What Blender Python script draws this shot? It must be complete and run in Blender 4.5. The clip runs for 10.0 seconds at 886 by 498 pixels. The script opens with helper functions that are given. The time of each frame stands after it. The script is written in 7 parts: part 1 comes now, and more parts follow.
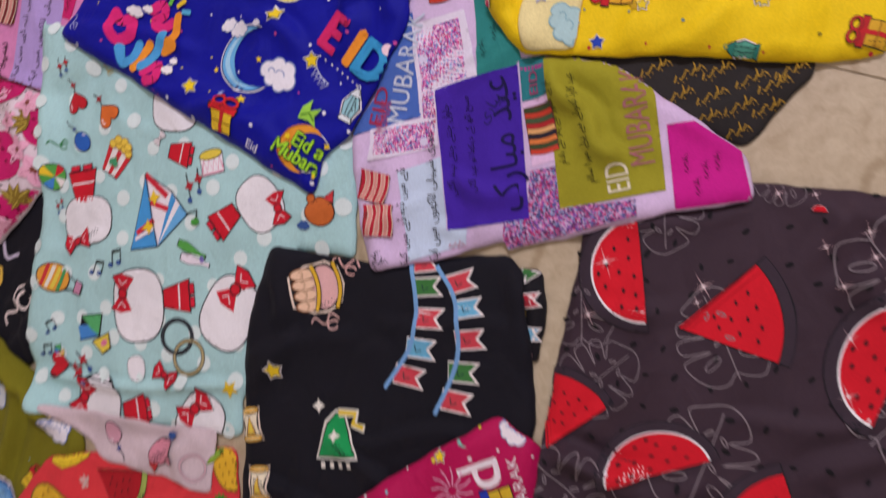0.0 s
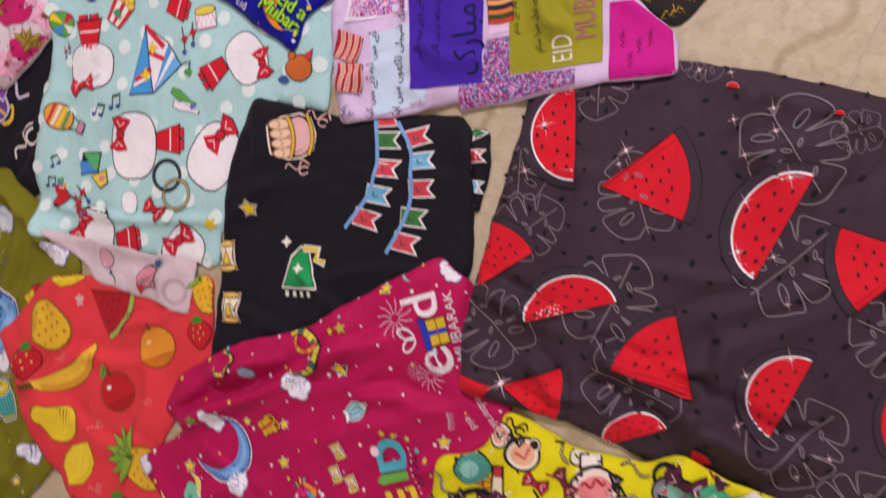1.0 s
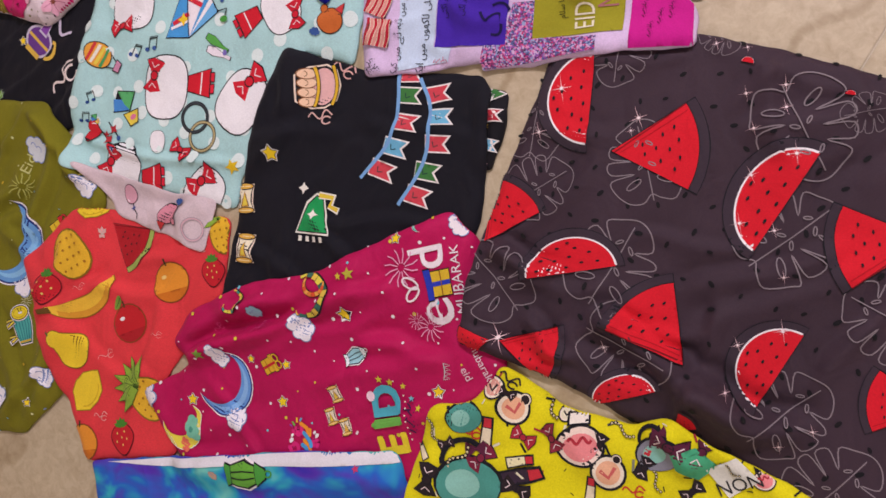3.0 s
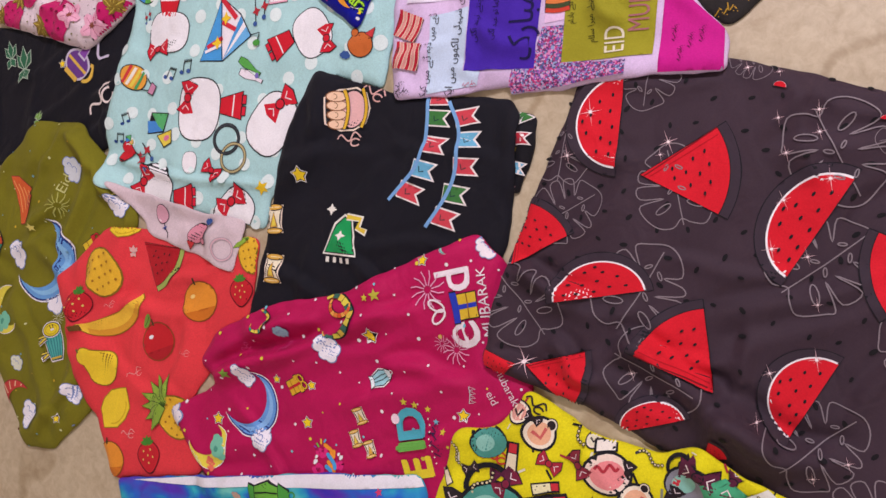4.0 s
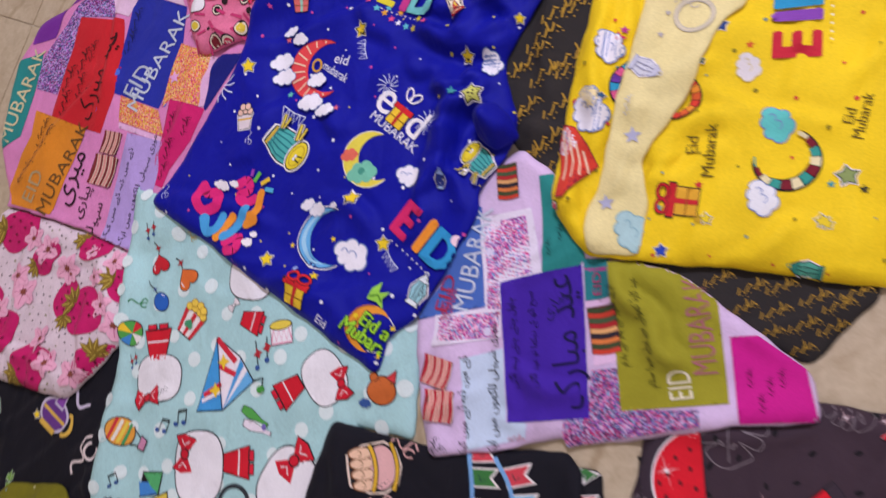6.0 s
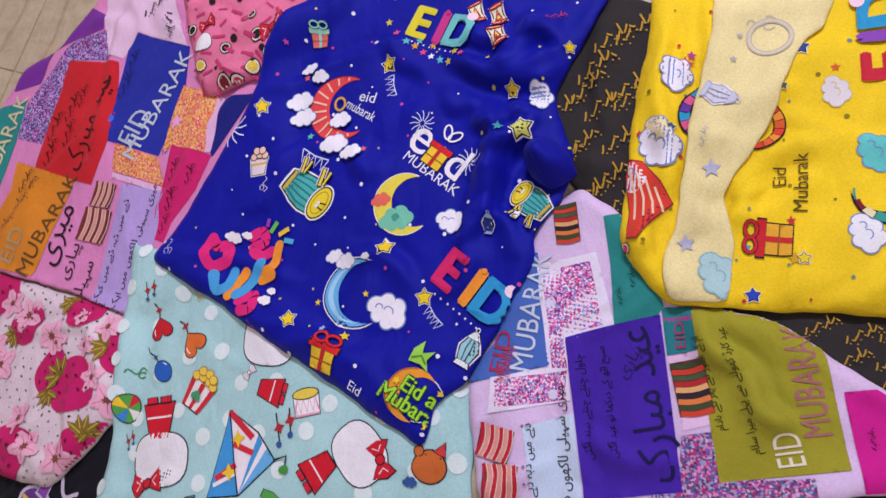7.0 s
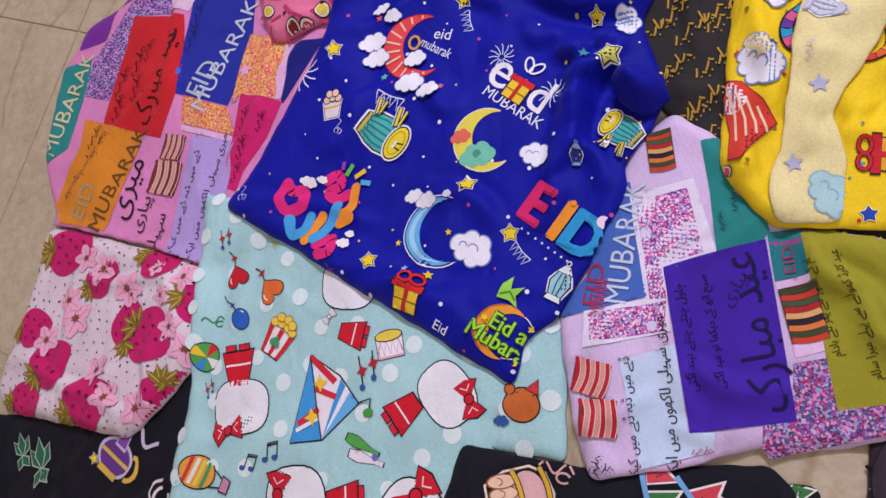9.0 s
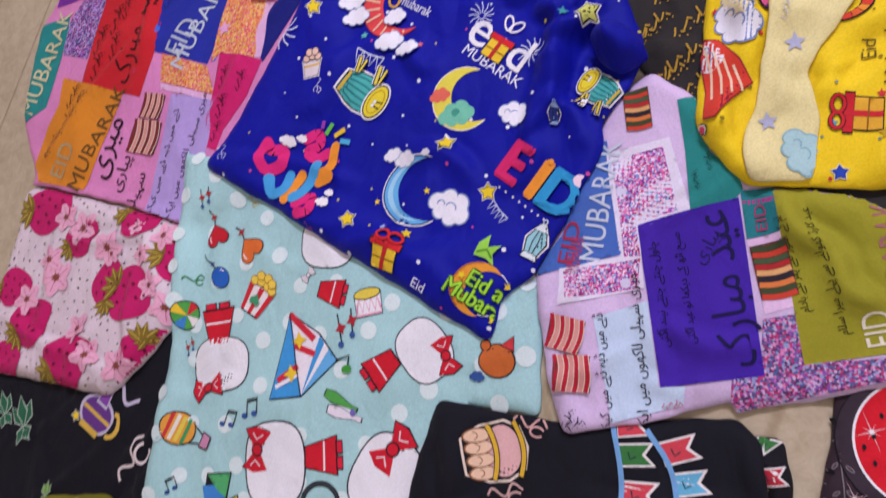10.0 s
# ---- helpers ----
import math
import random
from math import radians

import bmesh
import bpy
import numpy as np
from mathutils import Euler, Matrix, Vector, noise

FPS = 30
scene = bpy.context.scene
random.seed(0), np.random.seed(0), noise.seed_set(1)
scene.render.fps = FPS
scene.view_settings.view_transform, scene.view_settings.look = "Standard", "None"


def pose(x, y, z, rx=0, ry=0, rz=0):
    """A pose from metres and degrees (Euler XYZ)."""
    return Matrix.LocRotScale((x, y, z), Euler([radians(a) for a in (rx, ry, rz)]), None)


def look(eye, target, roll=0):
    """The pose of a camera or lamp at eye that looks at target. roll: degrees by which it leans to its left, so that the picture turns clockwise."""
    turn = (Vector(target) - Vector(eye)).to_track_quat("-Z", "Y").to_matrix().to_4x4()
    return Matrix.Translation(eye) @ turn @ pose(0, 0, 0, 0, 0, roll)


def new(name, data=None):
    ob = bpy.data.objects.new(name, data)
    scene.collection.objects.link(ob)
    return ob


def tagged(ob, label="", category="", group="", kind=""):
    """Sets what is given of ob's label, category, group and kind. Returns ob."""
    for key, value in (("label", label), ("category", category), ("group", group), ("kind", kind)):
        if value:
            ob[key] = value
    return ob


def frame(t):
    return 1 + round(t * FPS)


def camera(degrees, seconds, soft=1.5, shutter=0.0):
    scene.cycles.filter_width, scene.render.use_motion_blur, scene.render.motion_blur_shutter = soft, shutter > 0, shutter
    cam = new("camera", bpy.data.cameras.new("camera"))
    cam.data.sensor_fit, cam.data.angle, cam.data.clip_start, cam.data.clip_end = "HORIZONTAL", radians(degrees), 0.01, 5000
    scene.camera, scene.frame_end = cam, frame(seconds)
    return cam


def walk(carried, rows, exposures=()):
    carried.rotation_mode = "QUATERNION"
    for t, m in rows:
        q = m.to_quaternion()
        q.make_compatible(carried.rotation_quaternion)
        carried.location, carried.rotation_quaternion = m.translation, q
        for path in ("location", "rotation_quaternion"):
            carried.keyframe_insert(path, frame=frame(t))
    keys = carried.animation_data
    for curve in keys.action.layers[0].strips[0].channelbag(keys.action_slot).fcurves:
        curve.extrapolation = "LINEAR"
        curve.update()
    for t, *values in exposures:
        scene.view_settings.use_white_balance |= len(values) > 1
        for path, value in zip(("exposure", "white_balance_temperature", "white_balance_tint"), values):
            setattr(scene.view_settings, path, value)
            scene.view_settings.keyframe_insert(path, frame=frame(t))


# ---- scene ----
cam = camera(61.0, 10.0, soft=1.5, shutter=0.7)
PATH = [
    (0, 0.5873, 0.2144, 0.9950, 2.01, 19.43, 7.25),
    (0.5, 0.6713, 0.1678, 1.0563, -0.12, 20.72, 9.33),
    (1, 0.7290, 0.1162, 1.0838, -1.29, 20.33, 12.27),
    (1.5, 0.7724, 0.0806, 1.1090, -1.20, 21.79, 14.47),
    (2, 0.7707, 0.0811, 1.1063, 0.50, 21.88, 13.61),
    (2.5, 0.7827, 0.0509, 1.1085, 0.88, 22.36, 16.62),
    (2.7, 0.7796, 0.0501, 1.1065, 0.58, 21.79, 17.10),
    (4, 0.7782, 0.0488, 1.1031, 2.97, 24.07, 18.28),
    (4.5, 0.7656, 0.0690, 1.0956, 3.07, 24.15, 17.59),
    (5, 0.7138, 0.1428, 1.0927, 5.77, 24.62, 13.97),
    (5.5, 0.6190, 0.2666, 1.0681, 11.56, 23.49, 12.30),
    (6, 0.5647, 0.3277, 1.0408, 11.18, 22.76, 10.64),
    (6.2, 0.4893, 0.3444, 1.0298, 10.88, 20.29, 9.90),
    (7.3, 0.4059, 0.2983, 0.9543, 16.06, 20.98, 8.34),
    (7.5, 0.4049, 0.2904, 0.9553, 15.69, 21.55, 8.26),
    (8, 0.3925, 0.2625, 0.9503, 14.45, 21.49, 8.34),
    (8.5, 0.3459, 0.2451, 0.9496, 14.36, 23.17, 8.60),
    (9, 0.3341, 0.2361, 0.9447, 14.39, 23.11, 8.22),
    (9.5, 0.3413, 0.2385, 0.9334, 13.72, 22.08, 7.31),
    (10, 0.3524, 0.2199, 0.9397, 12.28, 22.31, 8.36),
]
walk(cam, [(t, pose(*row)) for t, *row in PATH], exposures=[(0.0, -0.44, 6050, 14), (0.4, -0.14, 6150, 14), (1.0, -0.14, 6150, 14), (2.7, -0.15, 6150, 14), (4.0, -0.04, 6050, 14), (5.0, -0.1, 5950, 14), (5.5, -0.26, 5850, 14), (6.0, -0.3, 5700, 14), (7.5, -0.27, 5600, 14), (10.0, -0.27, 5600, 14)])
# ---- light ----
world = bpy.data.worlds.new("room_air")
scene.world = world
world.use_nodes = True
world.node_tree.nodes["Background"].inputs[0].default_value = (1.0, 0.95, 0.88, 1)
world.node_tree.nodes["Background"].inputs[1].default_value = 0.02
scene.view_settings.exposure = 0.0


def area_lamp(name, at, target, sx, sy, watts, colour):
    data = bpy.data.lights.new(name, "AREA")
    data.shape, data.size, data.size_y = "RECTANGLE", sx, sy
    data.energy, data.color = watts, colour
    ob = new(name, data)
    ob.matrix_world = look(at, target)
    return tagged(ob, "unseen overhead lamp that lights the room", "light")


area_lamp("tube_light", (0.6, 2.25, 2.45), (0.2, 0.2, 0), 1.2, 0.12, 74, (1.0, 0.925, 1.0))
# small square fill lamp, unseen, added to brighten the south-east side
area_lamp("added_fill_light", (1.3, -0.9, 2.62), (0.4, -0.2, 0), 0.35, 0.35, 11, (1.0, 0.93, 0.98))


# ---- materials ----
def node(tree, kind, **values):
    n = tree.nodes.new(kind)
    for key, value in values.items():
        n.inputs[key.replace("_", " ")].default_value = value
    return n


def lin(h):
    """Linear colour from an sRGB hex string."""
    out = []
    for i in (0, 2, 4):
        c = int(h[i:i + 2], 16) / 255
        out.append(c / 12.92 if c < 0.04045 else ((c + 0.055) / 1.055) ** 2.4)
    return (*out, 1)


def cloth(name, hexcol, rough=0.82, vary=0.16, weave=0.25, sheen=0.02, gloss=0.22):
    """Woven cotton: uneven dye at two scales, a fine thread relief."""
    m = bpy.data.materials.new(name)
    m.use_nodes = True
    t = m.node_tree
    b = t.nodes["Principled BSDF"]
    co = t.nodes.new("ShaderNodeTexCoord")
    big = node(t, "ShaderNodeTexNoise", Scale=9.0, Detail=3.0)
    small = node(t, "ShaderNodeTexNoise", Scale=420.0, Detail=2.0)
    t.links.new(co.outputs["Object"], big.inputs["Vector"])
    t.links.new(co.outputs["Object"], small.inputs["Vector"])
    add = t.nodes.new("ShaderNodeMath")
    add.operation = "ADD"
    t.links.new(big.outputs["Fac"], add.inputs[0])
    t.links.new(small.outputs["Fac"], add.inputs[1])
    rng = t.nodes.new("ShaderNodeMapRange")
    rng.inputs["From Min"].default_value, rng.inputs["From Max"].default_value = 0.7, 1.3
    rng.inputs["To Min"].default_value, rng.inputs["To Max"].default_value = 1 - vary, 1 + vary * 0.6
    t.links.new(add.outputs[0], rng.inputs["Value"])
    mul = t.nodes.new("ShaderNodeVectorMath")
    mul.operation = "MULTIPLY"
    mul.inputs[0].default_value = lin(hexcol)[:3]
    t.links.new(rng.outputs[0], mul.inputs[1])
    t.links.new(mul.outputs[0], b.inputs["Base Color"])
    b.inputs["Roughness"].default_value = rough
    b.inputs["Sheen Weight"].default_value = sheen
    b.inputs["Sheen Roughness"].default_value = 0.5
    b.inputs["Specular IOR Level"].default_value = gloss
    wx = node(t, "ShaderNodeTexWave", Scale=260.0, Distortion=1.2, Detail=1.0)
    wy = node(t, "ShaderNodeTexWave", Scale=260.0, Distortion=1.2, Detail=1.0)
    wy.bands_direction = "Y"
    t.links.new(co.outputs["Object"], wx.inputs["Vector"])
    t.links.new(co.outputs["Object"], wy.inputs["Vector"])
    s = t.nodes.new("ShaderNodeMath")
    s.operation = "ADD"
    t.links.new(wx.outputs["Fac"], s.inputs[0])
    t.links.new(wy.outputs["Fac"], s.inputs[1])
    crease = node(t, "ShaderNodeTexNoise", Scale=15.0, Detail=3.0, Roughness=0.45, Distortion=0.7)
    turned = t.nodes.new("ShaderNodeMapping")
    turned.inputs["Rotation"].default_value = (0, 0, sum(map(ord, name)) % 31 / 10)
    turned.inputs["Scale"].default_value = (1.0, 0.62, 1.0)
    t.links.new(co.outputs["Object"], turned.inputs["Vector"])
    t.links.new(turned.outputs[0], crease.inputs["Vector"])
    bump = node(t, "ShaderNodeBump", Strength=weave, Distance=0.0006)
    t.links.new(s.outputs[0], bump.inputs["Height"])
    bump2 = node(t, "ShaderNodeBump", Strength=0.42, Distance=0.02)
    t.links.new(crease.outputs["Fac"], bump2.inputs["Height"])
    t.links.new(bump.outputs[0], bump2.inputs["Normal"])
    t.links.new(bump2.outputs[0], b.inputs["Normal"])
    return m


INKS = {}


def ink(hexcol):
    """Printed colour on cotton, one material a colour."""
    if hexcol not in INKS:
        INKS[hexcol] = cloth("print_" + hexcol, hexcol, 0.8, 0.12, 0.2, 0.05)
    return INKS[hexcol]


def marble():
    m = bpy.data.materials.new("beige_marble")
    m.use_nodes = True
    t = m.node_tree
    b = t.nodes["Principled BSDF"]
    co = t.nodes.new("ShaderNodeTexCoord")
    info = t.nodes.new("ShaderNodeObjectInfo")
    shift = t.nodes.new("ShaderNodeVectorMath")
    shift.operation = "MULTIPLY_ADD"
    shift.inputs[1].default_value = (7, 5, 3)
    t.links.new(info.outputs["Random"], shift.inputs[0])
    t.links.new(co.outputs["Object"], shift.inputs[2])
    n1 = node(t, "ShaderNodeTexNoise", Scale=5.0, Detail=8.0, Roughness=0.62, Distortion=0.6)
    n2 = node(t, "ShaderNodeTexNoise", Scale=48.0, Detail=8.0, Roughness=0.7, Distortion=0.5)
    vein = node(t, "ShaderNodeTexWave", Scale=1.6, Distortion=9.0, Detail=4.0)
    vein.wave_profile = "SIN"
    for n in (n1, n2, vein):
        t.links.new(shift.outputs[0], n.inputs["Vector"])
    ramp = t.nodes.new("ShaderNodeValToRGB")
    ramp.color_ramp.elements[0].position, ramp.color_ramp.elements[0].color = 0.3, lin("ab987c")
    ramp.color_ramp.elements[1].position, ramp.color_ramp.elements[1].color = 0.7, lin("c4b496")
    t.links.new(n1.outputs["Fac"], ramp.inputs["Fac"])
    ramp2 = t.nodes.new("ShaderNodeValToRGB")
    ramp2.color_ramp.elements[0].position, ramp2.color_ramp.elements[0].color = 0.32, lin("a89474")
    ramp2.color_ramp.elements[1].position, ramp2.color_ramp.elements[1].color = 0.62, lin("cdbd9f")
    t.links.new(n2.outputs["Fac"], ramp2.inputs["Fac"])
    mix = node(t, "ShaderNodeMix", Factor=0.6)
    mix.data_type = "RGBA"
    t.links.new(ramp.outputs[0], mix.inputs[6])
    t.links.new(ramp2.outputs[0], mix.inputs[7])
    vr = t.nodes.new("ShaderNodeValToRGB")
    vr.color_ramp.elements[0].position, vr.color_ramp.elements[0].color = 0.0, (0.8, 0.76, 0.7, 1)
    vr.color_ramp.elements[1].position, vr.color_ramp.elements[1].color = 0.02, (1, 1, 1, 1)
    t.links.new(vein.outputs["Fac"], vr.inputs["Fac"])
    mul = t.nodes.new("ShaderNodeVectorMath")
    mul.operation = "MULTIPLY"
    t.links.new(mix.outputs[2], mul.inputs[0])
    t.links.new(vr.outputs[0], mul.inputs[1])
    t.links.new(mul.outputs[0], b.inputs["Base Color"])
    b.inputs["Roughness"].default_value = 0.42
    bump = node(t, "ShaderNodeBump", Strength=0.12, Distance=0.002)
    t.links.new(n2.outputs["Fac"], bump.inputs["Height"])
    t.links.new(bump.outputs[0], b.inputs["Normal"])
    return m


def plaster(name, hexcol):
    m = bpy.data.materials.new(name)
    m.use_nodes = True
    t = m.node_tree
    b = t.nodes["Principled BSDF"]
    n = node(t, "ShaderNodeTexNoise", Scale=60.0, Detail=4.0)
    bump = node(t, "ShaderNodeBump", Strength=0.2, Distance=0.002)
    t.links.new(n.outputs["Fac"], bump.inputs["Height"])
    t.links.new(bump.outputs[0], b.inputs["Normal"])
    b.inputs["Base Color"].default_value = lin(hexcol)
    b.inputs["Roughness"].default_value = 0.9
    return m


def GALAXY():
    m = cloth("tie_dye_cotton", "2b6aa8")
    t = m.node_tree
    b = t.nodes["Principled BSDF"]
    co = t.nodes.new("ShaderNodeTexCoord")
    n = node(t, "ShaderNodeTexNoise", Scale=7.0, Detail=3.0, Distortion=0.8)
    t.links.new(co.outputs["Object"], n.inputs["Vector"])
    r = t.nodes.new("ShaderNodeValToRGB")
    for k, (p, c) in enumerate(((0.28, "2a2fb0"), (0.4, "5a34b4"), (0.49, "2a66c8"), (0.57, "38aec4"), (0.68, "7ad0c4"))):
        e = r.color_ramp.elements[k] if k < 2 else r.color_ramp.elements.new(p)
        e.position, e.color = p, lin(c)
    t.links.new(n.outputs["Fac"], r.inputs["Fac"])
    t.links.new(r.outputs[0], b.inputs["Base Color"])
    return m


# ---- the room ----
def link_mesh(name, verts, faces, mats, parent=None, label="", smooth=False, slots=None):
    me = bpy.data.meshes.new(name)
    me.from_pydata([tuple(v) for v in verts], [], faces)
    for m in mats:
        me.materials.append(m)
    if slots is not None:
        me.polygons.foreach_set("material_index", slots)
    if smooth:
        me.polygons.foreach_set("use_smooth", [True] * len(me.polygons))
    me.update()
    ob = new(name, me)
    ob.parent = parent
    return tagged(ob, label)


def box_mesh(name, lo, hi, mat, parent=None, bevel=0.0):
    bm = bmesh.new()
    bmesh.ops.create_cube(bm, size=1)
    for v in bm.verts:
        v.co = Vector([(a + b) / 2 + c * (b - a) for a, b, c in zip(lo, hi, v.co)])
    if bevel:
        bmesh.ops.bevel(bm, geom=bm.edges[:], offset=bevel, segments=2, affect="EDGES")
    me = bpy.data.meshes.new(name)
    bm.to_mesh(me)
    bm.free()
    me.materials.append(mat)
    ob = new(name, me)
    ob.parent = parent
    return ob


GROUT = plaster("grout", "d2c6b0")
MARBLE = marble()
WHITE = plaster("wall_paint", "e9e2d4")
floor = box_mesh("floor", (-2.6, -2.4, -0.1), (2.8, 2.8, -0.003), GROUT)
tagged(floor, "beige marble tile floor with thin pale joints", "floor", kind="structure")
for nm, lo, hi in (("wall_north", (-2.6, 2.8, -0.1), (2.8, 3.5, 2.7)), ("wall_south", (-2.6, -3.1, -0.1), (2.8, -2.4, 2.7)),
                   ("wall_west", (-3.3, -3.1, -0.1), (-2.6, 3.5, 2.7)), ("wall_east", (2.8, -3.1, -0.1), (3.5, 3.5, 2.7))):
    tagged(box_mesh(nm, lo, hi, WHITE), "plain off-white painted room wall", "wall", kind="structure")
tagged(box_mesh("ceiling", (-3.3, -3.1, 2.7), (3.5, 3.5, 2.8), WHITE), "plain off-white painted ceiling", "ceiling", kind="structure")

# tiles of the floor: a grid turned to the joints' direction
TILE, TURN_TILE = 0.62, radians(-12.5)
TILE_O = (-0.955, 0.845)
tile_me = None
for i in range(-10, 11):
    for j in range(-10, 11):
        cx, cy = (i + 0.5) * TILE, (j + 0.5) * TILE
        wx = TILE_O[0] + cx * math.cos(TURN_TILE) - cy * math.sin(TURN_TILE)
        wy = TILE_O[1] + cx * math.sin(TURN_TILE) + cy * math.cos(TURN_TILE)
        if not (-2.95 < wx < 3.15 and -2.75 < wy < 3.15):
            continue
        if tile_me is None:
            h = TILE / 2 - 0.001
            t0 = box_mesh("tile", (-h, -h, -0.012), (h, h, 0.0), MARBLE, floor, 0.0012)
            tile_me = t0.data
        else:
            t0 = new("tile", tile_me)
            t0.parent = floor
        t0.matrix_basis = Matrix.Translation((wx, wy, 0)) @ Matrix.Rotation(TURN_TILE, 4, "Z")

# ---- cloth: every piece is laid over what lies below it ----
STEP, X0, Y0, NX, NY = 0.005, -1.3, -1.15, 520, 480
GX, GY = np.meshgrid(X0 + STEP * np.arange(NX), Y0 + STEP * np.arange(NY), indexing="ij")
HEAP = np.zeros((NX, NY))


def lattice(seed, scale, angle=0.0, stretch=1.0):
    """Smooth value noise over the plan, about -1 to 1; stretched along angle."""
    rng = np.random.RandomState(seed)
    c, s = math.cos(angle), math.sin(angle)
    u, v = (GX * c + GY * s) / (scale * stretch) + 50, (-GX * s + GY * c) / scale + 50
    tab = rng.uniform(-1, 1, (128, 128))
    i, j = np.floor(u).astype(int), np.floor(v).astype(int)
    fu, fv = u - i, v - j
    fu, fv = fu * fu * (3 - 2 * fu), fv * fv * (3 - 2 * fv)
    g = lambda a, b: tab[a % 128, b % 128]
    return (g(i, j) * (1 - fu) + g(i + 1, j) * fu) * (1 - fv) + (g(i, j + 1) * (1 - fu) + g(i + 1, j + 1) * fu) * fv


def blur(a, n):
    for _ in range(n):
        p = np.pad(a, 1, mode="edge")
        a = (p[:-2, 1:-1] + p[2:, 1:-1] + 2 * p[1:-1, 1:-1]) / 4
        p = np.pad(a, 1, mode="edge")
        a = (p[1:-1, :-2] + p[1:-1, 2:] + 2 * p[1:-1, 1:-1]) / 4
    return a


def grow(a, n):
    for _ in range(n):
        p = np.pad(a, 1, mode="edge")
        a = np.maximum.reduce([p[:-2, 1:-1], p[2:, 1:-1], p[1:-1, :-2], p[1:-1, 2:], a])
    return a


def rounded(corners, seed, wob=0.002, turn=0.35):
    """A hand-laid outline: straight runs between the corners, eased at each, slightly wavy."""
    rng = random.Random(seed)
    n, pts = len(corners), []
    for k in range(n):
        a, b, c = Vector(corners[k - 1]), Vector(corners[k]), Vector(corners[(k + 1) % n])
        r = min((a - b).length, (c - b).length) * turn
        r = min(r, 0.014)
        p, q = b + (a - b).normalized() * r, b + (c - b).normalized() * r
        for s in (0, 0.25, 0.5, 0.75, 1):
            pts.append(p * (1 - s) ** 2 + b * 2 * s * (1 - s) + q * s * s)
    out, ph = [], [rng.uniform(0, 6.28) for _ in range(3)]
    run = 0.0
    for k in range(len(pts)):
        a, b = pts[k], pts[(k + 1) % len(pts)]
        d = (b - a).length
        m = max(1, int(d / 0.008))
        nrm = Vector((-(b - a).y, (b - a).x)) / d if d > 1e-6 else Vector((0, 0))
        for i in range(m):
            s = run + d * i / m
            w = wob * (math.sin(s * 70 + ph[0]) + 0.6 * math.sin(s * 160 + ph[1]) + 0.8 * math.sin(s * 31 + ph[2]))
            if d > 1e-6:
                out.append(a + (b - a) * (i / m) + nrm * w)
        run += d
    return np.array([tuple(p) for p in out])


def within(poly, x, y):
    inside = np.zeros(np.shape(x), bool)
    px, py = poly[:, 0], poly[:, 1]
    for k in range(len(poly)):
        x1, y1, x2, y2 = px[k - 1], py[k - 1], px[k], py[k]
        if y1 == y2:
            continue
        hit = ((y1 > y) != (y2 > y)) & (x < (x2 - x1) * (y - y1) / (y2 - y1) + x1)
        inside ^= hit
    return inside


def edge_distance(poly, x, y):
    d = np.full(np.shape(x), 9.0)
    for k in range(len(poly)):
        a, b = poly[k - 1], poly[k]
        e = b - a
        l2 = max(e @ e, 1e-12)
        s = np.clip(((x - a[0]) * e[0] + (y - a[1]) * e[1]) / l2, 0, 1)
        d = np.minimum(d, np.hypot(x - a[0] - s * e[0], y - a[1] - s * e[1]))
    return d


def sample(field, x, y):
    u = np.clip((np.asarray(x) - X0) / STEP, 0, NX - 1.001)
    v = np.clip((np.asarray(y) - Y0) / STEP, 0, NY - 1.001)
    i, j = u.astype(int), v.astype(int)
    fu, fv = u - i, v - j
    return (field[i, j] * (1 - fu) + field[i + 1, j] * fu) * (1 - fv) + (field[i, j + 1] * (1 - fu) + field[i + 1, j + 1] * fu) * fv


from mathutils.geometry import delaunay_2d_cdt


class Sheet:
    """A laid piece: its outline, its upper surface over the plan and its object."""


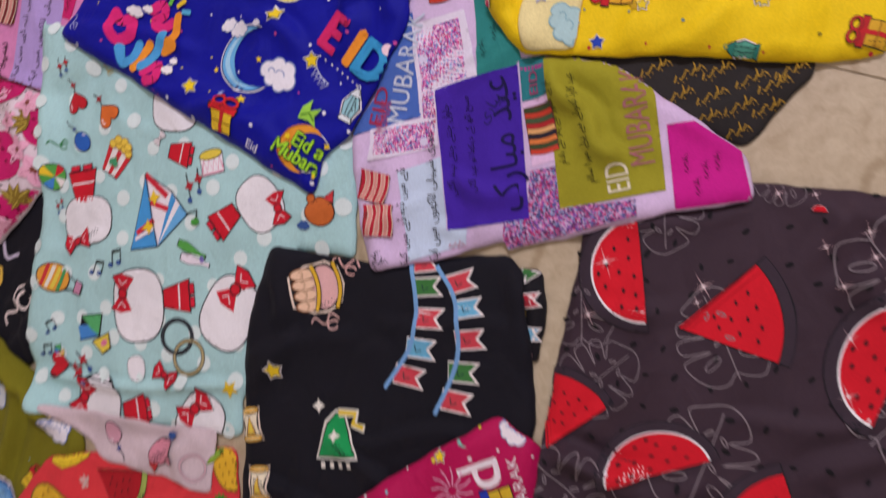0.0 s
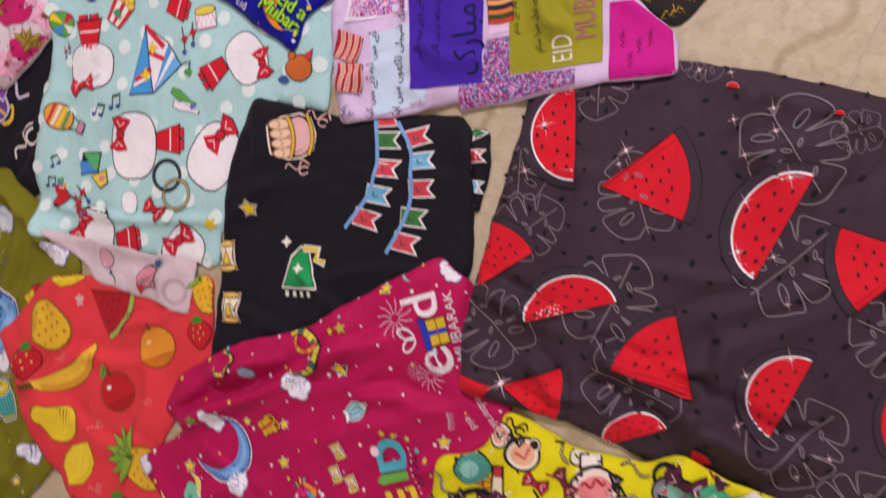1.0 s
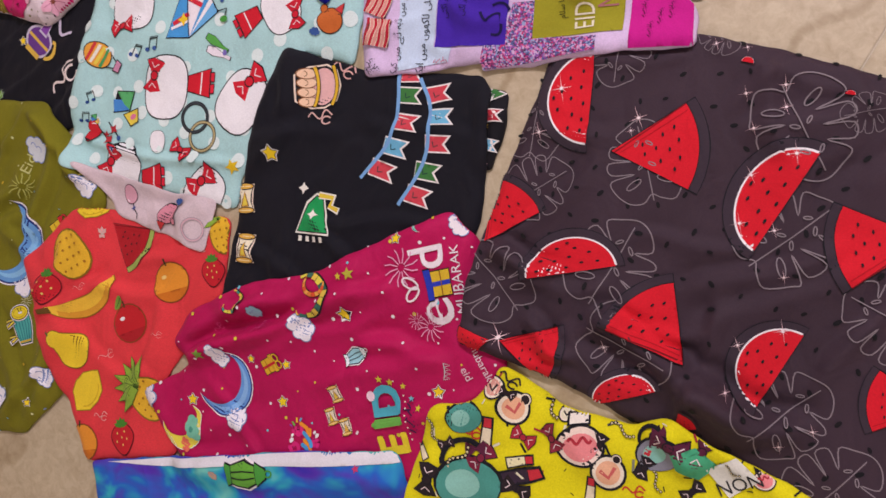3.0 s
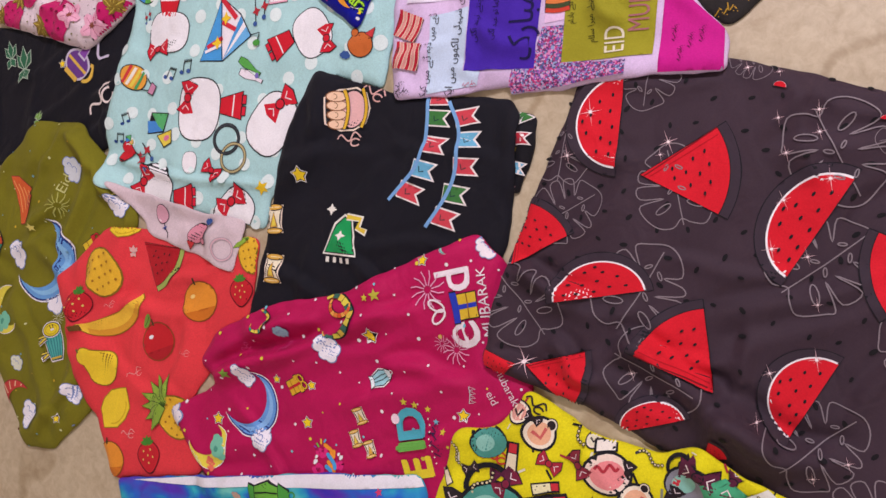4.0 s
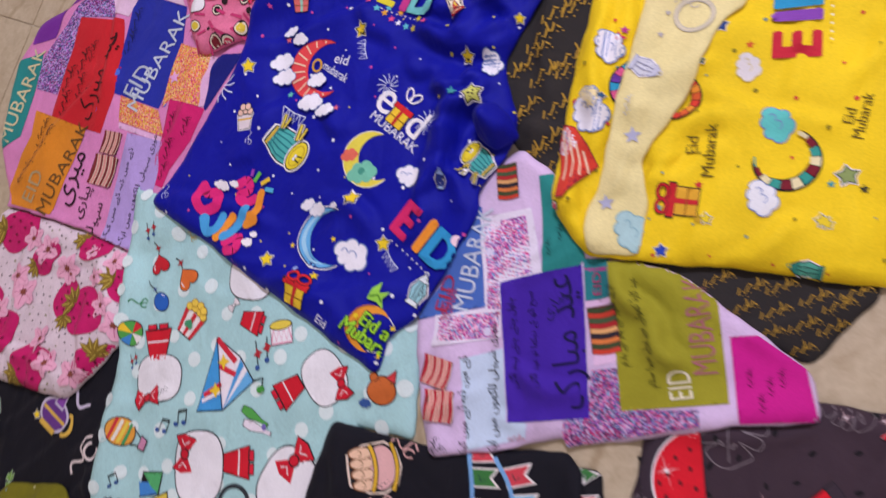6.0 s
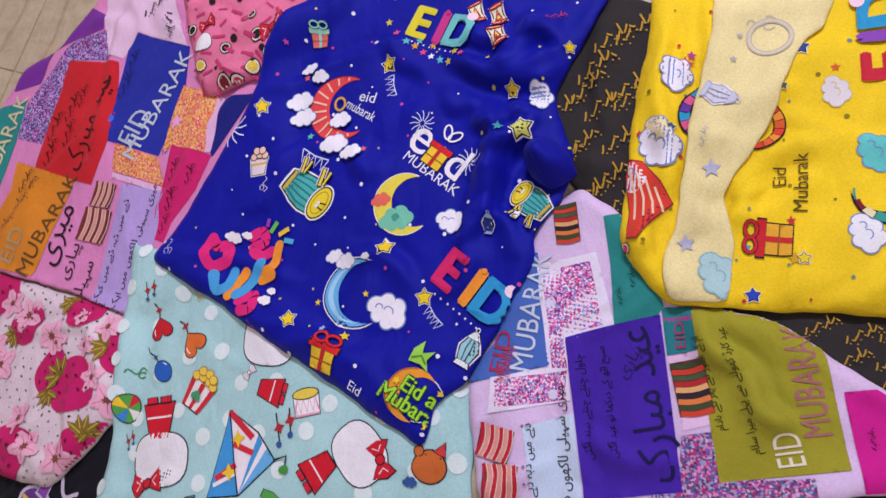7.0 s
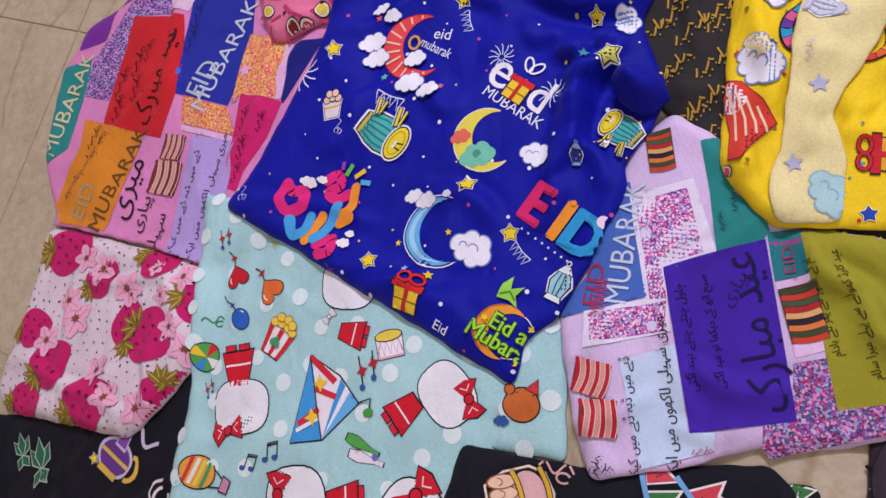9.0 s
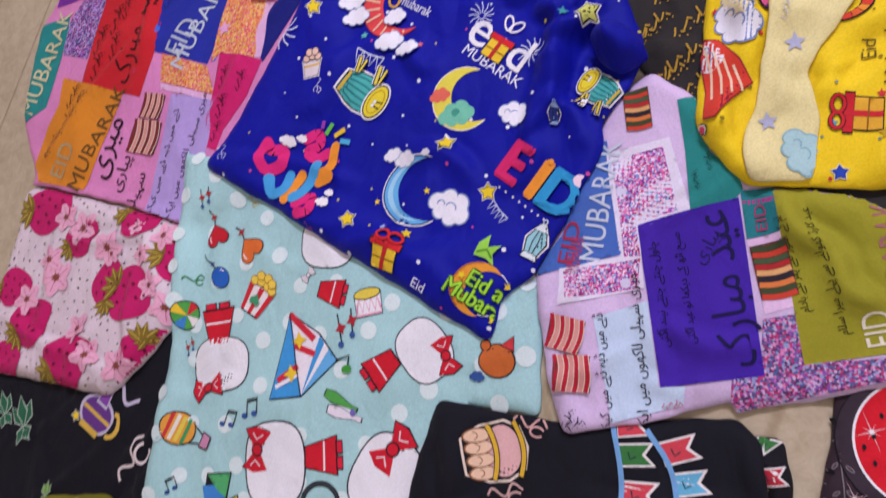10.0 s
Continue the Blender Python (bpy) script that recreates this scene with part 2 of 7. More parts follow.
def lay(name, corners, thick, mat, seed, label, category="garment", wrinkle=0.003, scale=0.07, angle=0.6, stretch=2.5,
        folds=(), creases=8, crease=0.0048, soft=5, cell=0.0051, parent=None, wob=0.0009, fine=0.0012, group="clothes laid out on the floor"):
    global HEAP
    s = Sheet()
    poly = rounded(corners, seed, wob)
    d, mask = np.full(GX.shape, 9.0), np.zeros(GX.shape, bool)
    i0, j0 = (max(0, int(v)) for v in ((poly[:, 0].min() - X0) / STEP - 9, (poly[:, 1].min() - Y0) / STEP - 9))
    i1, j1 = int((poly[:, 0].max() - X0) / STEP + 9), int((poly[:, 1].max() - Y0) / STEP + 9)
    d[i0:i1, j0:j1] = edge_distance(poly, GX[i0:i1, j0:j1], GY[i0:i1, j0:j1])
    mask[i0:i1, j0:j1] = within(poly, GX[i0:i1, j0:j1], GY[i0:i1, j0:j1])
    near = mask | (d < 0.03)
    rest = blur(grow(np.where(near, HEAP, 0), 2), soft)
    rest = np.maximum(rest, HEAP + 0.0004)
    rest = blur(rest, 1)
    prof = np.sqrt(np.clip(1 - (1 - np.clip(d / (thick * 0.9), 0, 1)) ** 2, 0, 1)) * mask
    ease = np.clip(d / 0.03, 0, 1) * mask
    wrinkle = wrinkle * 1.7
    w = lattice(seed, scale, angle, stretch) * wrinkle * 0.7
    ridge = 1 - np.abs(lattice(seed + 7, scale * 1.6, angle + 0.9, stretch))
    w = w + ridge ** 4 * wrinkle * 1.3 + lattice(seed + 3, scale * 0.38, angle + 0.4, 1.8) * fine
    top = rest + 0.002 + (thick - 0.002) * prof + np.abs(w) * (0.3 + 0.7 * ease) * 0.9
    crng = random.Random(seed * 31)
    lo_c, hi_c = poly.min(0), poly.max(0)
    extra = []
    for _ in range(creases):
        cx, cy = crng.uniform(lo_c[0], hi_c[0]), crng.uniform(lo_c[1], hi_c[1])
        ca, cl = angle + crng.gauss(0, 0.7), crng.uniform(0.05, 0.15)
        extra.append((cx - cl * math.cos(ca), cy - cl * math.sin(ca), cx + cl * math.cos(ca), cy + cl * math.sin(ca), crease * crng.uniform(0.5, 1.2), crng.uniform(0.012, 0.024)))
    for x1, y1, x2, y2, high, wide in list(folds) + extra:
        e = np.array((x2 - x1, y2 - y1))
        l2 = e @ e
        k = ((GX - x1) * e[0] + (GY - y1) * e[1]) / l2
        off = ((GY - y1) * e[0] - (GX - x1) * e[1]) / math.sqrt(l2)
        off = off + 0.006 * np.sin(k * 7 + seed)
        taper = np.clip(np.minimum(k + 0.08, 1.08 - k) / 0.25, 0, 1)
        shape = np.where(off > 0, np.exp(-(off / (wide * 0.45)) ** 2), np.exp(-(off / wide) ** 2))
        pinch = np.exp(-((off - wide * 0.95) / (wide * 0.38)) ** 2)
        top = top + 1.8 * high * (shape - 0.45 * pinch) * taper * taper * (3 - 2 * taper) * (0.15 + 0.85 * ease)
    top = np.maximum(top, rest + 0.0016)
    s.top, s.poly, s.name, s.seed = blur(top, 2), poly, name, seed
    gx, gy = np.gradient(s.top, STEP)
    s.steep = np.sqrt(1 + blur(gx * gx + gy * gy, 1))
    s.bulge = blur(grow(np.abs(s.top - blur(s.top, 3)), 2), 1)
    HEAP = np.where(mask, np.maximum(HEAP, s.top), HEAP)
    lo, hi = poly.min(0), poly.max(0)
    rng = np.random.RandomState(seed)
    px, py = np.meshgrid(np.arange(lo[0], hi[0], cell), np.arange(lo[1], hi[1], cell), indexing="ij")
    px = px + rng.uniform(-0.2, 0.2, px.shape) * cell
    py = py + rng.uniform(-0.2, 0.2, py.shape) * cell
    dd = edge_distance(poly, px, py)
    keep = within(poly, px, py) & (dd > cell * 0.6)
    pts = np.concatenate([poly, np.stack([px[keep], py[keep]], 1)])
    n = len(poly)
    vs, _, fs, _, _, _ = delaunay_2d_cdt([Vector(p) for p in pts], [(k, (k + 1) % n) for k in range(n)], [], 0, 1e-6)
    xy = np.array([tuple(v) for v in vs])
    mid = np.array([xy[list(f)].mean(0) for f in fs])
    ok = within(poly, mid[:, 0], mid[:, 1])
    fs = [tuple(f) for f, o in zip(fs, ok) if o]
    upper = list(fs)
    z = sample(s.top, xy[:, 0], xy[:, 1])
    verts = np.column_stack([xy, z])
    # the turned edge: down to what lies below, a little inward
    low_z = sample(rest, poly[:, 0], poly[:, 1])
    base = len(verts)
    tang = np.roll(poly, -1, 0) - np.roll(poly, 1, 0)
    nrm = np.column_stack([tang[:, 1], -tang[:, 0]]) / np.maximum(np.linalg.norm(tang, axis=1), 1e-9)[:, None]
    area = 0.5 * np.sum(poly[:, 0] * np.roll(poly[:, 1], -1) - np.roll(poly[:, 0], -1) * poly[:, 1])
    nrm = nrm * (1 if area > 0 else -1)
    ring = poly - nrm * 0.002
    verts = np.concatenate([verts, np.column_stack([poly + nrm * 0.0012, (sample(s.top, poly[:, 0], poly[:, 1]) + low_z) / 2]),
                            np.column_stack([ring, np.maximum(low_z - 0.001, 0.0002)])])
    for k in range(n):
        a, b = k, (k + 1) % n
        quad = [(a, b, base + b, base + a), (base + a, base + b, base + n + b, base + n + a)]
        fs += quad if area < 0 else [q[::-1] for q in quad]
    # lower side, resting on what lies below
    under = np.minimum(sample(rest, xy[n:, 0], xy[n:, 1]), z[n:] - 0.0015)
    down = len(verts)
    verts = np.concatenate([verts, np.column_stack([xy[n:], np.maximum(under, 0.0002)])])
    fs += [tuple(base + n + i if i < n else down + i - n for i in f[::-1]) for f in upper]
    s.ob = link_mesh(name, verts, fs, [mat], parent, "", True)
    if parent is None:
        tagged(s.ob, label, category, group)
    else:
        tagged(s.ob, label)
    return s

# ---- printed motifs: flat inks draped on the cloth they are printed on ----
def arc(cx, cy, rx, ry, a0=0, a1=360, n=20):
    full = abs(a1 - a0) >= 360
    m = n if full else n + 1
    return [(cx + rx * math.cos(radians(a0 + (a1 - a0) * k / n)), cy + ry * math.sin(radians(a0 + (a1 - a0) * k / n))) for k in range(m)]


def spin(pts, deg, cx=0, cy=0):
    c, s = math.cos(radians(deg)), math.sin(radians(deg))
    return [(cx + x * c - y * s, cy + x * s + y * c) for x, y in pts]


def move(pts, dx, dy, k=1.0):
    return [(x * k + dx, y * k + dy) for x, y in pts]


def spikes(n, r0, r1, a0=90):
    return [((r1 if k % 2 else r0) * math.cos(radians(a0 + 180 * k / n)), (r1 if k % 2 else r0) * math.sin(radians(a0 + 180 * k / n))) for k in range(2 * n)]


def swell(pts, k):
    cx, cy = sum(p[0] for p in pts) / len(pts), sum(p[1] for p in pts) / len(pts)
    out = []
    for x, y in pts:
        d = math.hypot(x - cx, y - cy) or 1
        out.append((x + (x - cx) / d * k, y + (y - cy) / d * k))
    return out


def line(pts, w, closed=False):
    """A brush line of width w: left and right sides of a ribbon."""
    n = len(pts)
    left, right = [], []
    for k in range(n):
        a = pts[(k - 1) % n] if closed or k else pts[k]
        b = pts[(k + 1) % n] if closed or k < n - 1 else pts[k]
        dx, dy = b[0] - a[0], b[1] - a[1]
        d = math.hypot(dx, dy) or 1
        left.append((pts[k][0] - dy / d * w / 2, pts[k][1] + dx / d * w / 2))
        right.append((pts[k][0] + dy / d * w / 2, pts[k][1] - dx / d * w / 2))
    if closed:
        left.append(left[0]), right.append(right[0])
    return ("ribbon", left, right)


def brush(run, w):
    """A brush stroke: a smooth ribbon through the points, round at both ends."""
    at = lambda k: Vector(run[max(0, min(len(run) - 1, k))])
    pts = []
    for k in range(len(run) - 1):
        p0, p1, p2, p3 = at(k - 1), at(k), at(k + 1), at(k + 2)
        for s in (0, 0.2, 0.4, 0.6, 0.8):
            pts.append(tuple(0.5 * (2 * p1 + (p2 - p0) * s + (2 * p0 - 5 * p1 + 4 * p2 - p3) * s * s + (3 * p1 - p0 - 3 * p2 + p3) * s ** 3)))
    pts.append(tuple(run[-1]))
    _, left, right = line(pts, w)
    for end, nxt in ((0, 1), (-1, -2)):
        d = (Vector(pts[end]) - Vector(pts[nxt])).normalized()
        n, c = Vector((-d.y, d.x)), Vector(pts[end])
        side = (Vector(left[end]) - c).dot(n) > 0
        cap = [(c + d * w / 2 * math.sin(q) + n * w / 2 * math.cos(q), c + d * w / 2 * math.sin(q) - n * w / 2 * math.cos(q)) for q in (0.4, 0.8, 1.15, 1.45)]
        la, ra = [tuple(a if side else b) for a, b in cap], [tuple(b if side else a) for a, b in cap]
        left, right = (la[::-1] + left, ra[::-1] + right) if end == 0 else (left + la, right + ra)
    return ("ribbon", left, right)


def crescent(r=1.0, bite=0.82, off=0.42, n=22):
    """Belly to the left, horns to the right."""
    x0 = (r * r - bite * bite + off * off) / (2 * off)
    y0 = math.sqrt(max(r * r - x0 * x0, 0))
    a = math.degrees(math.atan2(y0, x0))
    outer = arc(0, 0, r, r, a, 360 - a, n)
    b = math.degrees(math.atan2(y0, x0 - off))
    inner = arc(off, 0, bite, bite, 360 - b, b, n)
    return outer + inner[1:-1]


def puff(w=1.0, h=0.6):
    pts = []
    for cx, cy, r, a0, a1 in ((-0.62, -0.1, 0.36, 100, 250), (-0.25, -0.28, 0.34, 200, 330), (0.3, -0.26, 0.36, 210, 340),
                              (0.66, -0.02, 0.34, 270, 430), (0.3, 0.28, 0.42, 10, 130), (-0.22, 0.25, 0.38, 40, 170)):
        pts += [(x * w, y * h / 0.6) for x, y in arc(cx, cy, r, r, a0, a1, 6)]
    return pts


def wiggle(w=1.0, h=0.4, turns=2, n=36):
    return [(-w + 2 * w * k / n, h * math.sin(k / n * turns * 6.28)) for k in range(n + 1)]


K, W = "1b1a20", "f4eef0"


def cloud(c="f2eef4", e="7d8fc0"):
    return [(e, swell(puff(1.25, 0.85), 0.09)), (c, puff(1.25, 0.85)), (e, line(arc(0.1, 0.05, 0.3, 0.25, 0, 200, 8), 0.07)), (e, line(arc(-0.5, -0.1, 0.22, 0.2, 20, 220, 8), 0.07))]


def star(c="f2d21c", e=W):
    return [(e, swell(spikes(5, 0.95, 0.5), 0.17)), (K, swell(spikes(5, 0.92, 0.48), 0.09)), (c, spikes(5, 0.88, 0.46))]


def star_plain(c="f2d21c"):
    return [(c, spikes(5, 1.0, 0.45))]


def sparkle(c="eac4c8"):
    """A glint: four hair-fine rays, two long and two short, round a soft point."""
    return [(c, [(x, y * 1.35) for x, y in spikes(4, 1.0, 0.05)]), (c, spin([(0.6 * x, 0.6 * y) for x, y in spikes(4, 1.0, 0.06)], 45)), ("f6e6e6", arc(0, 0, 0.16, 0.16, n=10))]


def moon(c="6fb4e6", e="24357c", hi="a9d8f2", puffy="f2eef4"):
    out = [(W, swell(crescent(1.0, 0.88, 0.3), 0.04)), (e, swell(crescent(0.99, 0.88, 0.3), 0.015)), (c, crescent(0.96, 0.88, 0.33)), (hi, crescent(0.86, 0.84, 0.14))]
    if puffy:
        for dx, dy, k in ((-0.75, 1.15, 0.3), (-0.35, 0.95, 0.34), (0.35, 1.02, 0.14)):
            out += [("7d8fc0", move(swell(puff(), 0.08), dx, dy, k)), (puffy, move(puff(), dx, dy, k))]
    return out


def moon_cloud(c="e9d94a", puffy="7cc7a8"):
    return [(W, swell(crescent(), 0.03)), (c, crescent()), ("e8705a", move(puff(), -0.75, 0.25, 0.35)), (puffy, move(puff(), -0.3, -0.45, 0.6)),
            ("4f9d86", move(line(arc(0, 0, 0.3, 0.3, 0, 260, 10), 0.06)[1], -0.3, -0.4, 0.5))]


def moon_striped(c="e2474a", s="f3c9a8", puffy="f2eef4"):
    out = [("8c1d33", swell(crescent(), 0.03)), (c, crescent())]
    for k in range(11):
        a = 75 + k * 21
        p, q = (math.cos(radians(a)), math.sin(radians(a))), None
        r = 0.98 - 0.5 * math.sin(radians(max(0, min(180, (a - 60) * 0.75))))
        out.append((s, line([(p[0] * 0.97, p[1] * 0.97), (p[0] * r, p[1] * r)], 0.055)))
    if puffy:
        for dx, dy, k in ((-1.3, 0.42, 0.42), (-1.2, -0.12, 0.4), (-0.98, 1.4, 0.3), (-0.62, 1.05, 0.26), (-0.15, -1.15, 0.42), (0.4, -1.5, 0.34), (0.0, -0.4, 0.34)):
            out += [("93a0cc", move(swell(puff(), 0.06), dx, dy, k)), (puffy, move(puff(), dx, dy, k))]
        out.append(("d9a52c", line(arc(0.0, 0.1, 0.16, 0.2, n=12), 0.07, True)))
    return out


def moon_ring(a="3f9a8c", b="7a1f2c", c="e6d9a8"):
    """A thin banded crescent."""
    out = [(K, swell(crescent(1, 0.86, 0.3), 0.03))]
    cols = (a, b, c)
    for k in range(12):
        a0 = 50 + k * 21.6
        m = 0.24 * math.sin(radians((a0 - 45) / 270 * 180)) + 0.03
        m2 = 0.24 * math.sin(radians((a0 + 21 - 45) / 270 * 180)) + 0.03
        o = arc(0, 0, 0.97, 0.97, a0, a0 + 20, 4)
        i1 = [(x * (1 - m * 1.3), y * (1 - m * 1.3)) for x, y in o]
        out.append((cols[k % 3], o + i1[::-1]))
    return out


def striped_hat(c="d8402c", s="f0d0b0"):
    """A slanting pointed cap in red with pale stripes."""
    p = [(-0.45, 1.0), (-0.05, 0.85), (0.35, 0.3), (0.6, -0.15), (0.2, -0.55), (-0.1, -1.0), (-0.35, -0.95), (-0.3, -0.3), (-0.4, 0.3)]
    out = [("8c1d33", swell(p, 0.03)), (c, p)]
    for k in range(4):
        x = -0.3 + k * 0.2
        out.append((s, line([(x - 0.06, 0.8 - k * 0.2), (x + 0.1, 0.1 - k * 0.12), (x + 0.12, -0.55 + k * 0.06)], 0.05)))
    return out


def drum(side="58b7ae", face="f0d92a", stripe="2f7f86"):
    """A barrel drum seen along its length; the head is at the top."""
    body = [(-0.42, -1.15), (0.42, -1.15), (0.62, -0.6), (0.7, 0.0), (0.62, 0.6), (-0.62, 0.6), (-0.7, 0.0), (-0.62, -0.6)]
    out = [(W, swell(body, 0.14)), (K, swell(body, 0.06)), (side, body)]
    for k in range(-2, 3):
        out.append((stripe, line([(k * 0.17, -1.12), (k * 0.26, -0.2), (k * 0.24, 0.5)], 0.07)))
    out += [("d8b63a", line([(-0.46, -1.06), (0.46, -1.06)], 0.12)), (W, arc(0, 0.7, 0.8, 0.5)), (K, arc(0, 0.7, 0.73, 0.44)), (face, arc(0, 0.7, 0.67, 0.39)),
            ("c9a81c", line(arc(0, 0.7, 0.5, 0.28, n=18), 0.05, True)), (K, line([(-0.1, 1.0), (0.02, 0.68)], 0.06)), (K, line([(0.18, 1.0), (0.18, 0.7)], 0.06)),
            (W, arc(0.02, 0.68, 0.08, 0.07, n=8)), (W, arc(0.18, 0.68, 0.08, 0.07, n=8))]
    for y, l in ((0.25, 0.75), (-0.75, 0.65)):
        out += [(W, line([(-0.5, y), (-0.5 - l, y - 0.25)], 0.3)), (K, line([(-0.5, y), (-0.48 - l, y - 0.24)], 0.22)), ("ead24a", line([(-0.52, y), (-0.46 - l, y - 0.23)], 0.12)),
                (K, line([(-0.62, y + 0.12), (-0.5 - l, y + 0.1)], 0.18)), ("ead24a", line([(-0.62, y + 0.12), (-0.48 - l, y + 0.1)], 0.09))]
    return out


def gift(box="f0c92a", lid="d8242c", band="c4262c"):
    a = [(-0.7, -1), (0.7, -1), (0.7, 0.15), (-0.7, 0.15)]
    b = [(-0.85, 0.12), (0.85, 0.12), (0.85, 0.5), (-0.85, 0.5)]
    return [(K, swell(a, 0.08)), (box, a), (K, swell(b, 0.08)), (lid, b), (band, line([(0, -1), (0, 0.5)], 0.26)), ("8d5a12", line([(-0.7, -0.45), (0.7, -0.45)], 0.06)),
            (K, line(arc(-0.36, 0.75, 0.36, 0.26, n=12), 0.2, True)), (K, line(arc(0.36, 0.75, 0.36, 0.26, n=12), 0.2, True)),
            (lid, line(arc(-0.36, 0.75, 0.36, 0.26, n=12), 0.13, True)), (lid, line(arc(0.36, 0.75, 0.36, 0.26, n=12), 0.13, True))]


def lantern(body="9fd0d8", trim="e8eef0", e=K):
    hexa = [(-0.32, -0.7), (0.32, -0.7), (0.5, -0.05), (0.3, 0.45), (-0.3, 0.45), (-0.5, -0.05)]
    roof = [(-0.42, 0.45), (0.42, 0.45), (0.16, 0.8), (-0.16, 0.8)]
    base = [(-0.42, -0.95), (0.42, -0.95), (0.32, -0.7), (-0.32, -0.7)]
    out = [(W, swell(hexa, 0.16)), (e, swell(hexa, 0.08)), (body, hexa)]
    for p in (roof, base):
        out += [(e, swell(p, 0.07)), (trim, p)]
    out += [(e, line([(-0.1, -0.66), (-0.16, -0.05), (-0.1, 0.42)], 0.05)), (e, line([(0.1, -0.66), (0.16, -0.05), (0.1, 0.42)], 0.05)), (trim, line(arc(0, 0.93, 0.12, 0.12, n=10), 0.06, True))]
    return out


def cup(c="e7d9dc", band="e3b52a"):
    a = [(-0.5, -0.95), (0.5, -0.95), (0.68, 0.15), (-0.68, 0.15)]
    out = [(W, swell(a, 0.14)), (K, swell(a, 0.06)), (c, a), (band, line([(-0.62, -0.2), (0.62, -0.2)], 0.14))]
    for dx, dy in ((-0.45, 0.35), (0, 0.45), (0.45, 0.35), (-0.22, 0.72), (0.24, 0.72)):
        out += [(K, arc(dx, dy, 0.3, 0.3, n=10)), ("f0c9b4", arc(dx, dy, 0.24, 0.24, n=10))]
    return out


def firework(c="dfe3f6"):
    out = []
    for k in range(12):
        a = radians(k * 30 + 7)
        out.append((c, line([(0.2 * math.cos(a), 0.2 * math.sin(a)), (0.65 * math.cos(a), 0.65 * math.sin(a)), (0.95 * math.cos(a + 0.12), 0.95 * math.sin(a + 0.12))], 0.06)))
    return out


def bunting(c="dfe3f6"):
    out = [(c, line([(-1.6, 0.55), (0, 0.35), (1.6, 0.55)], 0.12))]
    for k in range(4):
        x = -1.25 + k * 0.83
        out.append((c, line([(x - 0.36, 0.45), (x, -0.75), (x + 0.36, 0.45)], 0.11)))
    return out


GLYPHS = {}


def lettering(body):
    """The built-in font's outlines of a line of text as flat verts and faces, two units tall, centred."""
    if body not in GLYPHS:
        cu = bpy.data.curves.new("lettering", "FONT")
        cu.body, cu.resolution_u = body, 3
        ob = bpy.data.objects.new("lettering", cu)
        scene.collection.objects.link(ob)
        bpy.context.view_layer.update()
        me = bpy.data.meshes.new_from_object(ob.evaluated_get(bpy.context.evaluated_depsgraph_get()))
        v = np.array([tuple(p.co)[:2] for p in me.vertices]) if len(me.vertices) else np.zeros((3, 2))
        f = [tuple(p.vertices) for p in me.polygons]
        lo, hi = v.min(0), v.max(0)
        v = (v - (lo + hi) / 2) / max((hi[1] - lo[1]) / 2, 1e-6)
        bpy.data.objects.remove(ob)
        bpy.data.meshes.remove(me)
        GLYPHS[body] = (v, f)
    return GLYPHS[body]


# Urdu letters to their joined forms: isolated, final, initial, medial
FORMS = {"ا": "ﺍﺎ", "آ": "ﺁﺂ", "ب": "ﺏﺐﺑﺒ", "پ": "ﭖﭗﭘﭙ", "ت": "ﺕﺖﺗﺘ", "ٹ": "ﭦﭧﭨﭩ", "ج": "ﺝﺞﺟﺠ", "چ": "ﭺﭻﭼﭽ", "ح": "ﺡﺢﺣﺤ", "د": "ﺩﺪ", "ڈ": "ﮈﮉ",
         "ر": "ﺭﺮ", "س": "ﺱﺲﺳﺴ", "ص": "ﺹﺺﺻﺼ", "ع": "ﻉﻊﻋﻌ", "ک": "ﮎﮏﮐﮑ", "گ": "ﮒﮓﮔﮕ", "ل": "ﻝﻞﻟﻠ", "م": "ﻡﻢﻣﻤ", "ن": "ﻥﻦﻧﻨ", "ں": "ﮞﮟ",
         "و": "ﻭﻮ", "ہ": "ﮦﮧﮨﮩ", "ھ": "ﮪﮫﮬﮭ", "ئ": "ﺉﺊﺋﺌ", "ی": "ﯼﯽﯾﯿ", "ے": "ﮮﮯ", "ز": "ﺯﺰ"}


def urdu(text):
    out = []
    for k, ch in enumerate(text):
        f = FORMS.get(ch)
        if not f:
            out.append(ch)
            continue
        before = k > 0 and len(FORMS.get(text[k - 1], "")) == 4
        after = k < len(text) - 1 and text[k + 1] in FORMS and len(f) == 4
        out.append(f[3] if before and after else f[1] if before else f[2] if after else f[0])
    return "".join(reversed(out))


LINES = {"greet": urdu("عید مبارک"), "box": urdu("ڈبے میں ڈبہ ڈبے میں کیک"), "friend": urdu("میری سہیلی لاکھوں میں ایک"),
         "my": urdu("میری"), "dear": urdu("پیاری"), "pal": urdu("سہیلی"), "rice": urdu("چاول چنتے چنتے نیند آگئی"), "morning": urdu("صبح اٹھ کے دیکھا تو عید آگئی"),
         "card": urdu("عید کارڈ کھولنے سے پہلے میرا سلام"), "grape": urdu("ام کے انگور لگے پھر لگے بادام")}


def text(body="EID", c="1b1a20", wide=1.0):
    v, f = lettering(LINES.get(body, body.replace("_", " ")))
    return [(c, ("glyphs", v * np.array((wide, 1)), f))]


